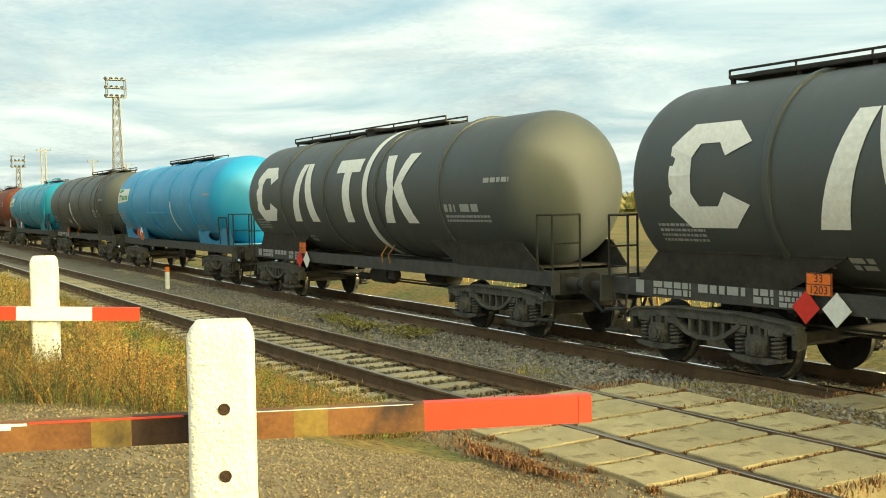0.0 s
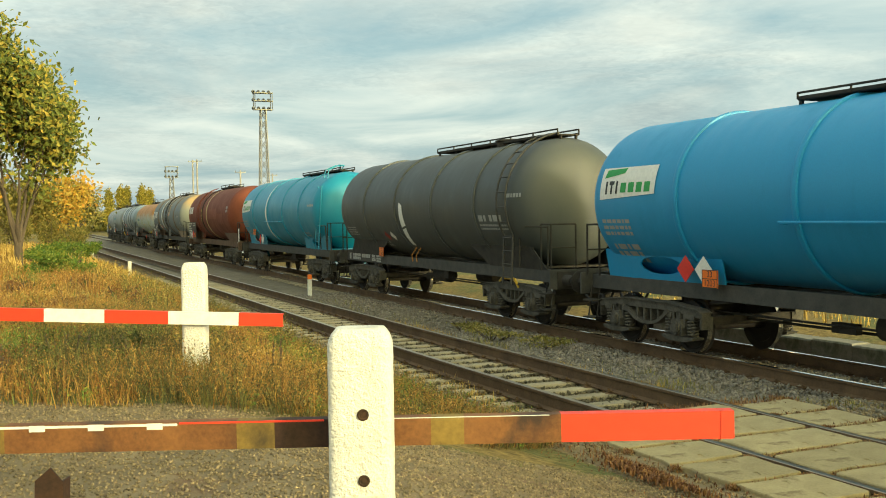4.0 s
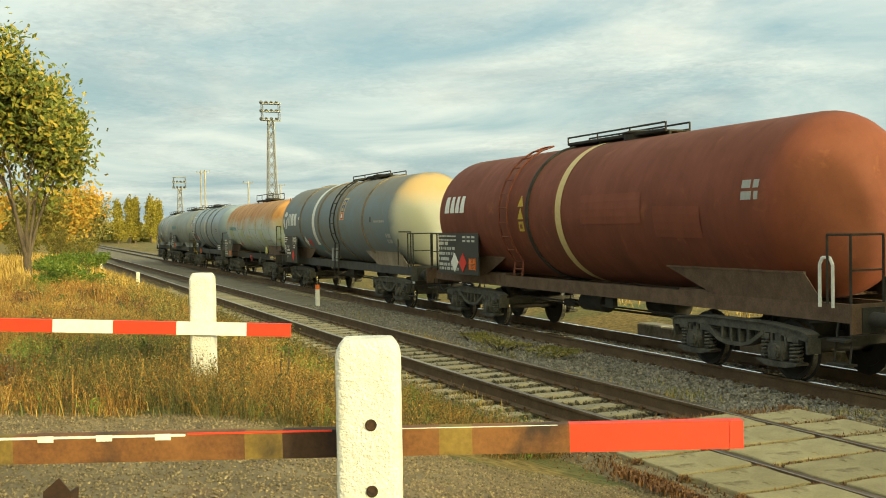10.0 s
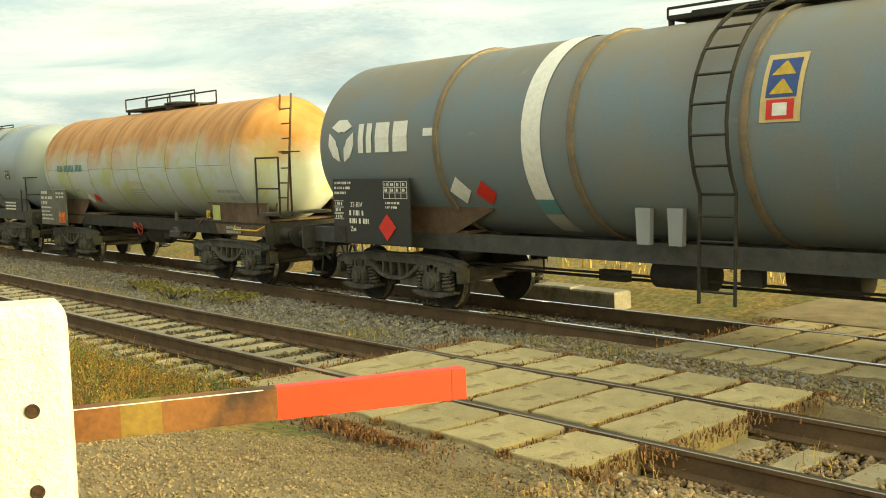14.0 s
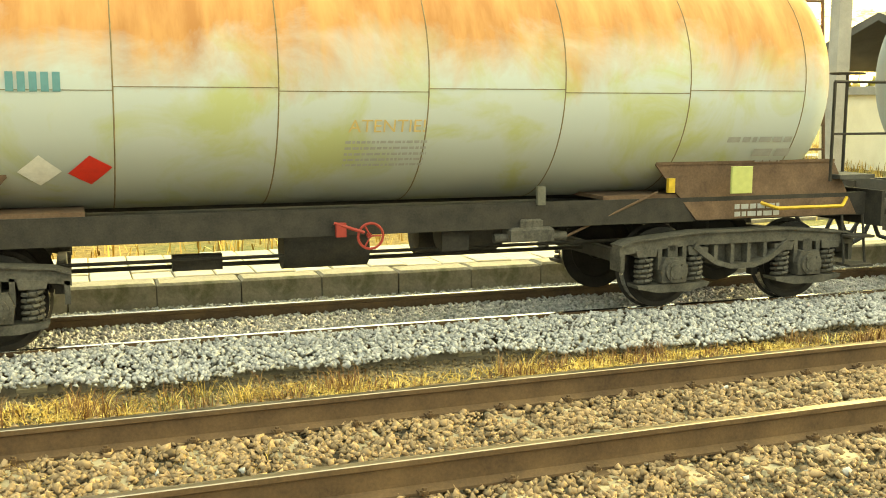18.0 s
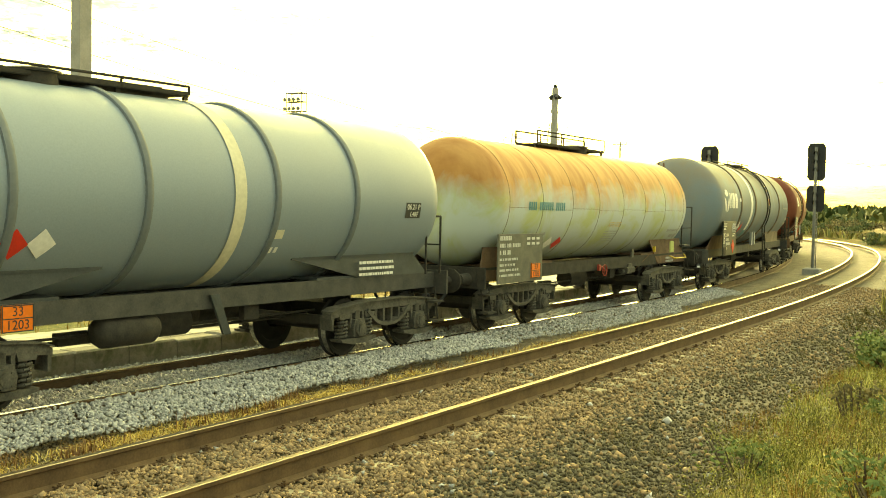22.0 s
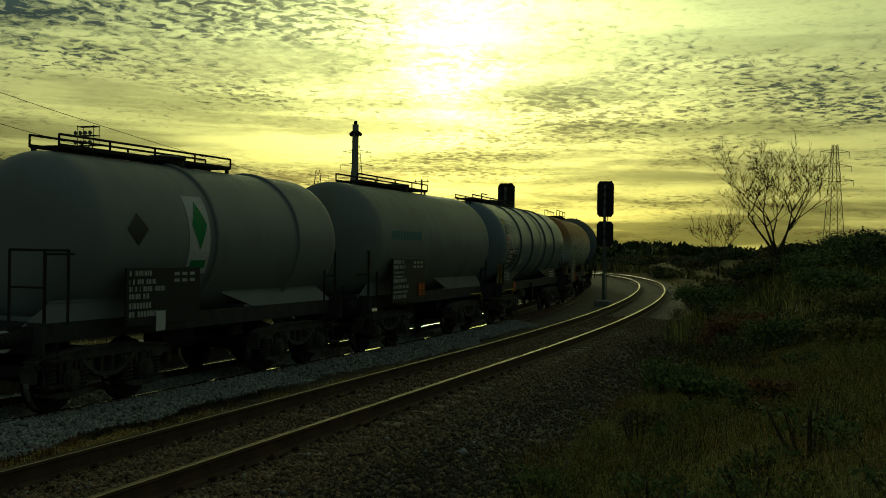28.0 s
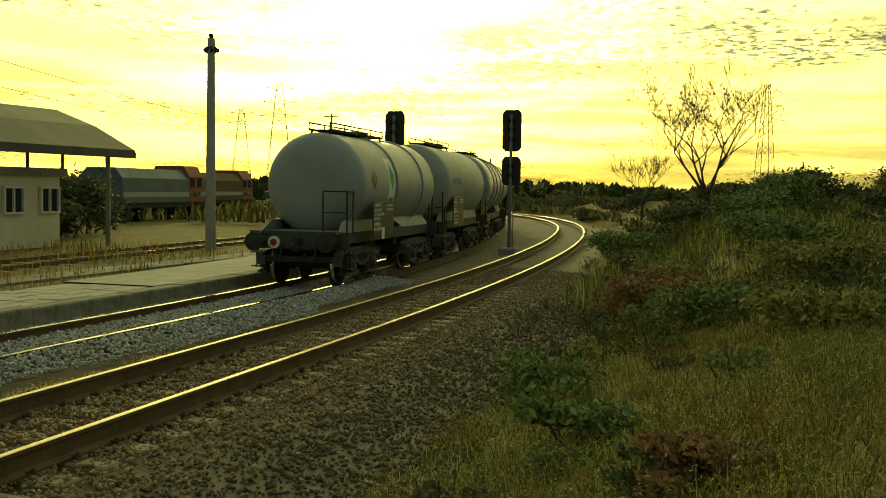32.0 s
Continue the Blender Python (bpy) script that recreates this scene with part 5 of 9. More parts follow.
def rust_shell():
    """Pale green-grey shell, rusted over the top, with yellow-green lichen on the flank."""
    m, t, b = material("rust_topped_shell_paint", 0.65)
    co = t.nodes.new("ShaderNodeTexCoord").outputs["Object"]
    s = t.nodes.new("ShaderNodeSeparateXYZ")
    t.links.new(co, s.inputs[0])
    n1, n2, n3 = tex(t, 0.8, 8.0, 0.65, 0.5), tex(t, 4.0, 6.0, 0.6, 0.0, (1, 0.2, 0.2)), tex(t, 1.1, 7.0, 0.6, 0.8)
    h = math2(t, "ADD", s.outputs["Z"], math2(t, "ADD", math2(t, "MULTIPLY", n1, 1.5), math2(t, "MULTIPLY", n2, 0.5)))
    f = math2(t, "DIVIDE", math2(t, "SUBTRACT", h, 3.30), 1.2, True)
    pale = mixc(t, ramp(t, n3, [(0.47, (0, 0, 0)), (0.63, (0.8, 0.8, 0.8))]), (0.47, 0.52, 0.50), (0.42, 0.45, 0.17))
    col = mixc(t, ramp(t, f, [(0.12, (0, 0, 0)), (0.62, (1, 1, 1))]), pale, mixc(t, ramp(t, n2, [(0.35, (0, 0, 0)), (0.65, (1, 1, 1))]), (0.36, 0.145, 0.035), (0.54, 0.27, 0.09)))
    # darker brown towards the belly
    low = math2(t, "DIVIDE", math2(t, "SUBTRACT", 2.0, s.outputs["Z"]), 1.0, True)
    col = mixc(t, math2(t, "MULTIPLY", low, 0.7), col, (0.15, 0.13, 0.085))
    t.links.new(col, b.inputs["Base Color"])
    bump(t, b, n2, 0.08, 0.02)
    return m


M_DEEPBLUE = plain("deep_blue_print", (0.03, 0.07, 0.22), 0.6)
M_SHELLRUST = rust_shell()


def rusty_wagon(L):
    R, zc = 1.29, 2.53
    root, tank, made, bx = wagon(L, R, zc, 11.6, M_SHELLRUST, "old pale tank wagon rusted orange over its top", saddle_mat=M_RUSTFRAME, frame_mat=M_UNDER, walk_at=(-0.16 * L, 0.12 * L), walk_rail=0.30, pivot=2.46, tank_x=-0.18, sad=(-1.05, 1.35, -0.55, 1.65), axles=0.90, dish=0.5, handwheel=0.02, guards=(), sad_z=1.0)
    k = Kit()
    for x in [-5.34 + i * 1.475 for i in range(8)]:
        k.turned([(x - 0.007, R + 0.001), (x, R + 0.006), (x + 0.007, R + 0.001)], "x", 56, c=(0, 0, zc))
    for i in range(7):
        a = (-0.075, -0.10)[i % 2]
        k.turned([(-5.34 + i * 1.475, R + 0.006), (-5.34 + (i + 1) * 1.475, R + 0.006)], "x", 1, c=(0, 0, zc), a0=a, a1=a + 0.006)
    part("weld_seam", k, M_SEAM, tank, smooth=60)
    k = Kit()
    x = -4.53
    for a, b in ((0, 0.40), (0.49, 1.18), (1.26, 1.73)):
        u = a
        while u < b - 0.05:
            k.bar_on_shell(x + u, x + u + 0.065, -0.14, 0.03, R, zc, 0, 0.010)
            u += 0.095
    part("lettering", k, M_TEAL, tank, "row of faded teal letters worn to bars")
    k = Kit()
    diamond(k, -3.04, -0.92, 0.19, R, zc)
    part("placard", k, M_WHITE, tank, "white diamond hazard placard")
    k = Kit().on_shell(((-2.80, -0.95), (-2.60, -1.11), (-2.41, -0.88), (-2.61, -0.74)), R, zc, 0.012, 2, 3)
    part("placard", k, M_RED, tank, "red hazard placard set askew")
    k = Kit()
    writing(k, 4.1, -0.62, 0.85, 1, 0.07, 0.05, R, zc, rnd)
    writing(k, 4.5, -0.78, 0.5, 1, 0.11, 0.05, R, zc, rnd)
    writing(k, 4.6, -0.95, 0.34, 4, 0.04, 0.03, R, zc, rnd)
    writing(k, -3.68, -0.62, 0.28, 1, 0.07, 0.05, R, zc, rnd)
    writing(k, -0.25, -0.62, 0.85, 5, 0.03, 0.04, R, zc, rnd)
    part("lettering", k, M_DIM, tank)
    a = -0.36
    lettering("number", "ATENTIE!", 0.19, Matrix.Translation((0.16, -(R + 0.02) * math.cos(a), zc + (R + 0.02) * math.sin(a))) @ Matrix.Rotation(radians(90) - a, 4, "X"), M_CREAM, tank)
    b = board(root, -5.85, -3.95, 0.96, 1.92, -1.32, 5, label="dark grey data board with worn pale lettering", mat=M_BOARDGREY)
    hazard_plate(root, -4.27, -1.345, 1.17, "33", "1203")
    k = Kit().block((1.80, -0.92, 0.92), (0.50, 0.24, 0.15), 0.03).block((1.80, -0.92, 1.03), (0.26, 0.18, 0.10), 0.02).rod((1.40, -0.92, 0.88), (2.24, -0.92, 0.88), 0.05, 10)
    part("distributor_valve", k, M_BOGIE, root, smooth=40)
    part("tension_rod", Kit().rod((2.22, -0.92, 0.86), (3.30, -1.02, 1.33), 0.014, 6), M_RUSTFRAME, root)
    part("tank_strap", Kit().box((1.90, -1.01, 1.33), (0.09, 0.05, 0.20)), M_BOARDGREY, root)
    part("tank_strap", Kit().box((3.46, -1.03, 1.40), (0.08, 0.05, 0.16)), M_YELLOW, root)
    part("side_tank", Kit().rod((0.90, -0.55, 0.90), (1.62, -0.55, 0.90), 0.15, 16), M_UNDER, root, smooth=40)
    part("valve_lever", Kit().rod((-0.35, -1.05, 1.12), (-0.05, -1.08, 1.02), 0.018, 6).box((-0.28, -1.04, 1.05), (0.10, 0.06, 0.14)), M_WHEELRED, root)
    k = Kit().block((4.23, 0, 0), (0.27, 0.30, 0.03), 0.006)
    part("label_plate", k, M_LICHEN, root, "yellow-green painted plate", at=pose(0, -1.24, 1.46, 90, 0, 0))
    k = Kit()
    flat_writing(k, L / 2 - 2.55, 1.17, 0.6, 2, 0.055, 0.03, -1.06, rnd)
    part("frame_lettering", k, M_DIM, root)
    railing(root, [(L / 2 - 2.2, -1.05, 1.18), (L / 2 - 2.05, -1.16, 1.12), (L / 2 - 1.15, -1.16, 1.12), (L / 2 - 1.0, -1.05, 1.20)], 0.022, "handrail", M_YELLOW)
    hx = L / 2 - 0.9
    k = Kit().box((hx, -0.4, 1.45), (0.5, 1.4, 0.05))
    part("brake_platform", k, M_FRAME, root)
    k = Kit()
    for x in (hx - 0.35, hx + 0.5):
        k.rod((x, -1.05, 1.4), (x, -1.05, 2.55), 0.02, 6)
    k.rod((hx - 0.35, -1.05, 2.55), (hx + 0.5, -1.05, 2.55), 0.02, 6).rod((hx - 0.35, -1.05, 1.95), (hx + 0.5, -1.05, 1.95), 0.016, 6)
    k.rod((hx + 0.2, -0.6, 1.4), (hx + 0.2, -0.6, 2.65), 0.02, 6)
    k.pipe([(hx + 0.2 + 0.2 * math.cos(a), -0.6 + 0.2 * math.sin(a), 2.66) for a in [2 * math.pi * i / 12 for i in range(13)]], 0.014, 5)
    part("brake_guard", k, M_UNDER, root, "railed brake platform with handwheel", smooth=60)
    ladder(root, L / 2 - 1.15, -0.55, 1.45, zc + R, 0.42, 0.2, M_RUSTFRAME)
    return root, made, bx, L


M_LICHEN = plain("lichen_green_plate", (0.42, 0.44, 0.16), 0.7)


M_SLATE = mottled("dark_slate_frame_paint", (0.026, 0.031, 0.033), (0.054, 0.061, 0.062), 4.0, 0.55, 0.0, 40.0, 0.15)


M_PALECREAM = plain("pale_cream_band_paint", (0.58, 0.54, 0.40), 0.6)
# ring colour set darker than the shell, for the shade on their near side
M_SHADEDRING = plain("shaded_grey_ring_paint", (0.125, 0.145, 0.155), 0.6)


def mol_wagon(L):
    R, zc = 1.32, 2.52
    root, tank, made, bx = wagon(L, R, zc, 11.5, M_MOL, "pale grey tank wagon with a shield emblem and cream band", rings=[-3.2, -1.33, 1.0, 2.82], ring_mat=M_SHADEDRING, tank_x=-0.18, dish=0.6, saddle_mat=M_SLATE, frame_mat=M_FRAME,
                               bands=[(0.26, 0.22, M_PALECREAM, -1.3, 1.65)], walk_at=(-5.6, 0.3), walk_rail=0.12, pivot=2.2, sad=(-2.3, 0.9, -0.6, 1.3), axles=0.85)
    k = Kit()
    x, o = -4.27, 0.36
    tri = [(-0.46, 0.44), (0.46, 0.44), (0.57, 0.37), (0.60, 0.26), (0.52, 0.02), (0.10, -0.58), (0.0, -0.64), (-0.10, -0.58), (-0.52, 0.02), (-0.60, 0.26), (-0.57, 0.37)]
    for i in range(len(tri)):
        a, b = tri[i], tri[(i + 1) % len(tri)]
        k.on_shell(((x + a[0], o + a[1]), (x + b[0], o + b[1]), (x + b[0] * 0.9, o + b[1] * 0.87), (x + a[0] * 0.9, o + a[1] * 0.87)), R, zc, 0.010, 2, 2)
    for u, w_ in ((-0.36, 0.09), (-0.24, 0.05), (-0.16, 0.09), (-0.02, 0.08), (0.11, 0.08), (0.25, 0.08)):
        k.bar_on_shell(x + u, x + u + w_, o + 0.04, o + 0.30, R, zc, 0, 0.010)
    part("emblem", k, M_WHITE, tank, "white shield outline with plain bars inside")
    k = Kit().on_shell(((-4.90, -0.78), (-3.62, -0.78), (-3.52, -0.16), (-4.90, -0.16)), R, zc, 0.008, 2, 6)
    bd = part("data_board", k, M_BOARD, tank, "black painted data panel with white lettering")
    k = Kit()
    writing(k, -4.84, -0.21, 0.55, 4, 0.10, 0.05, R, zc, rnd, lift=0.013)
    writing(k, -4.16, -0.20, 0.55, 2, 0.045, 0.035, R, zc, rnd, lift=0.013)
    for a, b, c, d in ((-4.14, -3.68, -0.48, -0.467), (-4.14, -3.68, -0.72, -0.707), (-4.14, -4.127, -0.72, -0.467), (-3.693, -3.68, -0.72, -0.467), (-3.95, -3.937, -0.68, -0.50), (-4.05, -3.84, -0.60, -0.587)):
        k.bar_on_shell(a, b, c, d, R, zc, 0, 0.013)
    part("lettering", k, M_WHITE, bd)
    k = Kit()
    diamond(k, -2.74, -0.62, 0.19, R, zc)
    part("placard", k, M_WHITE, tank, "white diamond hazard placard")
    k = Kit()
    diamond(k, -3.10, -0.62, 0.19, R, zc)
    part("placard", k, M_RED, tank, "red diamond hazard placard")
    q = -5.12
    for s0, h_, w_, m, tri_ in ((0.62, 0.26, 0.17, M_YELLOW, 1), (0.30, 0.28, 0.14, M_DEEPBLUE, 0), (0.02, 0.27, 0.14, M_WHITE, 0), (-0.24, 0.18, 0.09, M_CREAM, 0)):
        k = Kit()
        if tri_:
            k.on_shell(((q - w_, s0), (q + w_, s0), (q + 0.02, s0 + h_), (q - 0.02, s0 + h_)), R, zc, 0.012, 2, 3)
        else:
            k.bar_on_shell(q - w_, q + w_, s0, s0 + h_, R, zc, 0, 0.012)
        st = part("warning_sticker", k, m, tank)
        if m is M_DEEPBLUE:
            part("sticker_print", Kit().on_shell(((q - 0.10, s0 + 0.05), (q + 0.10, s0 + 0.05), (q + 0.01, s0 + 0.22), (q - 0.01, s0 + 0.22)), R, zc, 0.016, 2, 3), M_YELLOW, st)
        if m is M_WHITE:
            part("sticker_print", Kit().bar_on_shell(q - 0.08, q + 0.08, s0 + 0.06, s0 + 0.21, R, zc, 0, 0.016), M_RED, st)
    k = Kit()
    k.bar_on_shell(4.16, 4.60, -0.30, -0.04, R, zc)
    part("test_plate", k, M_BOARD, tank)
    for word, u, arc, size in (("06.21 P", 4.38, -0.115, 0.125), ("L4BF", 4.41, -0.235, 0.115)):
        a = arc / R
        lettering("number", word, size, Matrix.Translation((u, -(R + 0.012) * math.cos(a), zc + (R + 0.012) * math.sin(a))) @ Matrix.Rotation(radians(90) - a, 4, "X"), M_WHITE, tank)
    k = Kit()
    writing(k, 0.95, -0.76, 0.30, 1, 0.10, 0.04, R, zc, rnd)
    part("lettering", k, M_WHITE, tank)
    k = Kit()
    flat_writing(k, 3.25, 1.52, 0.95, 3, 0.045, 0.05, -1.06, rnd)
    part("frame_lettering", k, M_WHITE, root)
    fp = part("limit_table", Kit().block((-4.20, -1.07, 1.50), (0.80, 0.02, 0.36), 0.004), M_SLATE, root, "dark plate with a white table of limits")
    k = Kit()
    for z in (1.36, 1.44, 1.52, 1.60):
        k.box((-4.05, -1.083, z), (0.42, 0.006, 0.008))
    for i in range(5):
        k.box((-4.26 + 0.105 * i, -1.083, 1.48), (0.008, 0.006, 0.24))
    for i in range(4):
        k.box((-4.207 + 0.105 * i, -1.083, 1.48), (0.05, 0.006, 0.04)).box((-4.207 + 0.105 * i, -1.083, 1.56), (0.05, 0.006, 0.04))
    k.box((-4.45, -1.083, 1.58), (0.14, 0.006, 0.05)).box((-4.45, -1.083, 1.48), (0.16, 0.006, 0.04)).box((-4.45, -1.083, 1.39), (0.10, 0.006, 0.04))
    part("table_grid", k, M_WHITE, fp)
    k = Kit().bar_on_shell(1.05, 1.25, -0.62, -0.48, R, zc)
    part("label_plate", k, M_PALECREAM, tank, "small pale plate on the shell")
    part("side_reservoir", Kit().turned([(-0.78, 0.0), (-0.74, 0.15), (-0.66, 0.20), (0.10, 0.20), (0.18, 0.15), (0.22, 0.0)], "x", 18, c=(-0.95, -0.80, 0.80)), M_UNDER, root, smooth=50)
    part("frame_stay", Kit().prism([(0.0, 1.18), (0.16, 1.18), (0.40, 0.62), (0.26, 0.62)], -1.04, -1.0), M_SLATE, root)
    hazard_plate(root, -2.95, -1.06, 1.10)
    railing(root, [(-L / 2 + 1.2, -1.16, 1.0), (-L / 2 + 1.3, -1.2, 1.06), (-L / 2 + 2.4, -1.2, 1.06), (-L / 2 + 2.5, -1.16, 0.86)], 0.024, "handrail", M_YELLOW)
    ladder(root, -L / 2 + 0.9, -1.12, 1.1, 2.6, 0.35, 0.0, M_YELLOW)
    railing(root, [(-L / 2 + 0.85, -0.5, zc + R - 0.5), (-L / 2 + 0.85, -0.5, zc + R + 0.22), (-L / 2 + 1.6, -0.5, zc + R + 0.22)], 0.02)
    return root, made, bx, L


def grey_wagon(L, mat, label, leaf):
    R, zc = (1.28, 2.42) if leaf else (1.34, 2.48)
    root, tank, made, bx = wagon(L, R, zc, 8.0 if leaf else 8.8, mat, label, rings=[-0.3, 2.4] if leaf else [], saddle_mat=mat, frame_mat=M_FRAME, walk_at=(-0.30 * L, 0.16 * L), walk_rail=0.18, pivot=2.1, tank_x=0.37 if leaf else 0.0, axles=0.80)
    k = Kit()
    if leaf:
        x = -0.8
        k.bar_on_shell(x - 0.28, x + 0.28, -0.55, 0.75, R, zc)
        lp = part("leaf_sign", k, M_WHITE, tank, "white sign with a green leaf shape")
        k = Kit().on_shell(((x, -0.15), (x + 0.2, 0.25), (x, 0.65), (x - 0.2, 0.25)), R, zc, 0.012, 3, 4)
        k.bar_on_shell(x - 0.2, x + 0.2, -0.45, -0.32, R, zc, 0, 0.012)
        part("leaf", k, M_GREEN, lp)
        k = Kit()
        diamond(k, -2.35, 0.15, 0.24, R, zc)
        part("placard", k, M_BOARD, tank, "dark diamond hazard placard")
        board(root, -0.26 * L - 0.2, -0.26 * L + 1.6, 1.15, 2.0, -1.36, 3, label="grey data board with pale lettering")
        k = Kit().box((-0.20 * L, -1.39, 1.2), (0.22, 0.01, 0.3))
        part("label_plate", k, M_WHITE, root)
    else:
        k = Kit()
        u = -3.3
        for i in range(11):
            k.bar_on_shell(u + i * 0.17, u + i * 0.17 + 0.12, 0.05, 0.25, R, zc)
        part("lettering", k, M_TEAL, tank, "row of faded teal letters worn to bars")
        board(root, -0.34 * L, -0.34 * L + 2.0, 1.1, 2.1, -1.36, 4)
        hazard_plate(root, -0.34 * L + 1.75, -1.385, 1.35)
        railing(root, [(L / 2 - 2.1, -1.16, 1.06), (L / 2 - 1.2, -1.16, 1.06), (L / 2 - 1.1, -1.16, 0.86)], 0.024, "handrail", M_YELLOW)
    for s in (-1, 1):
        railing(root, [(s * (L / 2 - 0.75), -1.15, 1.25), (s * (L / 2 - 0.75), -1.15, 2.2), (s * (L / 2 - 1.3), -1.15, 2.2)], 0.02)
    if leaf:
        for y in (-0.62, 0.62):
            k = Kit().turned([(-L / 2 + 0.55, 0.0), (-L / 2 + 0.55, 0.085), (-L / 2 + 0.56, 0.085)], "x", 20, c=(0, y, 1.02))
            disc = part("tail_disc", Kit().turned([(-L / 2 + 0.56, 0.0), (-L / 2 + 0.56, 0.15), (-L / 2 + 0.60, 0.15)], "x", 20, c=(0, y, 1.02)), M_WHITE, root, "round tail disc with a white rim", smooth=40)
            part("disc_centre", k, M_WHEELRED, disc, smooth=40)
    return root, made, bx, L


for made_wagon in (black_wagon(17.0, True), black_wagon(16.8, True), blue_wagon(16.6, M_BLUE, 0), black_wagon(16.6, False), blue_wagon(16.4, M_BLUE2, 1), brown_wagon(17.2), vtg_wagon(17.5),
                   rusty_wagon(13.66), mol_wagon(12.45), grey_wagon(9.8, M_OLIVE, "plain olive-grey tank wagon with worn lettering", False), grey_wagon(9.7, M_SILVER, "grey tank wagon at the train's tail with a leaf sign", True)):
    TRAIN.append(made_wagon)

# where the coupling behind the seventh wagon stands, metres along the line, second by second
RUN = [(0.0, -113.2), (2.0, -98.8), (5.0, -77.8), (7.0, -64.0), (8.5, -53.75), (10.0, -43.45), (11.5, -33.1), (13.0, -22.5), (16.0, -2.42), (17.0, 3.71), (18.0, 9.62), (19.0, 15.4), (20.0, 20.95), (21.0, 25.85),
       (22.0, 30.9), (23.0, 35.65), (24.0, 40.1), (25.0, 44.45), (28.0, 56.85), (29.0, 61.1), (30.0, 65.65), (31.0, 70.45), (32.0, 75.4)]


def run_at(t):
    """Smooth interpolation of RUN."""
    ts, ss = [r[0] for r in RUN], [r[1] for r in RUN]
    i = min(max(0, sum(1 for q in ts if q <= t) - 1), len(ts) - 2)
    def slope(j):
        a, b = max(0, j - 1), min(len(ts) - 1, j + 1)
        return (ss[b] - ss[a]) / (ts[b] - ts[a])
    d = ts[i + 1] - ts[i]
    u = (t - ts[i]) / d
    m0, m1 = slope(i) * d, slope(i + 1) * d
    return (2 * u ** 3 - 3 * u ** 2 + 1) * ss[i] + (u ** 3 - 2 * u ** 2 + u) * m0 + (-2 * u ** 3 + 3 * u ** 2) * ss[i + 1] + (u ** 3 - u ** 2) * m1


def motions():
    lens = [w[3] for w in TRAIN]
    times = [i * 0.5 for i in range(65)]
    spin = [i * 2 / FPS for i in range(int(SECONDS * FPS / 2) + 1)]
    for n, (root, made, bx, L) in enumerate(TRAIN):
        ahead = sum(lens[n:7]) - L / 2 if n < 7 else -sum(lens[7:n]) - L / 2
        rows, turns = [], ([], [])
        for t in times:
            s = run_at(t) + ahead
            (x0, y0, h0), (x1, y1, h1) = along(LINE_A, s - bx), along(LINE_A, s + bx)
            h = math.atan2(y1 - y0, x1 - x0)
            rows.append((t, pose((x0 + x1) / 2, (y0 + y1) / 2, 0, 0, 0, math.degrees(h))))
            for q, (hh, off) in enumerate(((h0, -bx), (h1, bx))):
                turns[q].append((t, pose(off, 0, 0, 0, 0, math.degrees(hh - h))))
        walk(root, rows)
        for q, (b, wheels, half) in enumerate(made):
            walk(b, turns[q])
            if SPIN:
                for j, w in enumerate(wheels):
                    ax = (-half, half)[j]
                    walk(w, [(t, Matrix.Translation((ax, 0, 0.46)) @ Matrix.Rotation((run_at(t) + ahead) / 0.46, 4, "Y")) for t in spin])


# ---- the level crossing ----
def wobble_post(h, w, d, seed):
    """A whitewashed concrete post with rounded head and uneven faces."""
    r = random.Random(seed)
    k = Kit()
    n, lev = 48, 64
    for j in range(lev + 1):
        z = h * j / lev
        top = max(0.0, (z - (h - 0.10)) / 0.10)
        sc = 1.0 - 0.26 * top ** 3
        for i in range(n):
            a = 2 * math.pi * i / n
            c, s = math.cos(a), math.sin(a)
            e = 6.0
            rr = (abs(c) ** e + abs(s) ** e) ** (-1 / e)
            q = 1 + 0.016 * noise.noise((c * 3 + seed, s * 3, z * 9)) + 0.012 * noise.noise((c * 9 + seed, s * 9, z * 38))
            k.v.append((c * rr * w / 2 * sc * q, s * rr * d / 2 * sc * q, z))
    for j in range(lev):
        for i in range(n):
            k.f.append((j * n + i, j * n + (i + 1) % n, (j + 1) * n + (i + 1) % n, (j + 1) * n + i))
            k.m.append(0)
    k.f.append(tuple(range(lev * n, lev * n + n)))
    k.m.append(0)
    return k


NEAR_YAW = 66.5
M_BOLT = mottled("rusty_bolt_hole", (0.012, 0.008, 0.006), (0.06, 0.03, 0.015), 30.0, 0.9)
near_post = thing("barrier_post", wobble_post(1.30, 0.262, 0.20, 3), M_POST, "thick whitewashed concrete post with rounded top and bolt holes", "post", pose(-2.42, 0.60, 0.72, 0, 0, NEAR_YAW + 1.0), smooth=50)
for z in (0.960, 0.695):
    k = Kit().turned([(-0.09, 0.024), (-0.1065, 0.024), (-0.1065, 0.017), (-0.1035, 0.015), (-0.1035, 0.0)], "y", 14, c=(0.012, 0, z))
    part("bolt_hole", k, M_BOLT, near_post, "rust-rimmed bolt hole", smooth=40)
far_post = thing("barrier_post", wobble_post(1.38, 0.25, 0.20, 8), M_POST, "whitewashed concrete post standing in dry grass", "post", pose(-9.31, 1.17, 0.64, 0, 0, NEAR_YAW), smooth=50)


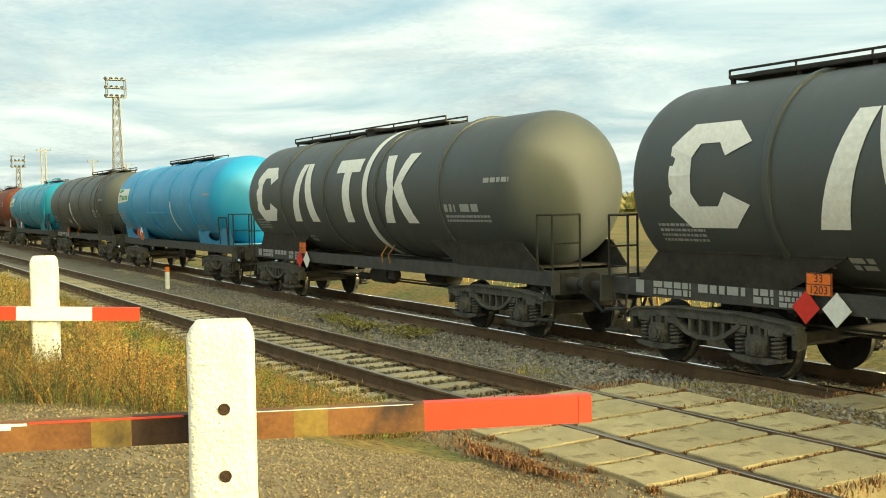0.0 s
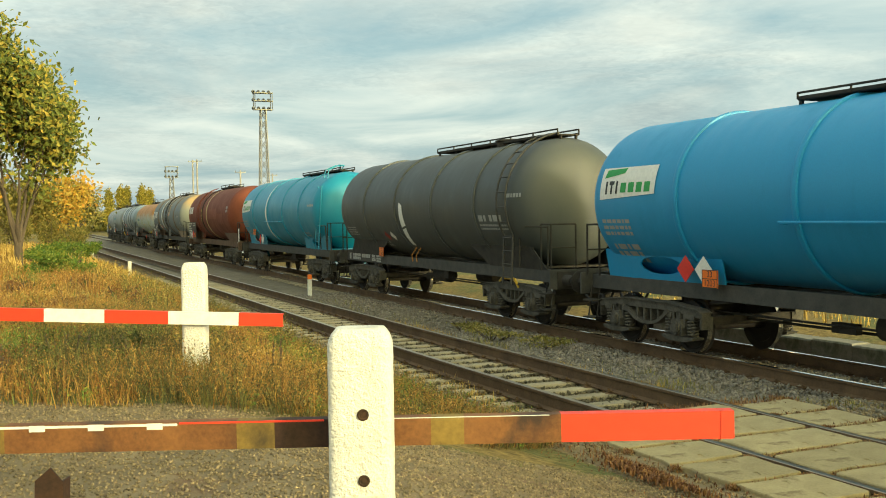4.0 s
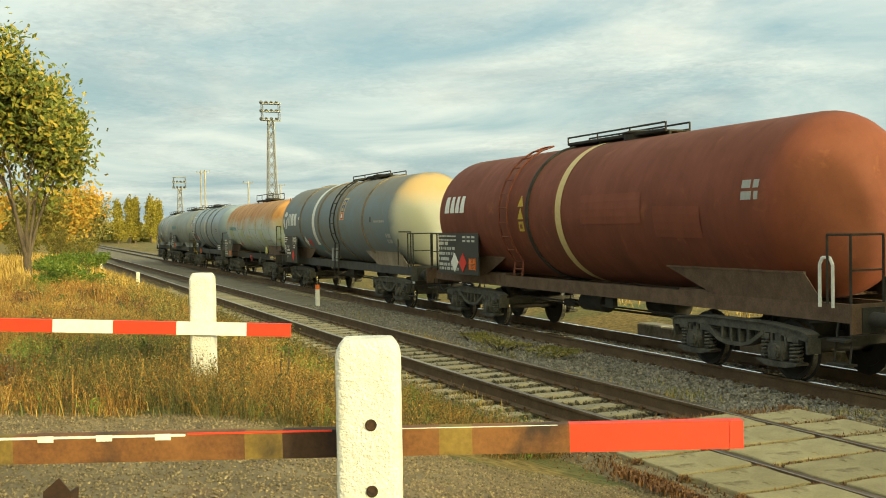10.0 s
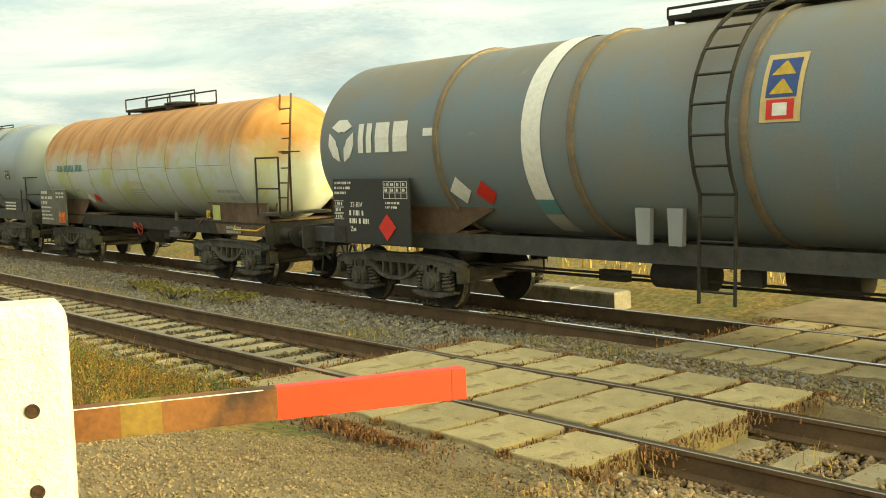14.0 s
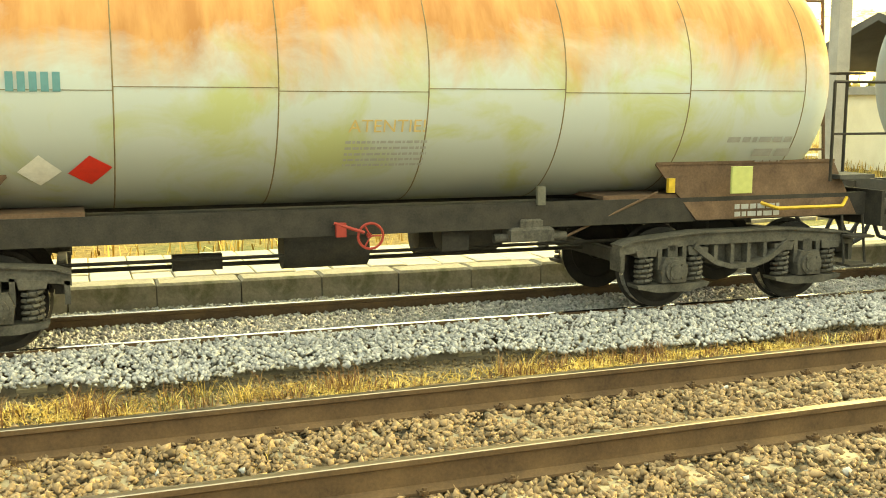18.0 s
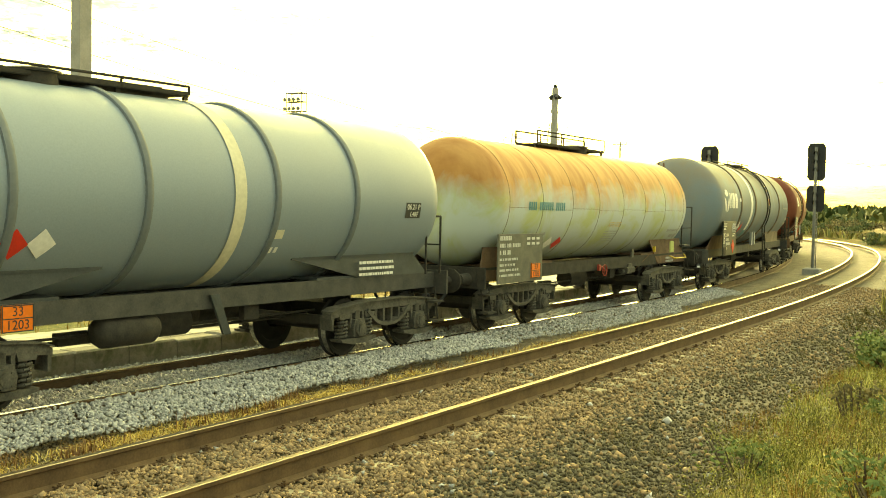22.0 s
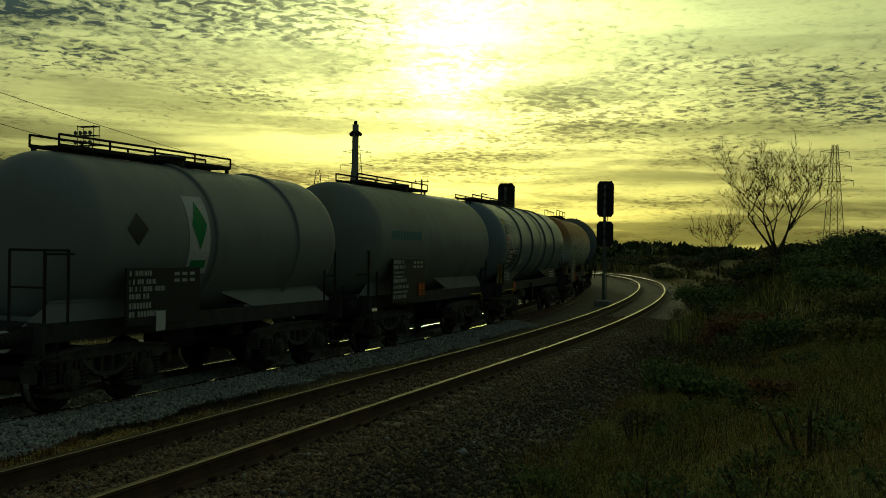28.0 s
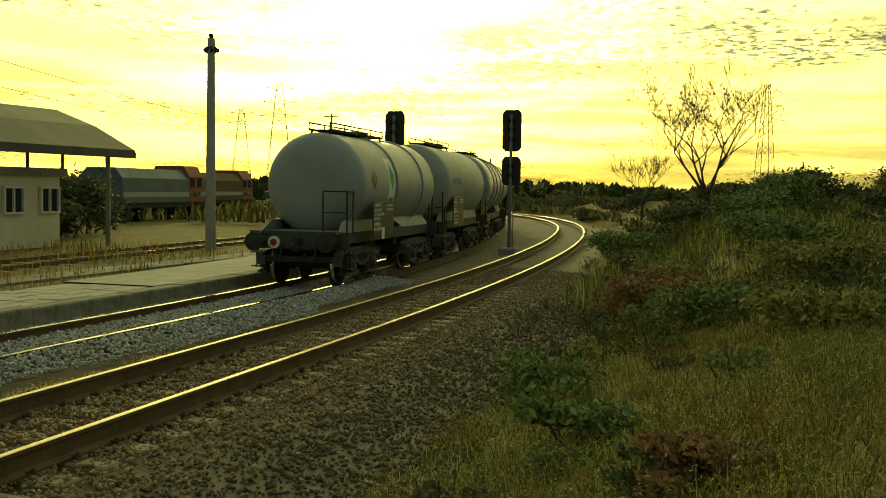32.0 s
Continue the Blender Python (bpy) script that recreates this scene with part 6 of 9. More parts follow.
def beam(rows, w, h, name, label, m):
    """A barrier beam in painted lengths. rows: start, end, material."""
    root = thing(name, None, None, label, "barrier", m)
    for a, b, mat in rows:
        k = Kit().box(((a + b) / 2, 0, 0), (b - a, 0.012, h)).box(((a + b) / 2, 0.03, h / 2 - 0.006), (b - a, 0.06, 0.012)).box(((a + b) / 2, 0.03, -h / 2 + 0.006), (b - a, 0.06, 0.012))
        part("beam_length", k, mat, root)
    return root


nb = beam([(-6.0, -2.3, M_BARRUST), (-2.3, -1.72, M_BARRUST), (-1.72, -1.50, M_BAROCHRE), (-1.50, -0.52, M_BARRUST), (-0.52, -0.36, M_BAROCHRE), (-0.36, 0.12, M_BARCHAR), (0.12, 0.30, M_BARRUST), (0.30, 0.44, M_BAROCHRE), (0.44, 0.85, M_BARRUST), (0.85, 1.52, M_BARRED), (1.522, 1.58, M_BARRED)], 0.06, 0.118, "barrier_beam", "rusted steel barrier beam with a bright red painted end", pose(-2.56, 0.64, 1.56, 0, -0.4, NEAR_YAW))
k = Kit()
for i in range(30):
    x = -2.6 + 0.062 * i
    k.box((x, -0.008, 0.054 - 0.5 * (0.008 + 0.012 * ((i * 7) % 4 == 0))), (0.066, 0.004, 0.010 + 0.016 * ((i * 7) % 4 == 0)))
k.box((0.45, -0.008, 0.0575), (0.70, 0.004, 0.003))
part("red_edge", Kit().box((-0.455, -0.008, 0.0555), (0.61, 0.004, 0.008)), M_BARRED, nb)
part("flaked_paint", k, M_BARWHITE, nb, "white paint flaked off in drips")
fb = beam([(-9.0, -6.0, M_BARWHITE), (-6.0, -4.05, M_BARRED), (-4.05, -3.4, M_BARWHITE), (-3.4, -2.77, M_BARRED), (-2.77, -2.12, M_BARWHITE), (-2.12, -1.5, M_BARRED), (-1.5, -0.885, M_BARWHITE), (-0.885, -0.235, M_BARRED), (-0.235, 0.48, M_BARWHITE), (0.48, 0.93, M_BARRED)], 0.10, 0.13, "barrier_beam", "red and white striped barrier beam across the verge", pose(-9.14, 1.10, 1.46, 0, 2.0, NEAR_YAW))
k = Kit().prism([(-0.06, 0.0), (0.06, 0.0), (0.07, 0.30), (0.02, 0.36), (-0.05, 0.30)], -0.004, 0.004).prism([(0.055, -0.0), (0.063, -0.0), (0.075, 0.30), (0.067, 0.30)], -0.004, 0.09)
thing("rusted_bracket", k, M_BARCHAR, "short rusted steel bracket standing beside the road", "bracket", pose(-3.31, -0.57, 1.02, 0, 0, NEAR_YAW))


def crossing():
    r = random.Random(4)
    root = thing("crossing_deck", None, None, "worn concrete slab deck over both tracks", "level crossing", kind="structure")
    alike = {}
    def slab(x, y, w, d, z, h):
        key = (round(w, 2), round(d, 2), r.randint(0, 2))
        if key not in alike:
            k = Kit()
            edge = []
            for cx_, cy_, a0 in ((1, 1, 0), (-1, 1, 90), (-1, -1, 180), (1, -1, 270)):
                q = r.uniform(0.02, 0.075)
                for j in range(4):
                    a = radians(a0 + 30 * j)
                    edge.append((cx_ * (w / 2 - q) + q * math.cos(a) + r.uniform(-0.022, 0.016), cy_ * (d / 2 - q) + q * math.sin(a) + r.uniform(-0.022, 0.016)))
                for f in (0.25, 0.5, 0.75):
                    nx, ny = ((cx_ * (1 - 2 * f), cy_) if a0 in (0, 180) else (cx_, cy_ * (1 - 2 * f)))
                    edge.append((nx * w / 2 * 0.985 + r.uniform(-0.020, 0.016), ny * d / 2 * 0.985 + r.uniform(-0.020, 0.016)))
            n_ = len(edge)
            vs = [(a, b, -0.28) for a, b in edge] + [(a, b, -0.012) for a, b in edge] + [(a * 0.988, b * 0.985, r.uniform(-0.003, 0.001)) for a, b in edge]
            k.add(vs, [(o + i, o + (i + 1) % n_, o + n_ + (i + 1) % n_, o + n_ + i) for o in (0, n_) for i in range(n_)] + [tuple(range(2 * n_, 3 * n_))])
            for sx in (-1, 1):
                k.pipe([(sx * w * 0.3 - 0.05, 0, -0.004), (sx * w * 0.3, 0.02, 0.006), (sx * w * 0.3 + 0.05, 0, -0.004)], 0.009, 5)
            alike[key] = k.mesh("slab", M_SLAB)
        part("slab", alike[key], None, root, at=pose(x, y, z + r.uniform(-0.008, 0.008), r.uniform(-0.5, 0.5), r.uniform(-0.5, 0.5), h + r.uniform(-0.8, 0.8)))
    for line, z, x0, x1, out0, out1 in ((LINE_B, RAIL_B, -8.8, -4.05, 1, 1), (LINE_A, 0.0, -6.9, -3.0, 1, 1)):
        n = 6 if line is LINE_B else 5
        step = (x1 - x0) / n
        for i in range(n):
            x, y, h = along(line, x0 + step * (i + 0.5))
            hd = math.degrees(h)
            slab(x - 0.0, y, step - 0.085, 1.31, z, hd)
            slab(x - 0.05, y - 1.27, step - 0.085, 0.87, z - 0.005, hd)
            slab(x + 0.05, y + 1.27, step - 0.085, 0.87, z - 0.005, hd)


crossing()


# ---- signals, masts and poles ----
def signal(x, y, z_top, z0, label, double):
    root = thing("railway_signal", None, None, label, "signal", pose(x, y, z0, 0, 0, 0), group="colour light signals")
    h = z_top - z0
    part("post", Kit().rod((0, 0, 0), (0, 0, h - 0.2), 0.07, 12), M_STEEL, root, smooth=50)
    def head(z, hh, w):
        prof = [(-w / 2, -hh / 2 + 0.15), (-w / 2 + 0.12, -hh / 2), (w / 2 - 0.12, -hh / 2), (w / 2, -hh / 2 + 0.15), (w / 2, hh / 2 - 0.15), (w / 2 - 0.12, hh / 2), (-w / 2 + 0.12, hh / 2), (-w / 2, hh / 2 - 0.15)]
        hd = part("signal_head", Kit().prism([(a, b + z) for a, b in prof], 0.09, 0.12, plane="yz"), M_DARK, root)
        part("lamp_case", Kit().box((0.25, 0, z), (0.22, w * 0.55, hh * 0.85)), M_DARK, hd)
        for i in range(3 if hh > 1.2 else 2):
            zz = z + (i - (1 if hh > 1.2 else 0.5)) * 0.36
            part("hood", Kit().turned([(0.12, 0.10), (-0.12, 0.10)], "x", 12, c=(0, 0, zz), a0=-0.6, a1=math.pi + 0.6), M_DARK, hd)
    head(h - 0.85, 1.65, 0.78)
    if double:
        head(h - 2.45, 1.15, 0.78)
    ladder(root, 0.35, 0.0, 0.1, h - 1.6, 0.35, 0.0, M_STEEL)
    part("base", Kit().block((0, 0, 0.1), (0.7, 0.7, 0.5), 0.05), M_CONC, root)
    return root


signal(48.4, 11.25, 5.56, -0.3, "tall colour-light signal with two dark heads beside the curve", True)
signal(44.8, 14.85, 5.27, -0.3, "colour-light signal with one pale-backed head behind the train", False)


def lattice_mast(x, y, h, w, label, lamps=12, name="floodlight_mast"):
    root = thing(name, None, None, label, "mast", pose(x, y, 0), group="yard floodlight masts")
    k = Kit()
    n = int(h / 1.1)
    for i in range(n):
        z0, z1 = h * i / n, h * (i + 1) / n
        a, b = w * (1 - 0.55 * i / n) / 2, w * (1 - 0.55 * (i + 1) / n) / 2
        for p, q in ((-1, -1), (1, -1), (1, 1), (-1, 1)):
            k.rod((p * a, q * a, z0), (p * b, q * b, z1), 0.06, 4, caps=False)
        for p, q, p2, q2 in ((-1, -1, 1, -1), (1, -1, 1, 1), (1, 1, -1, 1), (-1, 1, -1, -1)):
            k.rod((p * a, q * a, z0), (p2 * b, q2 * b, z1), 0.035, 4, caps=False)
            k.rod((p2 * a, q2 * a, z0), (p * b, q * b, z1), 0.035, 4, caps=False)
    part("lattice", k, M_STEEL, root)
    for z in (h, h + 1.0, h + 1.9):
        part("gantry_deck", Kit().box((0, 0, z), (0.9, 2.2, 0.08)), M_STEEL, root)
    for p in (-0.4, 0.4):
        for q in (-1.0, 1.0):
            part("gantry_post", Kit().rod((p, q, h), (p, q, h + 2.0), 0.05, 4), M_STEEL, root)
    for i in range(lamps):
        z = h + (i // 4) * 0.95 + 0.25
        yy = -0.9 + 0.6 * (i % 4)
        part("floodlight", Kit().turned([(-0.55, 0.06), (-0.6, 0.12), (-0.85, 0.22), (-0.86, 0.0)], "x", 10, c=(0, yy, z)), M_STEEL, root)
    return root


lattice_mast(-117, 28.6, 14.9, 1.3, "tall steel lattice floodlight mast in the yard")
lattice_mast(-182, 28.5, 9.6, 1.2, "distant lattice floodlight mast", 8)
lattice_mast(84.7, 72.5, 12.0, 1.3, "steel lattice floodlight mast behind the shed", 8)


def pole(x, y, z0, h, label, arms=1, r=0.14):
    root = thing("utility_pole", None, None, label, "pole", pose(x, y, z0), group="poles along the yard")
    part("shaft", Kit().rod((0, 0, -0.3), (0, 0, h), r, 10, r2=r * 0.65), M_CONC, root, smooth=60)
    for i in range(arms):
        k = Kit().box((0, 0, h - 0.25 - 0.5 * i), (0.1, 1.5, 0.09))
        for q in (-0.65, 0, 0.65):
            k.rod((0, q, h - 0.25 - 0.5 * i), (0, q, h - 0.02 - 0.5 * i), 0.04, 6)
        part("crossarm", k, M_STEEL, root)
    return root


yard_pole = pole(40.6, 20.15, -0.1, 7.6, "tall concrete lighting column with a dark lamp cluster", 0, 0.20)
k = Kit()
for a in range(5):
    t = a * 1.257
    k.rod((0, 0, 7.35), (0.26 * math.cos(t), 0.26 * math.sin(t), 7.15), 0.07, 8).rod((0, 0, 7.3), (0, 0, 7.75), 0.08, 8)
part("lamp_cluster", k, M_DARK, yard_pole)
pole(95.0, 40.5, 0, 9.0, "distant pole with a short crossarm", 1)
pole(120.0, 36.0, 0, 6.0, "thin distant wooden line pole", 1, 0.12)
for x, y, h in ((-150, 27, 11), (-170, 30, 12), (-140, 31, 9), (-150, 38, 9)):
    pole(x, y, 0, h, "distant line pole above the wagons", 1, 0.16)


def pylon(x, y, h, w, label):
    root = thing("power_pylon", None, None, label, "pylon", pose(x, y, 0, 0, 0, 25), group="power pylons on the horizon")
    k = Kit()
    n = 10
    for i in range(n):
        z0, z1 = h * i / n, h * (i + 1) / n
        a, b = w * (1 - 0.9 * i / n) / 2 + 0.3, w * (1 - 0.9 * (i + 1) / n) / 2 + 0.3
        for p, q in ((-1, -1), (1, -1), (1, 1), (-1, 1)):
            k.rod((p * a, q * a, z0), (p * b, q * b, z1), 0.075, 4, caps=False)
        for p, q, p2, q2 in ((-1, -1, 1, -1), (1, -1, 1, 1), (1, 1, -1, 1), (-1, 1, -1, -1)):
            k.rod((p * a, q * a, z0), (p2 * b, q2 * b, z1), 0.04, 4, caps=False)
            k.rod((p2 * a, q2 * a, z0), (p * b, q * b, z1), 0.04, 4, caps=False)
    part("tower", k, M_STEEL, root)
    for z, arm in ((h * 0.70, 4.5), (h * 0.82, 4.0), (h * 0.94, 3.4)):
        k = Kit()
        for s in (-1, 1):
            k.rod((0, 0, z + 0.6), (0, s * arm, z), 0.06, 4).rod((0, 0, z - 0.3), (0, s * arm, z), 0.06, 4).rod((0, s * arm, z), (0, s * arm, z - 1.3), 0.05, 4)
        part("crossarm", k, M_STEEL, root)
    return root


pylon(258, 7.1, 27.5, 3.6, "steel power pylon on the horizon")
pylon(230, 116, 27, 6, "steel power pylon beyond the yard")
pylon(290, 160, 26, 6, "steel power pylon far beyond the yard")


# ---- trees ----
def leaf_mat(name, a, b, c):
    m, t, bs = material(name, 0.7, 0.0, 0.3)
    g = t.nodes.new("ShaderNodeNewGeometry").outputs["Random Per Island"]
    t.links.new(ramp(t, g, [(0.0, a), (0.55, b), (1.0, c)]), bs.inputs["Base Color"])
    bs.inputs["Subsurface Weight"].default_value = 0.0
    return m


M_LEAF_GREEN = leaf_mat("turning_green_leaves", (0.05, 0.075, 0.016), (0.145, 0.16, 0.03), (0.34, 0.25, 0.045))
M_LEAF_GOLD = leaf_mat("golden_autumn_leaves", (0.24, 0.17, 0.03), (0.42, 0.28, 0.05), (0.50, 0.24, 0.04))
M_LEAF_FRESH = leaf_mat("fresh_green_leaves", (0.06, 0.12, 0.02), (0.14, 0.22, 0.04), (0.28, 0.30, 0.06))
M_LEAF_GOLDGREEN = leaf_mat("yellowing_bush_leaves", (0.10, 0.10, 0.025), (0.22, 0.20, 0.05), (0.34, 0.26, 0.08))
M_LEAF_POPLAR = leaf_mat("yellow_green_poplar_leaves", (0.14, 0.14, 0.03), (0.30, 0.26, 0.05), (0.44, 0.34, 0.07))
M_LEAF_DARK = leaf_mat("dark_shrub_leaves", (0.03, 0.05, 0.014), (0.07, 0.09, 0.025), (0.15, 0.14, 0.04))


def limbs(k, p, d, length, r, depth, rng, tips, spread=0.6, up=0.15):
    d = d.normalized()
    q, steps = p.copy(), 3
    for i in range(steps):
        nd_ = (d + Vector((rng.uniform(-0.16, 0.16), rng.uniform(-0.16, 0.16), rng.uniform(-0.05, 0.14)))).normalized()
        e = q + nd_ * length / steps
        k.rod(q, e, r * (1 - 0.22 * i), 7 if r > 0.05 else 5 if r > 0.02 else 3, r2=r * (1 - 0.22 * (i + 1)), caps=False)
        q, d = e, nd_
        if depth > 0 and i > 0:
            for _ in range(2 if depth > 1 else 2):
                side = Vector((rng.uniform(-1, 1), rng.uniform(-1, 1), rng.uniform(-0.15, 0.7))).normalized()
                limbs(k, q, d * (1 - spread) + side * spread + Vector((0, 0, up)), length * rng.uniform(0.55, 0.75), max(r * 0.45, 0.010), depth - 1, rng, tips, spread, up)
    tips.append(q)


def tree(name, m, h, r, depth, leaf, per_tip, size, seed, label, cat="tree", trunk_part=0.35, spread=0.6, clump=0.5, lean=(0, 0)):
    rng = random.Random(seed)
    root = thing(name, None, None, label, cat, m)
    k, tips = Kit(), []
    base = Vector((0, 0, -0.2))
    top = Vector((lean[0] * h, lean[1] * h, h * trunk_part))
    k.rod(base, top, r, 10, r2=r * 0.75)
    for i in range(5):
        a = i * 1.26 + rng.uniform(-0.4, 0.4)
        limbs(k, top - Vector((0, 0, rng.uniform(0, h * 0.08))), Vector((math.cos(a) * spread * 1.2, math.sin(a) * spread * 1.2, 1.0)), h * (1 - trunk_part) * rng.uniform(0.42, 0.6), r * 0.5, depth, rng, tips, spread)
    part("trunk", k, M_BARK, root, smooth=60)
    if leaf:
        k = Kit()
        for p in tips:
            for _ in range(per_tip):
                c = p + Vector((rng.gauss(0, clump), rng.gauss(0, clump), rng.gauss(0, clump * 0.8)))
                u = Vector((rng.uniform(-1, 1), rng.uniform(-1, 1), rng.uniform(-1, 1))).normalized()
                w = u.orthogonal().normalized()
                s = size * rng.uniform(0.6, 1.3)
                k.add([c - u * s, c + w * s * 0.55, c + u * s, c - w * s * 0.55], [(0, 1, 2, 3)])
        part("crown", k, leaf, root)
    return root


tree("fruit_tree", pose(-35.9, 0.15, 0.5, 0, 0, 90), 7.0, 0.16, 3, M_LEAF_GREEN, 56, 0.115, 2, "small leafy tree turning from green to gold", spread=0.36, clump=0.36, trunk_part=0.20)
tree("orchard_tree", pose(-58, -2.6, 0.4), 4.4, 0.22, 2, M_LEAF_GOLD, 40, 0.18, 5, "autumn tree with orange-gold leaves", clump=0.6)
for x, y, h, m, seed in ((-74, 1.0, 4.6, M_LEAF_GOLDGREEN, 51), (-86, 3.6, 5.2, M_LEAF_GOLD, 52), (-66, -3.4, 5.0, M_LEAF_GOLDGREEN, 53), (-100, 6.4, 5.4, M_LEAF_GOLDGREEN, 54)):
    tree("orchard_tree", pose(x, y, 0.3, 0, 0, 70 * seed), h, 0.18, 2, m, 60, 0.15, seed, "small autumn tree beside the distant track", trunk_part=0.2, clump=0.6)
def poplar(x, y, h, w, seed):
    """A slim spire: one trunk, short upright limbs and leaves close about them."""
    rng = random.Random(seed)
    root = thing("poplar_tree", None, None, "slender yellow-green poplar in the distance", "tree", pose(x, y, 0))
    k, tips = Kit(), []
    k.rod((0, 0, -0.2), (0, 0, h * 0.95), 0.22, 7, r2=0.03)
    for i in range(70):
        f = rng.uniform(0.10, 0.92)
        a, q = rng.uniform(0, 6.28), w * (math.sin(math.pi * min(1, f * 0.9 + 0.12)) ** 0.7) * rng.uniform(0.5, 1.1)
        e = Vector((q * math.cos(a), q * math.sin(a), h * f + rng.uniform(0.5, 1.3)))
        k.rod((0, 0, h * f), e, 0.04, 4, r2=0.01)
        tips.append(e)
    part("trunk", k, M_BARK, root, smooth=60)
    k = Kit()
    for p in tips:
        for _ in range(34):
            c = p + Vector((rng.gauss(0, 0.22), rng.gauss(0, 0.22), rng.gauss(-0.2, 0.45)))
            u = Vector((rng.uniform(-1, 1), rng.uniform(-1, 1), rng.uniform(-1, 1))).normalized()
            v = u.orthogonal().normalized()
            k.add([c - u * 0.2, c + v * 0.13, c + u * 0.2, c - v * 0.13], [(0, 1, 2, 3)])
    part("crown", k, M_LEAF_POPLAR, root)


for i, (x, y, h, w) in enumerate(((-206, 20.6, 7.6, 0.8), (-207, 22.9, 8.8, 1.0), (-208, 24.0, 8.0, 0.9), (-205, 26.6, 8.4, 1.1), (-206, 28.0, 7.6, 1.0))):
    poplar(x, y, h, w, 20 + i)
tree("bare_tree", pose(52.0, 3.9, 1.8, 0, 0, 40), 4.9, 0.15, 4, None, 0, 0, 17, "leafless tree with fine branching twigs on the bank", spread=0.60, trunk_part=0.14)
tree("bare_sapling", pose(60.0, 7.6, 1.2), 3.4, 0.06, 3, None, 0, 0, 14, "small leafless sapling on the bank", spread=0.55, trunk_part=0.2)


def shrub(x, y, z, rx, ry, h, seed, leaf, n, size, label):
    rng = random.Random(seed)
    root = thing("shrub", None, None, label, "shrub", pose(x, y, z))
    k = Kit()
    for _ in range(9):
        a = rng.uniform(0, 6.28)
        k.rod((0.1 * math.cos(a), 0.1 * math.sin(a), -0.1), (rx * 0.6 * math.cos(a), ry * 0.6 * math.sin(a), h * rng.uniform(0.6, 0.95)), 0.025, 4, r2=0.008)
    part("stem", k, M_BARK, root)
    k = Kit()
    lumps = [(rng.uniform(-0.6, 0.6) * rx, rng.uniform(-0.6, 0.6) * ry, rng.uniform(0.25, 0.85) * h, rng.uniform(0.25, 0.5)) for _ in range(14)]
    for _ in range(n):
        lx, ly, lz, lr = rng.choice(lumps)
        c = Vector((lx + rng.gauss(0, lr * 0.6) * rx * 0.6, ly + rng.gauss(0, lr * 0.6) * ry * 0.6, max(0.03, lz + rng.gauss(0, lr * 0.4) * h * 0.6)))
        u = Vector((rng.uniform(-1, 1), rng.uniform(-1, 1), rng.uniform(-0.6, 1))).normalized()
        w = u.orthogonal().normalized()
        s = size * rng.uniform(0.6, 1.3)
        k.add([c - u * s, c + w * s * 0.5, c + u * s, c - w * s * 0.5], [(0, 1, 2, 3)])
    part("foliage", k, leaf, root)
    return root


# ---- buildings across the line ----
def opening(parent, x, z, w, h, y, name="window", glass=None, frame=None, bars=1):
    """A framed opening set into a wall that faces -y."""
    f = Kit()
    t = 0.07
    for s in (-1, 1):
        f.box((x + s * (w / 2 - t / 2), y - 0.02, z), (t, 0.12, h))
        f.box((x, y - 0.02, z + s * (h / 2 - t / 2)), (w - 2 * t, 0.12, t))
    for i in range(bars):
        f.box((x - w / 2 + w * (i + 1) / (bars + 1), y - 0.02, z), (0.05, 0.10, h - 2 * t))
    o = part(name, f, frame or M_WALLPALE, parent)
    part("pane", Kit().box((x, y + 0.03, z), (w - 0.1, 0.02, h - 0.1)), glass or M_GLASS, o)
    return o


def house(x, y, w, d, h, roof_h, wall_mat, roof_mat, label, windows, doors=(), rz=0.0, flat=False, z=0.0):
    root = thing("house", None, None, label, "building", pose(x, y, z, 0, 0, rz))
    part("wall", Kit().box((0, 0, h / 2), (w, d, h)), wall_mat, root)
    if flat:
        part("roof", Kit().block((0, 0, h + 0.12), (w + 0.7, d + 0.7, 0.28), 0.04), M_CONC, root)
    else:
        k = Kit()
        o = 0.45
        k.add([(-w / 2 - o, -d / 2 - o, h), (w / 2 + o, -d / 2 - o, h), (w / 2 + o, d / 2 + o, h), (-w / 2 - o, d / 2 + o, h), (-w / 2 + d / 2, 0, h + roof_h), (w / 2 - d / 2, 0, h + roof_h)], [(0, 1, 5, 4), (2, 3, 4, 5), (1, 2, 5), (3, 0, 4), (3, 2, 1, 0)])
        rf = part("roof", k, roof_mat, root)
        part("chimney", Kit().box((w * 0.18, 0, h + roof_h), (0.6, 0.6, 1.5)), M_TILE, rf)
    for wx, wz, ww, wh in windows:
        opening(root, wx, wz, ww, wh, -d / 2)
    for dx, ww, wh, mat in doors:
        opening(root, dx, wh / 2, ww, wh, -d / 2, "door", mat, M_WALL, 0)
    return root


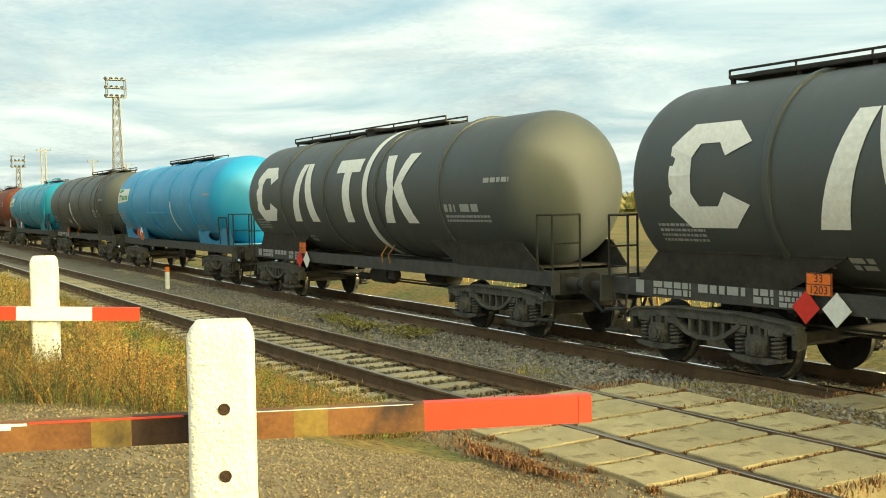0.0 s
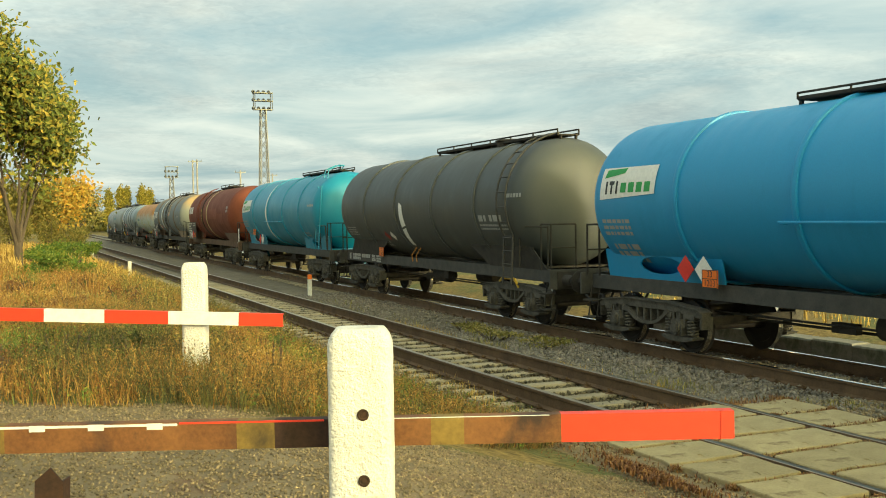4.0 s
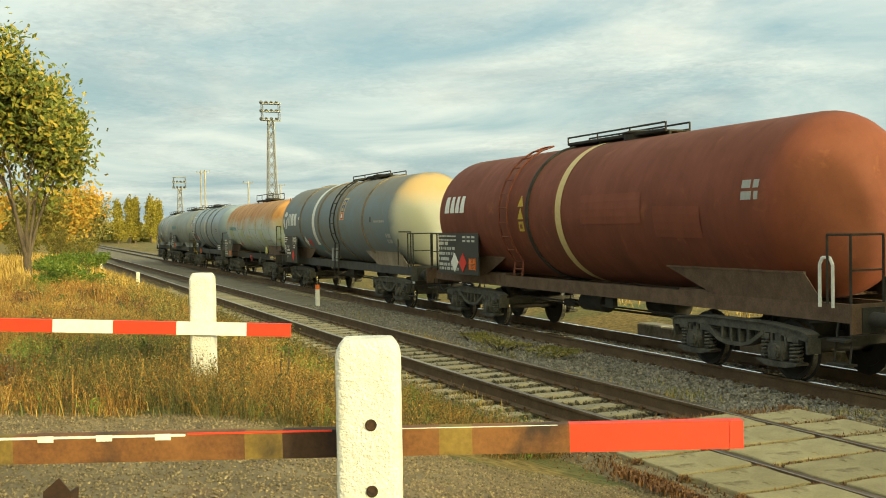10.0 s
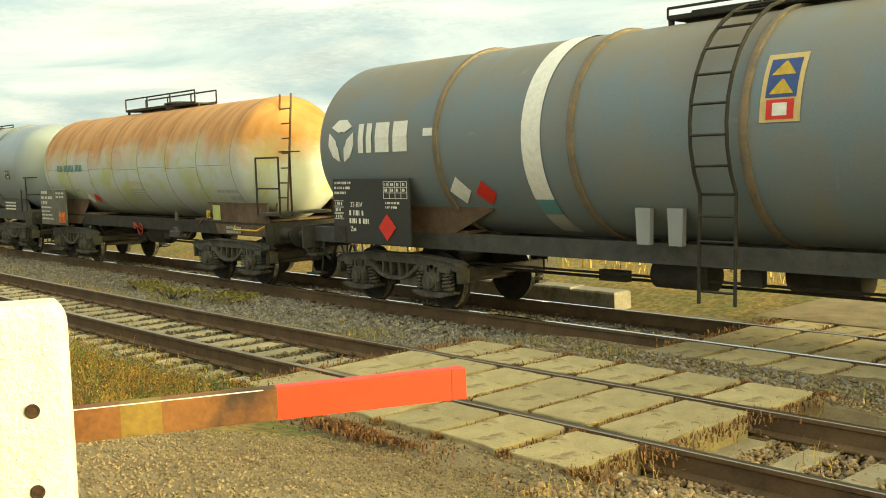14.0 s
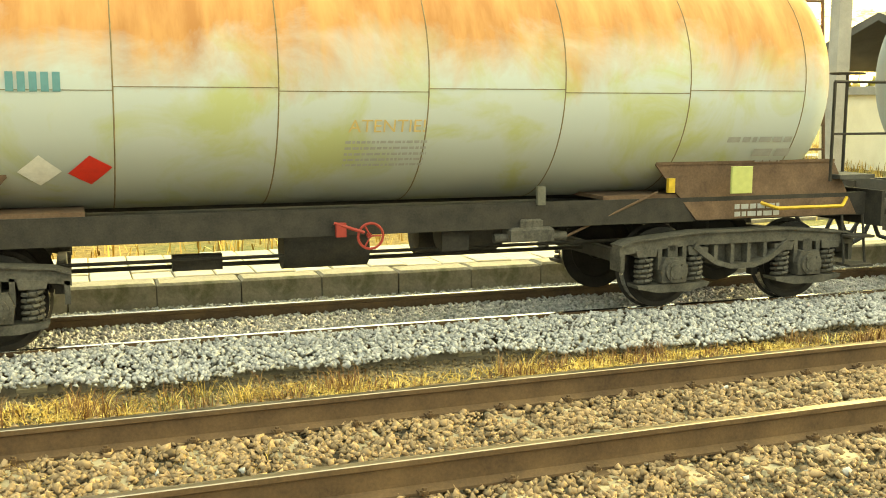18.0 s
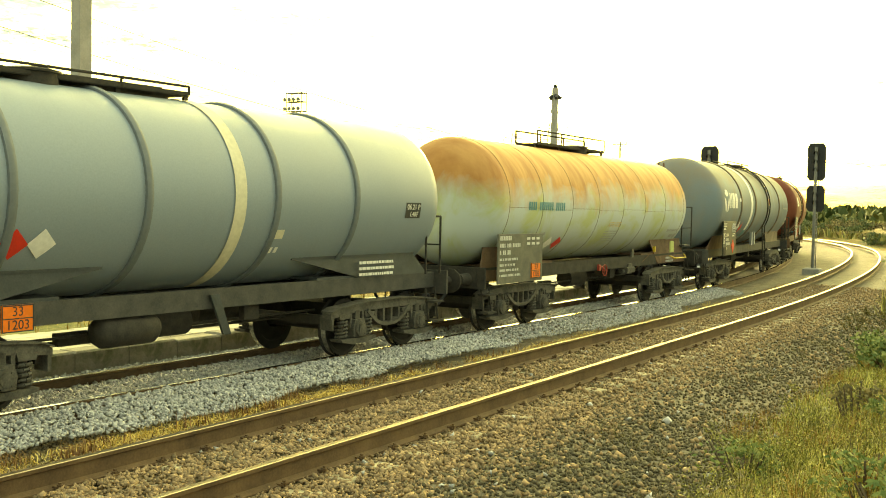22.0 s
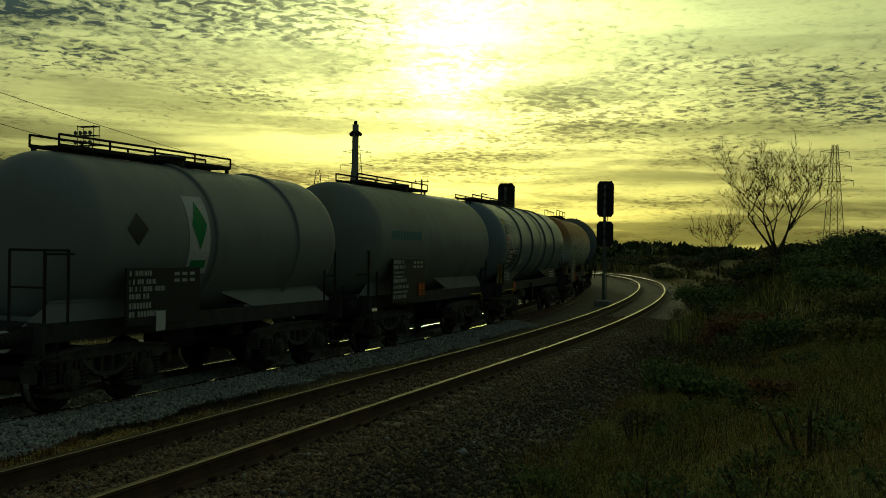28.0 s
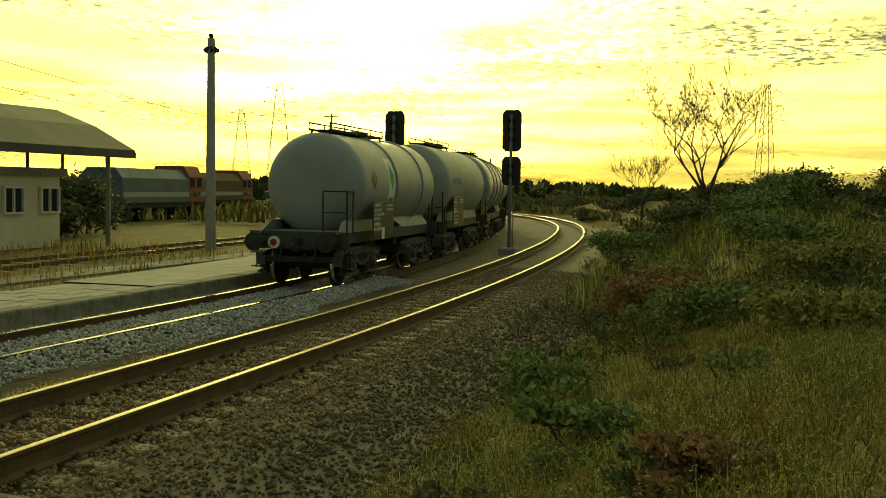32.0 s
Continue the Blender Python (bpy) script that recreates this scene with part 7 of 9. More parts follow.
def yard_shed():
    root = thing("loading_shed", None, None, "low cream office under a long dark canopy roof", "building", pose(39.65, 25.84, 0, 0, 0, 0))
    part("wall", Kit().box((-7.0, 3.0, 1.3), (14.0, 6.0, 2.6)), M_WALLPALE, root)
    part("parapet", Kit().block((-7.0, 3.0, 2.72), (14.4, 6.4, 0.28), 0.03), M_CONC, root)
    for x, w in ((-6.0, 0.85), (-4.2, 1.0), (-2.45, 1.0), (-0.62, 1.0)):
        opening(root, x, 1.72, w, 0.95, -0.06, bars=1, frame=M_BARWHITE)
    for x in (-9.3, -8.6, -7.9):
        opening(root, x, 1.15, 0.36, 0.95, -0.06, bars=0, frame=M_BARWHITE)
    opening(root, -5.2, 1.0, 0.3, 1.6, -0.06, "door", M_DOORBLUE, M_WALLPALE, 0)
    k = Kit()
    k.prism([(-1.4, 3.45), (-1.4, 3.62), (0.4, 4.55), (2.2, 5.2), (4.2, 4.55), (6.4, 3.62), (6.4, 3.45), (2.2, 4.95)], -15.0, 2.6, plane="yz")
    part("canopy", k, M_ROOF, root)
    part("fascia", Kit().box((-6.2, -1.42, 3.42), (17.6, 0.05, 0.22)), M_ROOF, root)
    post = Kit().rod((0, 0, 2.6), (0, 0, 3.55), 0.06, 8).mesh("canopy_post", M_STEEL)
    for i in range(9):
        part("canopy_post", post, None, root, at=pose(-14.5 + 1.85 * i, 0.1, 0.2))
    tall = Kit().rod((0, 0, 0.0), (0, 0, 3.5), 0.09, 8).mesh("canopy_post", M_STEEL)
    for x in (1.2, -14.6):
        part("canopy_post", tall, None, root, at=pose(x, -1.2, 0))
    return root


M_DOORBLUE = plain("pale_blue_door", (0.10, 0.22, 0.30), 0.6)
yard_shed()


def station_pole(x, y, h, label):
    root = thing("concrete_column", None, None, label, "pole", pose(x, y, -0.1))
    part("shaft", Kit().prism([(-0.20, 0), (0.20, 0), (0.14, h), (-0.14, h)], -0.16, 0.16), M_CONC, root)
    part("cap", Kit().box((0, 0, h + 0.1), (0.5, 0.5, 0.2)), M_CONC, root)


station_pole(17.0, 20.6, 11.0, "tall square concrete column behind the platform")


# ---- beyond the train: platform, road, sign, vehicles ----
def platform():
    root = thing("station_platform", None, None, "low platform with a mossy concrete edge and worn pavers", "platform", kind="structure")
    edge = Kit().block((0, 0, -0.22), (0.985, 0.42, 0.44), 0.03).mesh("edge_block", M_PLATFORM)
    r = random.Random(8)
    s = -2.6
    while s < 46:
        x, y, h = along(LINE_A, s)
        part("edge_block", edge, None, root, at=pose(x - 1.80 * math.sin(h), y + 1.80 * math.cos(h), 0.17 + r.uniform(-0.015, 0.015), r.uniform(-1.0, 1.0), 0, math.degrees(h) + r.uniform(-0.6, 0.6)))
        s += 1.0
    for i in range(9):
        x, y, h = along(LINE_A, -18.6 + 1.0 * i)
        part("edge_block", edge, None, root, at=pose(x - 1.80 * math.sin(h), y + 1.80 * math.cos(h), 0.12 + r.uniform(-0.03, 0.03), r.uniform(-2.0, 2.0), 0, math.degrees(h) + r.uniform(-1.5, 1.5)))
    slab = Kit().block((0, 0, -0.06), (0.485, 0.485, 0.12), 0.012).mesh("paver", M_PAVER)
    for i in range(60):
        for j in range(4):
            x, y, h = along(LINE_A, -2.6 + 0.5 * i)
            o = 2.26 + 0.5 * j
            part("paver", slab, None, root, at=pose(x - o * math.sin(h), y + o * math.cos(h), 0.165 + r.uniform(-0.012, 0.012), r.uniform(-0.8, 0.8), r.uniform(-0.8, 0.8), math.degrees(h)))
    k = Kit()
    rows = [along(LINE_A, 27.4 + i) for i in range(20)]
    for x, y, h in rows:
        for o in (2.0, 4.3):
            for z in (0.165, -0.2):
                k.v.append((x - o * math.sin(h), y + o * math.cos(h), z))
    for i in range(19):
        a = 4 * i
        k.f += [(a, a + 4, a + 6, a + 2), (a + 2, a + 6, a + 7, a + 3)]
        k.m += [0, 0]
    part("paved_strip", k, M_PAVER, root)


platform()
k = Kit()
for j in range(14):
    y = 12.75 + 2.2 * j
    k.v += [(-7.4 - 0.02 * j, y, 0.0 + 0.015 * j), (-2.7 + 0.05 * j, y, 0.0 + 0.015 * j)]
for j in range(13):
    k.f.append((2 * j, 2 * j + 1, 2 * j + 3, 2 * j + 2))
    k.m.append(0)
thing("road", k, M_GRAVEL, "pale worn concrete road beyond the crossing", "road", kind="structure")
k = Kit().box((12.0, 36.6, 0.10), (60.0, 1.6, 0.10))
thing("footpath", k, M_PAVER, "pale concrete path through dry grass", "path", kind="structure")
k = Kit().box((24.0, 17.6, 0.05), (34.0, 1.1, 0.08))
thing("yard_path", k, M_PLATFORM, "worn concrete strip beside the yard rails", "path", kind="structure")


def station_sign(x0, y0, x1, y1, top, low):
    h = math.degrees(math.atan2(y1 - y0, x1 - x0))
    w = math.hypot(x1 - x0, y1 - y0)
    root = thing("station_sign", None, None, "dark blue station board with pale letters on two posts", "sign", pose(x0, y0, 0, 0, 0, h))
    for x in (0.0, w):
        part("post", Kit().rod((x, 0, -0.2), (x, 0, top), 0.05, 8), M_DARK, root, smooth=50)
    b = part("board", Kit().box((w / 2, -0.05, (top + low) / 2), (w + 0.12, 0.04, top - low)), M_SIGNBLUE, root)
    lettering("lettering", "HALTA", 0.32, pose(w / 2, -0.074, (top + low) / 2 + 0.12, 90, 0, 0), M_DIM, b)


M_SIGNBLUE = plain("dark_blue_sign_enamel", (0.012, 0.03, 0.05), 0.4)
station_sign(21.9, 18.05, 23.15, 17.6, 2.66, 1.78)


def crossing_sign(x, y):
    root = thing("crossing_sign", None, None, "railway crossing cross on a pole, seen from behind", "sign", pose(x, y, 0, 0, 0, 20))
    part("pole", Kit().rod((0, 0, -0.2), (0, 0, 3.1), 0.045, 10), M_STEEL, root, smooth=50)
    for a in (32, -32):
        b = Kit().box((0, 0, 0), (0.95, 0.02, 0.14))
        part("cross_board", b, M_SIGNBACK, root, at=pose(0, -0.06 if a > 0 else -0.085, 2.72, 0, a, 0))
    part("round_plate", Kit().turned([(-0.07, 0.0), (-0.07, 0.30), (-0.05, 0.30), (-0.05, 0.0)], "y", 8, c=(0, 0, 2.12)), M_SIGNBACK, root)


M_SIGNBACK = plain("blue_grey_sign_back", (0.05, 0.07, 0.09), 0.5)
crossing_sign(-6.2, 21.4)
rb = thing("far_barrier", None, None, "lowered orange-red and white road barrier", "barrier", pose(-5.1, 30.2, 0, 0, 0, 6))
for i in range(4):
    part("beam_length", Kit().box((0.40 + 0.8 * i, 0, 0.98), (0.8, 0.06, 0.30)), (M_BARRED, M_BARRED, M_BARWHITE, M_BARRED)[i], rb)
part("post", Kit().box((0.1, 0.1, 0.5), (0.2, 0.2, 1.2)), M_CONC, rb)
sb = thing("barrier_stand", None, None, "weathered brown post with a leaning rail", "barrier", pose(-1.3, 26.5, 0, 0, 0, 10))
part("post", Kit().box((0, 0, 0.6), (0.2, 0.2, 1.3)), M_BARRUST, sb)
part("rail", Kit().rod((0, -0.1, 1.1), (-1.6, -0.5, 0.3), 0.07, 8), M_BARRUST, sb)
yp = thing("yellow_gate", None, None, "yellow steel gate posts beside the path", "gate", pose(3.9, 25.6, 0))
part("post", Kit().box((0, 0, 1.2), (0.14, 0.14, 2.5)), M_YELLOW, yp)
part("hoop", Kit().pipe([(-0.55, 0, 0), (-0.55, 0, 1.35), (-0.4, 0, 1.55), (0, 0, 1.6)], 0.035), M_YELLOW, yp)
yg = thing("yellow_gate", None, None, "yellow ladder-like steel gate in the grass", "gate", pose(12.15, 19.6, 0))
for x in (-0.15, 0.15):
    part("post", Kit().rod((x, 0, -0.2), (x, 0, 1.65), 0.03, 8), M_YELLOW, yg)
for z in (0.5, 0.8, 1.1, 1.4):
    part("rung", Kit().rod((-0.15, 0, z), (0.15, 0, z), 0.02, 6), M_YELLOW, yg)


def depot():
    root = thing("depot_building", None, None, "yellowed flat-roofed depot with patched plaster and a loading dock", "building", pose(-20.6, 44.5, 0))
    part("wall", Kit().box((0, 0, 2.7), (24.0, 9.0, 5.4)), M_WALL, root)
    part("roof", Kit().block((0, 0, 5.55), (24.7, 9.7, 0.34), 0.04), M_CONC, root)
    part("cornice", Kit().box((0, -4.6, 5.0), (24.1, 0.2, 0.22)), M_WALLPALE, root)
    part("dock", Kit().block((-3.0, -5.6, 0.85), (16.0, 2.2, 1.75), 0.04), M_PLATFORM, root)
    for x, w, h, m in ((-1.85, 0.85, 1.9, M_DOORGREEN), (3.0, 1.5, 2.7, M_DOORRED), (-7.0, 1.5, 2.7, M_DOORRED)):
        f = Kit()
        for s in (-1, 1):
            f.box((x + s * (w / 2 + 0.05), -4.5, 1.75 + h / 2), (0.1, 0.14, h))
        f.box((x, -4.5, 1.75 + h + 0.05), (w + 0.2, 0.14, 0.1))
        d = part("door", f, M_WALLPALE, root)
        part("leaf", Kit().box((x - w / 4, -4.52, 1.75 + h / 2), (w / 2 - 0.02, 0.06, h)), m, d)
        part("leaf", Kit().box((x + w / 4, -4.52, 1.75 + h / 2), (w / 2 - 0.02, 0.06, h)), m, d)
    part("bare_patch", Kit().prism([(0.3, 3.9), (0.8, 4.3), (1.7, 4.2), (1.9, 3.5), (1.2, 3.4)], -4.512, -4.498), M_TILE, root, "patch of bare red brick in the plaster")
    part("vent", Kit().rod((8.0, -2, 5.7), (8.0, -2, 6.1), 0.25, 10), M_CONC, root)


depot()
house(8.0, 101.0, 18.0, 10.0, 5.0, 2.6, M_WALLPALE, M_TILE, "far two-storey house with a red tile roof", [(-6 + 3 * i, z, 1.1, 1.3) for i in range(5) for z in (1.6, 4.2)])
house(36.0, 126.0, 22.0, 12.0, 10.6, 0, M_TILE, M_TILE, "far brick-red block with a flat roof", [(-8 + 3.2 * i, z, 1.4, 1.4) for i in range(6) for z in (2, 5, 8)], flat=True)
house(77.0, 128.0, 9.0, 9.0, 14.0, 0, M_WALL, M_TILE, "far yellowed block of flats with a flat roof", [(-3 + 2 * i, z, 1.2, 1.4) for i in range(4) for z in (2, 5, 8, 11)], flat=True)
house(20.0, 112.0, 12.0, 8.0, 4.2, 2.4, M_WALLPALE, M_TILE, "far low house with a red tile roof", [(-4 + 2.6 * i, 2.0, 1.1, 1.3) for i in range(4)])


def locomotive(x, y, rz, mat, label):
    root = thing("locomotive", None, None, label, "locomotive", pose(x, y, 0, 0, 0, rz))
    part("frame", Kit().box((0, 0, 1.05), (13.0, 2.6, 0.35)), M_UNDER, root)
    part("body", Kit().prism([(-1.4, 1.2), (1.4, 1.2), (1.4, 2.7), (0.9, 3.3), (-0.9, 3.3), (-1.4, 2.7)], -6.2, 5.4, plane="yz"), mat, root)
    part("cab", Kit().prism([(-1.42, 1.2), (1.42, 1.2), (1.42, 2.9), (1.0, 3.6), (-1.0, 3.6), (-1.42, 2.9)], 3.0, 5.2, plane="yz"), M_DOORRED, root)
    for wx in (3.5, 4.6):
        part("window", Kit().box((wx, -1.43, 2.5), (0.7, 0.03, 0.6)), M_GLASS, root)
    part("stripe", Kit().box((-0.4, -1.41, 1.7), (11.4, 0.02, 0.3)), M_DIM, root)
    for wx in (-4.6, -2.9, 2.9, 4.6):
        part("wheelset", Kit().rod((wx, -1.0, 0.5), (wx, 1.0, 0.5), 0.48, 18), M_WHEEL, root)
    return root


M_LOCO = paint("faded_blue_locomotive_paint", (0.07, 0.11, 0.14), (0.09, 0.08, 0.06), 0.6)
locomotive(66.0, 40.0, 8, M_LOCO, "old parked diesel locomotive in faded blue and red")
locomotive(82.0, 45.0, 8, M_RUSTFRAME, "rusty parked locomotive behind the shed")


def truck(x, y, rz):
    root = thing("white_truck", None, None, "white delivery truck parked before the office", "truck", pose(x, y, 0, 0, 0, rz))
    part("cab", Kit().prism([(0.0, 0.45), (2.0, 0.45), (2.0, 2.3), (0.5, 2.3), (0.1, 1.5)], -1.0, 1.0), M_VAN, root)
    part("windscreen", Kit().prism([(0.115, 1.5), (0.48, 2.2), (0.46, 2.22), (0.09, 1.52)], -0.9, 0.9), M_GLASS, root)
    part("side_window", Kit().prism([(0.45, 1.5), (1.5, 1.5), (1.5, 2.15), (0.7, 2.15)], -1.012, -0.998), M_GLASS, root)
    part("cargo_box", Kit().block((3.6, 0, 1.6), (3.0, 2.1, 2.3), 0.04), M_VAN, root)
    for wx in (0.8, 4.2):
        for y_ in (-0.95, 0.95):
            part("wheel", Kit().rod((wx, y_ - 0.12, 0.38), (wx, y_ + 0.12, 0.38), 0.38, 18), M_DARK, root)
    return root


M_VAN = plain("white_truck_paint", (0.70, 0.72, 0.72), 0.35)
truck(27.6, 24.0, 182)

# trees and bushes across the line
r = random.Random(31)
for x, y, h in ((-6.3, 34.5, 2.7), (-1.4, 41.0, 5.6), (1.2, 43.0, 5.0), (22.2, 35.0, 4.6), (14.6, 50.0, 4.8), (9.0, 48.0, 4.0), (6.2, 50.0, 3.6), (18.6, 52.0, 5.2), (11.8, 46.5, 4.0), (27.0, 50.0, 5.0), (2.6, 52.0, 3.6)):
    tree("green_tree", pose(x, y, 0.2, 0, 0, r.uniform(0, 360)), h, 0.14, 2, M_LEAF_FRESH, 100, 0.075, r.randint(1, 999), "leafy green tree beyond the dry grass", trunk_part=0.16, spread=0.7, clump=0.75)
for x, y, rx, h in ((5, 44, 2.6, 1.9), (9.5, 44.5, 2.4, 1.8), (13, 44, 2.2, 1.7), (17, 45, 2.6, 2.2), (-9, 48, 4, 2.2), (4, 56, 6, 2.4), (14, 58, 6, 2.2), (24, 58, 6, 2.6), (34, 56, 6, 2.4), (-2, 50, 4, 2.4)):
    shrub(x, y, 0.1, rx, 1.6, h, r.randint(1, 999), M_LEAF_GOLDGREEN, 4200, 0.10, "belt of yellow-green bushes behind the grass")


for x, y, rx, h in ((45.0, 29.6, 2.4, 3.0), (48.5, 31.5, 2.6, 2.6), (42.6, 28.6, 1.2, 1.6)):
    shrub(x, y, 0.0, rx, 1.8, h, r.randint(1, 999), M_LEAF_DARK, 2600, 0.15, "dark bush beside the office in the yard")


# a rusty yard track half sunk in the grass before the office
yt = thing("yard_track", None, None, "old yard track half sunk in dry grass", "track", pose(48.0, 21.43, 0.0, 0, 0, 4.97), kind="structure")
for o in (0.0, 1.5):
    part("rail", Kit().prism([(o - 0.035, -0.05), (o + 0.035, -0.05), (o + 0.033, 0.15), (o - 0.033, 0.15)], -28.0, 30.0, plane="yz"), M_RAILSIDE, yt)
    part("rail_head", Kit().box((1.0, o, 0.156), (58.0, 0.06, 0.012)), M_RAILTOP, yt)
tie = Kit().block((0, 0.75, 0.0), (0.24, 2.4, 0.12), 0.02).mesh("sleeper", M_SLEEPER)
for i in range(60):
    part("sleeper", tie, None, yt, at=pose(-27.0 + 0.95 * i, 0, 0.0))


# ---- stones, grass and shrubs ----
GX, GY = np.arange(-64, 66.01, 0.5), np.arange(-14, 20.01, 0.25)
GZ = np.array([[ground_z(x, y) for x in GX] for y in GY])


def ground_many(x, y):
    """Ground height for many places at once."""
    u = np.clip((x - GX[0]) / 0.5, 0, len(GX) - 1.001)
    w = np.clip((y - GY[0]) / 0.25, 0, len(GY) - 1.001)
    i, j = u.astype(int), w.astype(int)
    a, b = u - i, w - j
    return (GZ[j, i] * (1 - a) + GZ[j, i + 1] * a) * (1 - b) + (GZ[j + 1, i] * (1 - a) + GZ[j + 1, i + 1] * a) * b


def ay(x):
    return np.interp(x, LINE_A[:, 1], LINE_A[:, 2])


def by(x):
    return np.interp(x, LINE_B[:, 1], LINE_B[:, 2])


def patchy(x, y, scale, seed):
    """Soft patches between 0 and 1."""
    q = np.random.RandomState(seed)
    out = np.zeros_like(x)
    for k in range(5):
        fx, fy, p = q.normal(0, 1, 2).tolist() + [q.uniform(0, 6.28)]
        out += np.sin((x * fx + y * fy) * scale * (1 + 0.5 * k) + p) / (1 + 0.35 * k)
    return 0.5 + 0.5 * np.tanh(out * 0.8)


def np_mesh(name, verts, tris, mat, label, category, smooth=False):
    me = bpy.data.meshes.new(name)
    n, m = len(verts), len(tris)
    me.vertices.add(n)
    me.vertices.foreach_set("co", np.ascontiguousarray(verts, dtype=np.float32).ravel())
    me.loops.add(m * 3)
    me.loops.foreach_set("vertex_index", np.ascontiguousarray(tris, dtype=np.int32).ravel())
    me.polygons.add(m)
    me.polygons.foreach_set("loop_start", np.arange(0, m * 3, 3, dtype=np.int32))
    me.polygons.foreach_set("loop_total", np.full(m, 3, dtype=np.int32))
    me.materials.append(mat)
    me.update(calc_edges=True)
    me.validate()
    return tagged(new(name, me), label, category, kind="stuff")


def stones(name, x, y, z, size, mat, label, seed):
    """Broken stones: uneven eight-faced lumps, each turned and squashed in its own way."""
    q = np.random.RandomState(seed)
    n = len(x)
    base = np.array([(1, 0, 0), (-1, 0, 0), (0, 1, 0), (0, -1, 0), (0, 0, 0.8), (0, 0, -0.8)], float)
    tri = np.array([(0, 2, 4), (2, 1, 4), (1, 3, 4), (3, 0, 4), (2, 0, 5), (1, 2, 5), (3, 1, 5), (0, 3, 5)])
    v = base[None] * q.uniform(0.65, 1.3, (n, 6, 1)) + q.normal(0, 0.22, (n, 6, 3))
    v *= (size * q.uniform(0.55, 1.25, n))[:, None, None]
    a, t = q.uniform(0, 6.28, n), q.normal(0, 0.6, n)
    ca, sa, ct, st = np.cos(a), np.sin(a), np.cos(t), np.sin(t)
    X, Y, Z = v[..., 0].copy(), v[..., 1].copy(), v[..., 2].copy()
    Y, Z = Y * ct[:, None] - Z * st[:, None], Y * st[:, None] + Z * ct[:, None]
    X, Y = X * ca[:, None] - Y * sa[:, None], X * sa[:, None] + Y * ca[:, None]
    v = np.stack([X + x[:, None], Y + y[:, None], Z + z[:, None]], -1).reshape(-1, 3)
    f = (tri[None] + 6 * np.arange(n)[:, None, None]).reshape(-1, 3)
    return np_mesh(name, v, f, mat, label, "ballast")


def blades(name, x, y, z, length, width, mat, label, seed, lean=0.35, category="grass"):
    """Grass blades, each bent once."""
    q = np.random.RandomState(seed)
    n = len(x)
    a = q.uniform(0, 6.28, n)
    h = length * q.uniform(0.5, 1.25, n)
    b = np.abs(q.normal(lean, 0.35, n))
    d = np.stack([np.cos(a), np.sin(a)], 1)
    s = np.stack([-d[:, 1], d[:, 0]], 1) * (width * q.uniform(0.6, 1.3, n))[:, None]
    o = np.stack([x, y], 1)
    v = np.zeros((n, 5, 3))
    v[:, 0, :2], v[:, 1, :2] = o - s, o + s
    mid = o + d * (b * h * 0.35)[:, None]
    v[:, 2, :2], v[:, 3, :2] = mid - s * 0.7, mid + s * 0.7
    v[:, 4, :2] = o + d * (b * h)[:, None]
    v[:, :2, 2] = (z - 0.02)[:, None]
    v[:, 2:4, 2] = (z + h * 0.6 * np.sqrt(np.maximum(0.3, 1 - (b * 0.5) ** 2)))[:, None]
    v[:, 4, 2] = z + h * np.sqrt(np.maximum(0.10, 1 - (b * 0.75) ** 2))
    f = np.array([(0, 1, 3), (0, 3, 2), (2, 3, 4)])
    f = (f[None] + 5 * np.arange(n)[:, None, None]).reshape(-1, 3)
    return np_mesh(name, v.reshape(-1, 3), f, mat, label, category)


qs = np.random.RandomState(77)


def scatter(n, x0, x1, y0, y1):
    return qs.uniform(x0, x1, n), qs.uniform(y0, y1, n)


def on_deck(x, y):
    """Where the crossing's slabs lie."""
    b, a = by(x), ay(x)
    return ((x > -9.0) & (x < -4.0) & (np.abs(y - b) < 1.75)) | ((x > -7.1) & (x < -2.95) & (np.abs(y - a) < 1.75))


M_RUST_MOSS = leaf_mat("russet_dead_moss", (0.10, 0.04, 0.018), (0.20, 0.085, 0.03), (0.30, 0.16, 0.06))

# tan stones in and before the near track
x, y = scatter(190000, -4.1, 40, 2.4, 10.4)
d = y - by(x)
edge = np.where(x < 2, -2.6 + 0.25 * (x + 4), np.where(x < 12, -4.4, -4.5))
keep = (d < 1.75) & (d > edge + 0.5 * patchy(x, y, 1.1, 4)) & ~on_deck(x, y) & (qs.uniform(0, 1, len(x)) < np.where(x > 26, 0.3, np.where(x > 14, 0.5, 1.0)))
x, y, d = x[keep], y[keep], d[keep]
z = np.where(np.abs(d) < 1.35, np.where(np.abs(d) < 0.68, np.where(x < -0.6, -0.165, -0.125), -0.135), ground_many(x, y) + 0.015)
z = np.where((np.abs(d) > 1.15) & (np.abs(d) < 1.6), -0.135 - 0.06 * (np.abs(d) - 1.15), z)
z = np.where(d < -1.1, np.maximum(z, ground_many(x, y) + 0.014), z)
q = qs.randint(0, len(x), 5000)
stones("coarse_ballast", x[q], y[q], z[q] + 0.008, 0.043, M_STONE_TAN, "larger brown stones lying on the ballast", 15)
q = qs.randint(0, len(x), 260)
stones("pale_chips", x[q], y[q], z[q] + 0.012, 0.034, M_STONE_GREY, "scattered pale stone chips on the ballast", 16)
q = qs.randint(0, len(x), 16000)
q = q[(np.abs(d[q]) < 1.7) & (x[q] < 12)]          # a thicker layer close to the crossing
jx, jy = qs.normal(0, 0.04, len(q)), qs.normal(0, 0.04, len(q))
x, y, z = np.concatenate((x, x[q] + jx)), np.concatenate((y, y[q] + jy)), np.concatenate((z, z[q]))
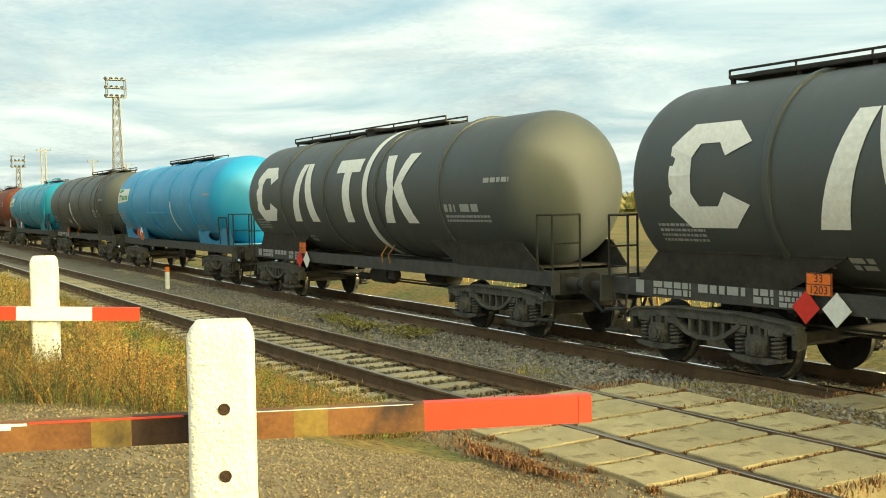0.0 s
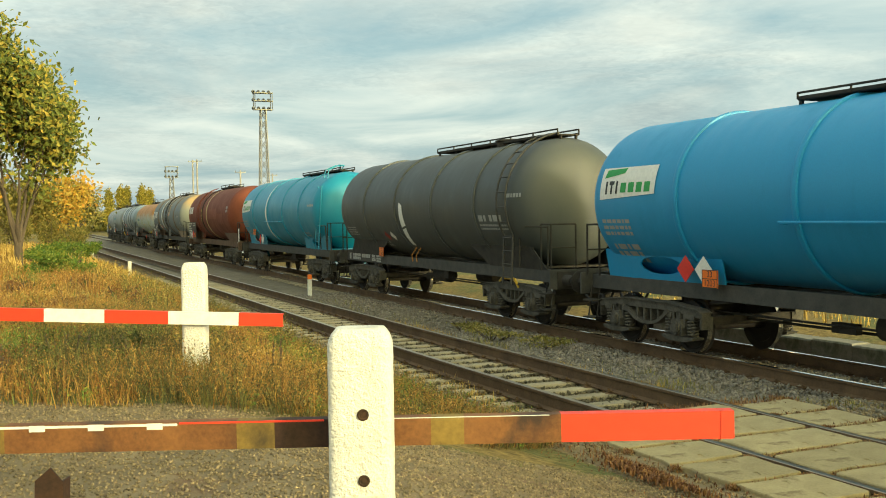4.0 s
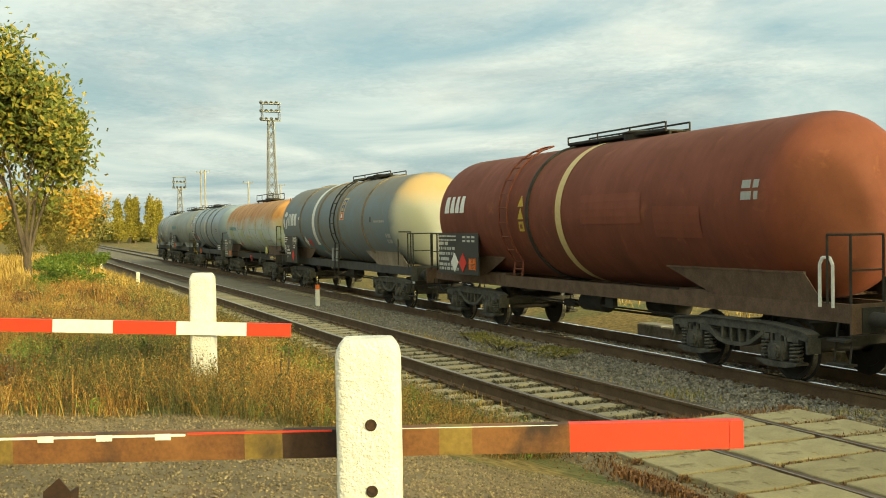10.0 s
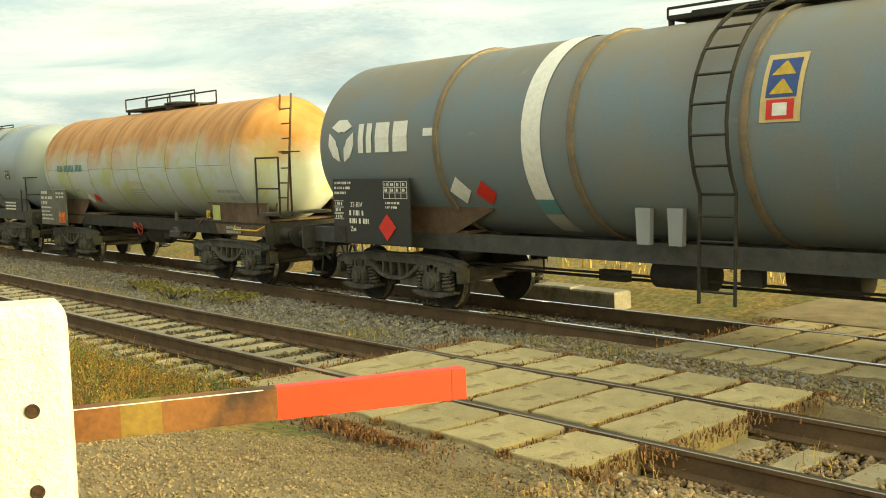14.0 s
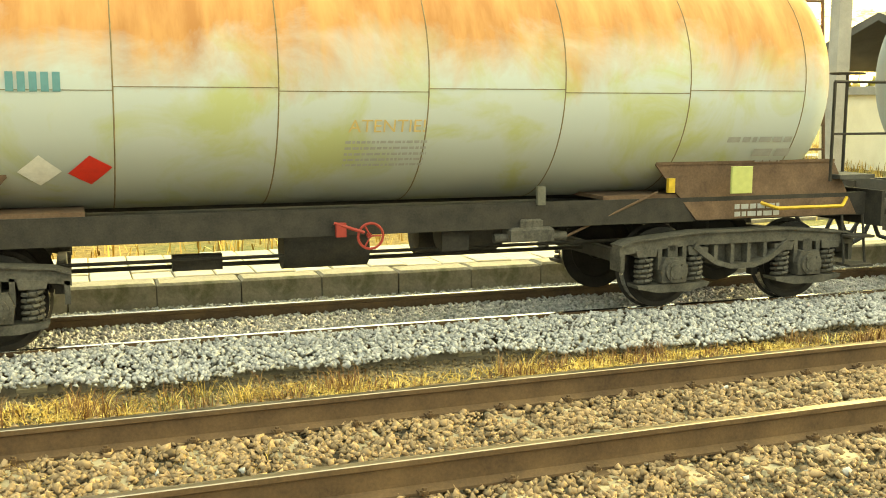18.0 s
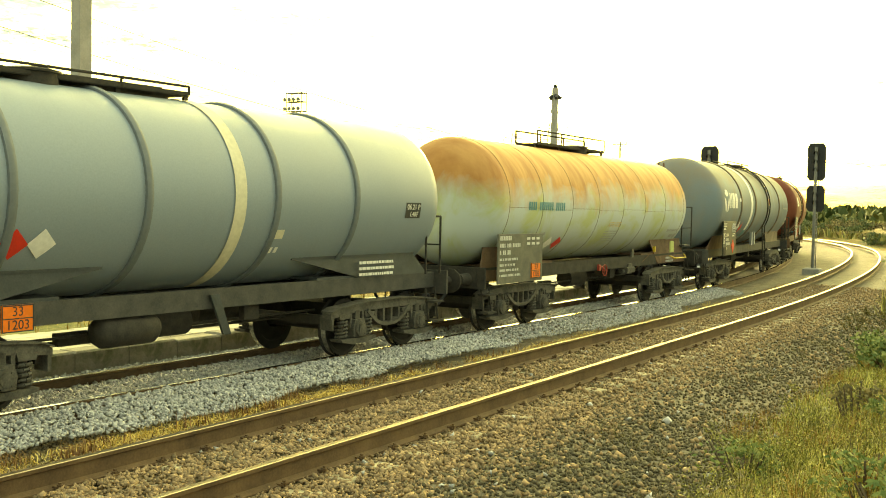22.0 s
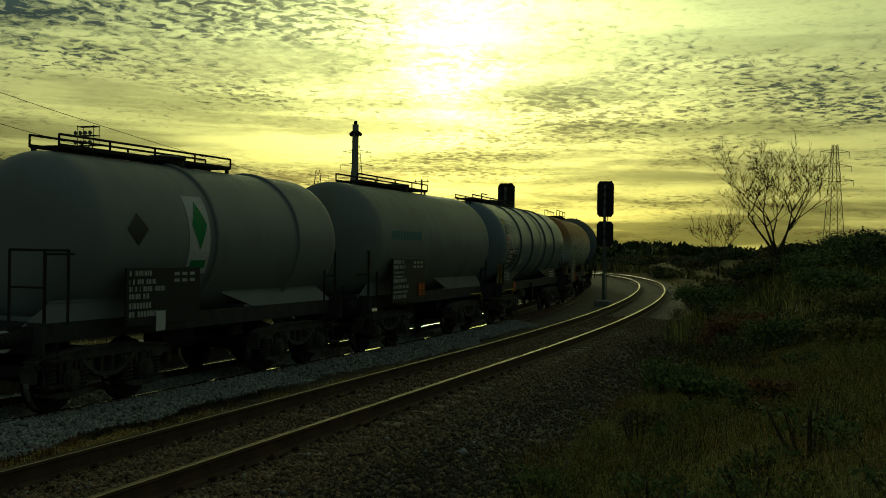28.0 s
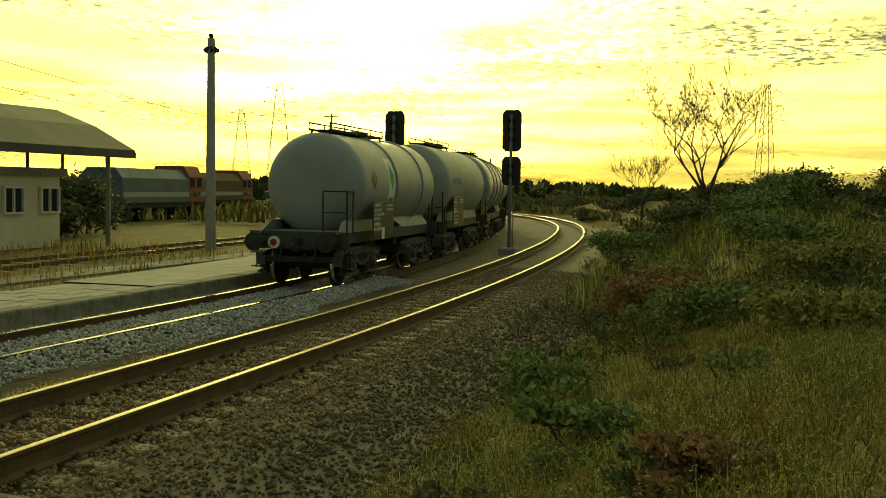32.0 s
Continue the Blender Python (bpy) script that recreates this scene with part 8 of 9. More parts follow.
side = (x > 2.5) & (by(x) - y - 1.45 > qs.uniform(0, 1.0, len(x)))
stones("dark_ballast", x[side], y[side], z[side] + qs.uniform(-0.015, 0.010, side.sum()), 0.027, M_STONE_OIL, "dark olive-brown gravel beside the near track", 17)
x, y, z = x[~side], y[~side], z[~side]
stones("tan_ballast", x, y, z + qs.uniform(-0.015, 0.012, len(x)), 0.029, M_STONE_TAN, "tan and brown broken stone ballast round the near rails", 1)

# pale new stones heaped along the train's track
x, y = scatter(150000, -2.6, 34, 8.6, 13.2)
d = y - ay(x)
top = np.where(d < -0.9, -0.005 - 0.19 * np.clip((-d - 1.15) / 1.35, 0, 1) ** 1.2, -0.135)
ramp_in = np.clip((x + 2.4) / 2.0, 0, 1)
keep = (d > -2.12 + 0.35 * patchy(x, y, 1.3, 6)) & (d < 1.58) & (np.abs(np.abs(d) - 0.7535) > 0.05) & ((ramp_in > qs.uniform(0, 1, len(x))) | (d > -0.7)) & ~on_deck(x, y) & (qs.uniform(0, 1, len(x)) < np.where(x > 18, 0.4, 1.0))
x, y, d, top, ramp_in = x[keep], y[keep], d[keep], top[keep], ramp_in[keep]
z = np.where(d < -0.9, top * ramp_in + (-0.21) * (1 - ramp_in), top)
stones("pale_ballast", x, y, z + qs.uniform(-0.02, 0.012, len(x)), 0.029, M_STONE_GREY, "pale grey broken stone heaped beside the train's rails", 2)

# grey stones left of the crossing and between the tracks
x, y = scatter(90000, -34, -2.6, 4.6, 13.4)
a, b = y - ay(x), y - by(x)
keep = ~on_deck(x, y) & (b > -1.5) & (a < 1.7) & ~((x > -4.3) & (b < 1.9)) & (qs.uniform(0, 1, len(x)) < np.where(x < -20, 0.45, 0.9)) & ~((x > -9.3) & (b > 1.7) & (a < -1.7) & (qs.uniform(0, 1, len(x)) > 0.35))
x, y, a, b = x[keep], y[keep], a[keep], b[keep]
z = np.where(np.abs(a) < 1.7, np.where(np.abs(a) < 0.7, -0.235, -0.225), np.where(np.abs(b) < 1.35, -0.155, ground_many(x, y) + 0.015))
q = np.abs(b) < 1.25
stones("dark_ballast", x[q], y[q], z[q] + qs.uniform(-0.025, 0.006, q.sum()), 0.030, M_STONE_OIL, "dark soiled ballast between the near rails", 18)
x, y, z = x[~q], y[~q], z[~q]
stones("grey_ballast", x, y, z + qs.uniform(-0.02, 0.012, len(x)), 0.034, M_STONE_DARK, "grimy grey ballast stones between the two tracks", 3)

# packed soil that runs up to the deck's near edge
k = Kit()
nx_, ny_ = 60, 12
for j in range(ny_ + 1):
    for i in range(nx_ + 1):
        u, v = i / nx_, j / ny_
        ax_ = -9.4 + 6.2 * u
        ay_ = line_y(LINE_B, ax_) - 1.66 - 1.5 * v
        lo = ground_z(ax_, ay_) - 0.03
        side = min(1.0, 6 * u, 6 * (1 - u))
        hi = RAIL_B - 0.045 + 0.02 * noise.noise((ax_ * 2.3, ay_ * 2.3, 0.5))
        k.v.append((ax_, ay_, max(lo, lo + (hi - lo) * side * (1 - v * v * (3 - 2 * v))) if hi > lo else lo))
for j in range(ny_):
    for i in range(nx_):
        k.f.append((j * (nx_ + 1) + i + 1, j * (nx_ + 1) + i, (j + 1) * (nx_ + 1) + i, (j + 1) * (nx_ + 1) + i + 1))
        k.m.append(0)
thing("soil_apron", k, M_GRAVEL, "packed brown gravel running up to the crossing slabs", "ground", kind="structure", smooth=60)
x, y = scatter(9000, -9.3, -3.3, 3.2, 5.8)
d = by(x) - y
keep = (d > 1.72) & (d < 2.7)
x, y, d = x[keep], y[keep], d[keep]
v = np.clip((d - 1.66) / 1.5, 0, 1)
lo = ground_many(x, y) - 0.03
z = np.maximum(lo, lo + (RAIL_B - 0.045 - lo) * np.clip(np.minimum(6 * (x + 9.4) / 6.2, 6 * (-3.2 - x) / 6.2), 0, 1) * (1 - v * v * (3 - 2 * v)))
stones("apron_gravel", x, y, z + 0.006, 0.015, M_STONE_ROAD, "fine gravel against the crossing slabs", 14)
q = qs.uniform(0, 1, len(x)) < 0.5 * patchy(x, y, 1.6, 71)
blades("apron_moss", x[q], y[q], z[q], np.full(q.sum(), 0.06), 0.008, M_RUST_MOSS, "russet dead moss against the slabs", 72, 0.9)

x, y = -6.3 + qs.normal(0, 0.36, 1500), qs.normal(0, 0.10, 1500)
y = by(x) - 1.86 - np.abs(y) - 0.25 * patchy(x, y, 2.0, 73)
blades("slab_edge_moss", x, y, ground_many(x, y) + 0.07, np.full(len(x), 0.045), 0.009, M_RUST_MOSS, "russet dead moss heaped at the slab's edge", 74, 0.9)

# loose gravel on the road before the near track
x, y = scatter(120000, -9.5, 3.0, -4.0, 5.4)
keep = (y < by(x) - 1.7) & (x - 0.5 * np.minimum(y, 3.0) > -7.9) & (np.hypot(x - 1.6, y + 0.78) > 1.0)
x, y = x[keep], y[keep]
stones("road_gravel", x, y, ground_many(x, y) + 0.006, 0.0105, M_STONE_ROAD, "fine loose gravel on the road surface", 4)
x, y = scatter(26, 2, 14, 3.2, 5.6)
stones("pale_rubble", x, y, ground_many(x, y) + 0.03, 0.055, M_STONE_GREY, "flat pale lumps of concrete rubble in the gravel", 5)

M_DRY = leaf_mat("dry_golden_grass", (0.20, 0.115, 0.028), (0.45, 0.29, 0.07), (0.66, 0.47, 0.15))
M_RUSSET = leaf_mat("russet_dry_weeds", (0.12, 0.055, 0.025), (0.24, 0.115, 0.045), (0.34, 0.20, 0.075))
M_OLIVEGRASS = leaf_mat("yellow_green_grass", (0.09, 0.095, 0.025), (0.22, 0.20, 0.055), (0.40, 0.33, 0.11))
M_WEED = leaf_mat("green_weed_leaves", (0.05, 0.085, 0.02), (0.13, 0.17, 0.045), (0.28, 0.28, 0.09))


def meadow(n, x0, x1, y0, y1, where, name, length, width, mat, label, seed, scale=1.2, floor=0.15, lean=0.35, tuft=0.0, lift=0.0):
    x, y = scatter(n, x0, x1, y0, y1)
    if tuft:
        c = qs.uniform(0, 1, (max(6, n // 40), 2)) * (x1 - x0, y1 - y0) + (x0, y0)
        c = c[qs.randint(0, len(c), n)]
        x, y = c[:, 0] + qs.normal(0, tuft, n), c[:, 1] + qs.normal(0, tuft, n)
    keep = where(x, y) & (qs.uniform(0, 1, n) < floor + (1 - floor) * patchy(x, y, scale, seed))
    x, y = x[keep], y[keep]
    return blades(name, x, y, ground_many(x, y) + lift, length * (0.6 + 0.7 * patchy(x, y, scale * 1.7, seed + 1)), width, mat, label, seed, lean)


def weeds(name, x, y, h, r, mat, head_mat, label, seed, stems=24, heads=5, head=0.011, width=0.0022):
    """Wiry clumps: stems that lean out from a common foot, with small dry leaves and seed heads up them."""
    q = np.random.RandomState(seed)
    n = len(x) * stems
    cx, cy, ch, cr = (np.repeat(v, stems) for v in (x, y, h, r))
    a, f = q.uniform(0, 6.28, n), np.sqrt(q.uniform(0, 1, n))
    bx_, by_ = cx + np.cos(a) * f * cr * 0.45, cy + np.sin(a) * f * cr * 0.45
    hh = ch * q.uniform(0.45, 1.1, n)
    tx, ty = bx_ + np.cos(a) * f * cr * 0.7 + q.normal(0, 0.03, n), by_ + np.sin(a) * f * cr * 0.7 + q.normal(0, 0.03, n)
    z0 = ground_many(bx_, by_)
    w = q.uniform(0, 6.28, n)
    sx, sy = np.cos(w) * width * q.uniform(0.7, 1.5, n), np.sin(w) * width * q.uniform(0.7, 1.5, n)
    v = np.zeros((n, 5, 3))
    v[:, 0], v[:, 1] = np.stack([bx_ - sx, by_ - sy, z0 - 0.02], 1), np.stack([bx_ + sx, by_ + sy, z0 - 0.02], 1)
    mx, my, mz = bx_ + (tx - bx_) * 0.35, by_ + (ty - by_) * 0.35, z0 + hh * 0.55
    v[:, 2], v[:, 3] = np.stack([mx - sx * 0.8, my - sy * 0.8, mz], 1), np.stack([mx + sx * 0.8, my + sy * 0.8, mz], 1)
    v[:, 4] = np.stack([tx, ty, z0 + hh], 1)
    t = np.array([(0, 1, 3), (0, 3, 2), (2, 3, 4)])
    np_mesh(name, v.reshape(-1, 3), (t[None] + 5 * np.arange(n)[:, None, None]).reshape(-1, 3), mat, label, "weeds")
    if heads:
        m = n * heads
        u = q.uniform(0.25, 1.03, m)
        i = np.repeat(np.arange(n), heads)
        px = bx_[i] + (tx - bx_)[i] * u ** 1.6 + q.normal(0, 0.016, m)
        py = by_[i] + (ty - by_)[i] * u ** 1.6 + q.normal(0, 0.016, m)
        pz = z0[i] + hh[i] * u + q.normal(0, 0.012, m)
        c = np.stack([px, py, pz], 1)
        d1, d2 = q.normal(0, 1, (m, 3)), q.normal(0, 1, (m, 3))
        sz = (head * q.uniform(0.5, 1.6, m))[:, None]
        d1, d2 = d1 / np.linalg.norm(d1, axis=1)[:, None] * sz, d2 / np.linalg.norm(d2, axis=1)[:, None] * sz * 0.7
        v = np.stack([c - d1, c + d1, c + d2], 1)
        np_mesh(name + "_heads", v.reshape(-1, 3), (np.array([[0, 1, 2]])[None] + 3 * np.arange(m)[:, None, None]).reshape(-1, 3), head_mat, label + ", their small leaves and seed heads", "weeds")


def clumps(n, x0, x1, y0, y1, where, h, r, seed, scale=0.5, floor=0.1):
    """Places for clumps, thick in some patches and thin in others."""
    x, y = scatter(n, x0, x1, y0, y1)
    p = patchy(x, y, scale, seed)
    keep = where(x, y) & (qs.uniform(0, 1, n) < floor + (1 - floor) * p)
    x, y, p = x[keep], y[keep], p[keep]
    f = (0.55 + 0.6 * p) * qs.uniform(0.7, 1.3, len(x))
    return x, y, h * f, r * f


M_TAWNY = leaf_mat("tawny_dead_weeds", (0.13, 0.058, 0.016), (0.31, 0.155, 0.038), (0.50, 0.30, 0.080))
M_TAWNYHEAD = leaf_mat("tawny_seed_heads", (0.10, 0.045, 0.016), (0.33, 0.165, 0.042), (0.56, 0.36, 0.11))
M_DARKWEED = leaf_mat("dark_olive_weed_leaves", (0.03, 0.036, 0.012), (0.088, 0.09, 0.026), (0.19, 0.16, 0.05))


def verge_edge(x, y):
    """Left of the road's edge, which falls back where it nears the track."""
    return x - 0.5 * np.minimum(y, 2.6) + 0.75 * np.maximum(y - 2.6, 0) < -7.7


def verge_low(x, y):
    """The darker strip of low weeds between the dry grass and the near track."""
    d = by(x) - y
    return (d > 1.75) & (d < 4.6) & verge_edge(x, y) & ~on_deck(x, y)


def verge_gold(x, y):
    return verge(x, y) & (qs.uniform(0, 1, len(x)) < np.clip((by(x) - y - 2.2) / 2.4, 0.12, 1))


def verge(x, y):
    return (y < by(x) - 1.8) & verge_edge(x, y) & ~on_deck(x, y)


def near_side_gap(x, y):
    return (y > by(x) + 1.6) & (y < ay(x) - 2.0)


M_BROWNGREEN = leaf_mat("brown_green_weeds", (0.05, 0.045, 0.016), (0.13, 0.10, 0.034), (0.26, 0.18, 0.06))
M_STRAW = leaf_mat("pale_straw_grass", (0.34, 0.21, 0.05), (0.62, 0.42, 0.11), (0.80, 0.62, 0.24))
meadow(70000, -30, -7.0, 0, 5.6, verge_low, "verge_low_weeds", 0.15, 0.006, M_BROWNGREEN, "low brown-green weeds along the near track", 31, 0.9, 0.25, 0.9, tuft=0.2)
meadow(130000, -34, -7.5, -5, 5.4, verge_gold, "verge_grass", 0.17, 0.0042, M_DRY, "dry golden grass on the verge", 11, 1.6, 0.1, 0.95)
meadow(45000, -34, -7.5, -5, 5.2, verge, "verge_weeds", 0.20, 0.005, M_RUSSET, "russet dead weeds standing in the verge", 12, 0.8, 0.05, 0.8, tuft=0.14)
meadow(30000, -34, -7.5, -5, 4.8, verge, "verge_green", 0.20, 0.006, M_WEED, "greener tufts in the dry verge", 13, 0.7, 0.0, tuft=0.14)
meadow(26000, -70, -30, -8, 5.0, lambda x, y: (y < by(x) - 1.9), "far_verge_grass", 0.42, 0.016, M_DRY, "dry golden grass beside the distant track", 14, 0.3, 0.2)
meadow(80000, -3.4, 26, 7.9, 10.2, lambda x, y: near_side_gap(x, y) & (y < by(x) + 2.9), "track_grass", 0.12, 0.006, M_STRAW, "low golden grass between the two tracks", 15, 1.3, 0.0, 1.7, tuft=0.20, lift=0.02)
meadow(16000, -3.4, 26, 7.9, 10.2, near_side_gap, "track_green", 0.09, 0.004, M_OLIVEGRASS, "green tufts between the two tracks", 35, 0.8, 0.0, 1.0, tuft=0.18, lift=0.01)
weeds("track_side_weeds", *clumps(260, -3.6, 24, 7.9, 10.0, lambda x, y: near_side_gap(x, y) & (y < by(x) + 2.5), 0.17, 0.20, 36, 1.0, 0.0), M_TAWNY, M_TAWNYHEAD, "tawny weed tufts between the two tracks", 37, 20, 5, 0.009)
weeds("straw_tufts", *clumps(420, -3.6, 30, 7.8, 10.2, lambda x, y: near_side_gap(x, y) & (y < by(x) + 2.6), 0.15, 0.22, 41, 0.8, 0.0), M_STRAW, M_STRAW, "pale straw-yellow grass tufts between the two tracks", 42, 30, 3, 0.008, 0.003)
weeds("straw_tufts", *clumps(90, -4.0, 0.5, 4.6, 8.2, lambda x, y: ~on_deck(x, y) & (np.abs(np.abs(y - by(x)) - 1.25) < 0.5), 0.13, 0.18, 43, 1.0, 0.05), M_STRAW, M_STRAW, "pale straw-yellow grass tufts beside the crossing", 44, 30, 3, 0.008, 0.003)
x, y = scatter(26000, -9.2, 16, 7.7, 10.4)
keep = (y > by(x) + 1.4) & (y < ay(x) - 1.5) & ~on_deck(x, y)
x, y = x[keep], y[keep]
stones("gap_gravel", x, y, ground_many(x, y) + 0.012, 0.020, M_STONE_ROAD, "fine brown gravel between the two tracks", 38)
meadow(14000, -3.4, 26, 7.9, 10.2, near_side_gap, "track_weeds", 0.15, 0.005, M_RUSSET, "russet weeds between the two tracks", 16, 1.1, 0.0, 0.8, tuft=0.10, lift=0.06)
meadow(12000, -30, -3.2, 5, 11, lambda x, y: near_side_gap(x, y) & ~on_deck(x, y), "gap_weeds", 0.14, 0.007, M_OLIVEGRASS, "low weeds in the stones between the tracks", 17, 0.9, 0.0, 0.6, tuft=0.20)
meadow(14000, -24, -8.9, 5.2, 8.6, lambda x, y: np.abs(np.abs(y - by(x)) - 1.25) < 0.5, "sleeper_grass", 0.16, 0.006, M_DRY, "dry grass over the sleeper ends", 18, 1.0, 0.0, 0.5, tuft=0.15)
meadow(5000, -4.0, 1.5, 3.6, 8.4, lambda x, y: ~on_deck(x, y), "slab_side_grass", 0.16, 0.004, M_DRY, "golden tufts beside the crossing slabs", 19, 1.2, 0.0, 0.9, tuft=0.10, lift=0.03)
meadow(40000, -26, 40, 13.2, 46, lambda x, y: (y > ay(x) + 4.4) & ~((x > -7.7) & (x < -2.2)), "far_grass", 0.30, 0.015, M_DRY, "dry yellow grass beyond the platform", 20, 0.35, 0.25)


far_off = lambda x, y: verge(x, y) & (np.hypot(x + 9.3, y - 1.2) > 0.30)
weeds("verge_thicket", *clumps(2300, -19, -6.2, -4.5, 5.0, far_off, 0.34, 0.26, 81, 0.8, 0.2), M_TAWNY, M_TAWNYHEAD, "tawny dead weeds thick on the verge", 82)
weeds("verge_thicket", *clumps(900, -40, -18, -7, 4.8, verge, 0.42, 0.40, 83, 0.4, 0.2), M_TAWNY, M_TAWNYHEAD, "tawny dead weeds further along the verge", 84, 18, 4, 0.020, 0.005)
weeds("dark_weeds", *clumps(1100, -15.5, -6.8, -1.5, 5.0, lambda x, y: far_off(x, y) & (by(x) - y < 7.4), 0.34, 0.30, 85, 0.55, 0.02), M_DARKWEED, M_DARKWEED, "dark olive weeds between the verge and the near track", 86, 22, 7, 0.013)
weeds("green_weeds", *clumps(520, -16, -6.8, -2.5, 5.0, far_off, 0.28, 0.24, 89, 0.6, 0.0), M_WEED, M_LEAF_FRESH, "fresh green weeds among the dead stalks", 90, 14, 8, 0.016)
weeds("dark_weeds", *clumps(420, -34, -15, -1.0, 5.0, lambda x, y: verge(x, y) & (by(x) - y < 5.0), 0.45, 0.45, 87, 0.5, 0.2), M_DARKWEED, M_LEAF_GOLDGREEN, "dark olive weeds along the near track", 88, 18, 6, 0.022, 0.005)


def right_bank(x, y):
    d = by(x) - y
    return (d > np.where(x < 12, 6.6 - 0.22 * x, 3.6)) & (x > 3.2 - 0.5 * y)


M_BANK = leaf_mat("olive_bank_grass", (0.10, 0.11, 0.024), (0.32, 0.30, 0.062), (0.58, 0.51, 0.15))
meadow(220000, 5.0, 32, -5, 5.4, right_bank, "bank_grass", 0.16, 0.005, M_BANK, "yellow-green grass on the bank", 21, 0.7, 0.25, 0.9)
meadow(20000, 3.5, 34, -7, 5.6, right_bank, "bank_dry_grass", 0.26, 0.003, M_DRY, "dry seeding grass on the bank", 22, 0.6, 0.0, 0.8, tuft=0.2)
meadow(12000, 12, 46, -5, 7.0, lambda x, y: right_bank(x, y), "bank_weeds", 0.26, 0.006, M_BROWNGREEN, "brown-green weeds on the bank", 23, 0.5, 0.0, 0.7, tuft=0.25)
meadow(30000, 30, 66, -10, 9, lambda x, y: by(x) - y > 2.6, "far_bank_grass", 0.55, 0.02, M_BANK, "rough grass on the far bank", 24, 0.25, 0.2)

def bank_foot(x, y):
    d = by(x) - y
    return (d > np.where(x < 12, 6.2 - 0.22 * x, 3.3)) & (x > 3.6 - 0.5 * y)


weeds("bank_thicket", *clumps(1500, 5, 24, -4.5, 4.6, bank_foot, 0.30, 0.30, 91, 0.6, 0.12), M_DARKWEED, M_BANK, "dark olive and yellowing weeds on the bank", 92, 22, 7, 0.013)
weeds("bank_dry_weeds", *clumps(800, 6, 26, -4.0, 4.0, bank_foot, 0.34, 0.26, 93, 0.7, 0.0), M_TAWNY, M_TAWNYHEAD, "tawny dry weeds on the bank", 94, 20, 5, 0.011)
weeds("bank_thicket", *clumps(1300, 22, 62, -9, 9.0, bank_foot, 0.55, 0.60, 95, 0.3, 0.2), M_DARKWEED, M_LEAF_DARK, "dark scrubby weeds along the far bank", 96, 18, 7, 0.035, 0.006)
weeds("bank_foot_weeds", *clumps(500, 5, 40, 1.0, 8.0, lambda x, y: (by(x) - y > 2.3) & (by(x) - y < 4.4) & (x > 6), 0.16, 0.28, 97, 0.7, 0.0), M_DARKWEED, M_BROWNGREEN, "low dark weeds in the gravel at the foot of the bank", 98, 16, 6, 0.012)

weeds("bank_foot_weeds", *clumps(900, 26, 66, 0.0, 18.0, lambda x, y: (by(x) - y > 1.9) & (by(x) - y < 6.0), 0.30, 0.45, 99, 0.5, 0.35), M_DARKWEED, M_BROWNGREEN, "dark weeds at the foot of the far bank", 100, 18, 7, 0.024, 0.006)

# shrubs on the bank
r = random.Random(9)
for x, y, rx, ry, h, m, lab in ((17.5, 2.3, 0.8, 0.7, 0.75, M_WEED, "low green bush at the foot of the bank"), (20.5, 3.3, 1.0, 0.8, 0.9, M_WEED, "low green bush at the foot of the bank"), (24.5, 1.6, 1.6, 1.2, 1.0, M_WEED, "green rounded bush on the bank"),
                               (29.0, 3.0, 1.8, 1.3, 1.25, M_RUSSET, "reddish autumn bush on the bank"), (28.0, 0.0, 2.2, 1.4, 1.2, M_LEAF_GOLDGREEN, "yellowing bush on the bank"), (34.0, 3.6, 2.2, 1.5, 1.3, M_LEAF_GOLDGREEN, "yellowing bush on the bank"),
                               (36.0, 0.8, 2.4, 1.6, 1.5, M_WEED, "green bush on the bank"), (40.0, 4.6, 2.2, 1.5, 1.2, M_LEAF_DARK, "dark bush on the bank"), (44.0, 2.0, 2.6, 1.8, 1.7, M_WEED, "green bush on the bank"),
                               (47.5, 0.6, 2.6, 1.6, 1.6, M_WEED, "tall dark bush beside the bare tree"), (50.0, -0.6, 2.8, 1.8, 1.7, M_LEAF_DARK, "tall dark bush beside the bare tree"), (53.0, -3.6, 3.0, 2.0, 2.0, M_LEAF_GOLDGREEN, "yellowing bush on the bank top"),
                               (48.0, 6.6, 2.4, 1.6, 1.2, M_WEED, "green bush on the bank"), (21.5, 0.2, 1.2, 1.0, 0.8, M_LEAF_GOLDGREEN, "yellowing bush on the bank"), (32.0, -2.4, 2.6, 1.8, 1.4, M_LEAF_GOLDGREEN, "yellowing bush on the bank"),
                               (42.0, -2.6, 2.8, 2.0, 1.8, M_LEAF_DARK, "dark bush on the bank"), (56.0, 2.5, 3.0, 2.0, 1.2, M_LEAF_DARK, "dark bush on the bank top"), (15.0, 1.0, 0.6, 0.6, 0.5, M_RUSSET, "reddish weeds on the bank")):
    shrub(x, y, ground_z(x, y) - 0.05, rx, ry, h * (0.7 if x < 46 else 1.0), r.randint(1, 9999), m, int(2400 + 800 * rx), 0.026 + 0.0011 * x, lab)
for i in range(46):
    x, y = r.uniform(8, 27), r.uniform(-2.6, 3.6)
    if by(x) - y < (6.0 - 0.22 * x if x < 12 else 3.2) or y < 1.8 - 0.35 * x:
        continue
    q = r.uniform(0.3, 0.75)
    shrub(x, y, ground_z(x, y) - 0.04, q, q, r.uniform(0.25, 0.6), r.randint(1, 9999), r.choice((M_WEED, M_LEAF_DARK, M_WEED, M_BROWNGREEN)), 420, 0.024 + 0.0008 * x, "low green weed clump on the bank")
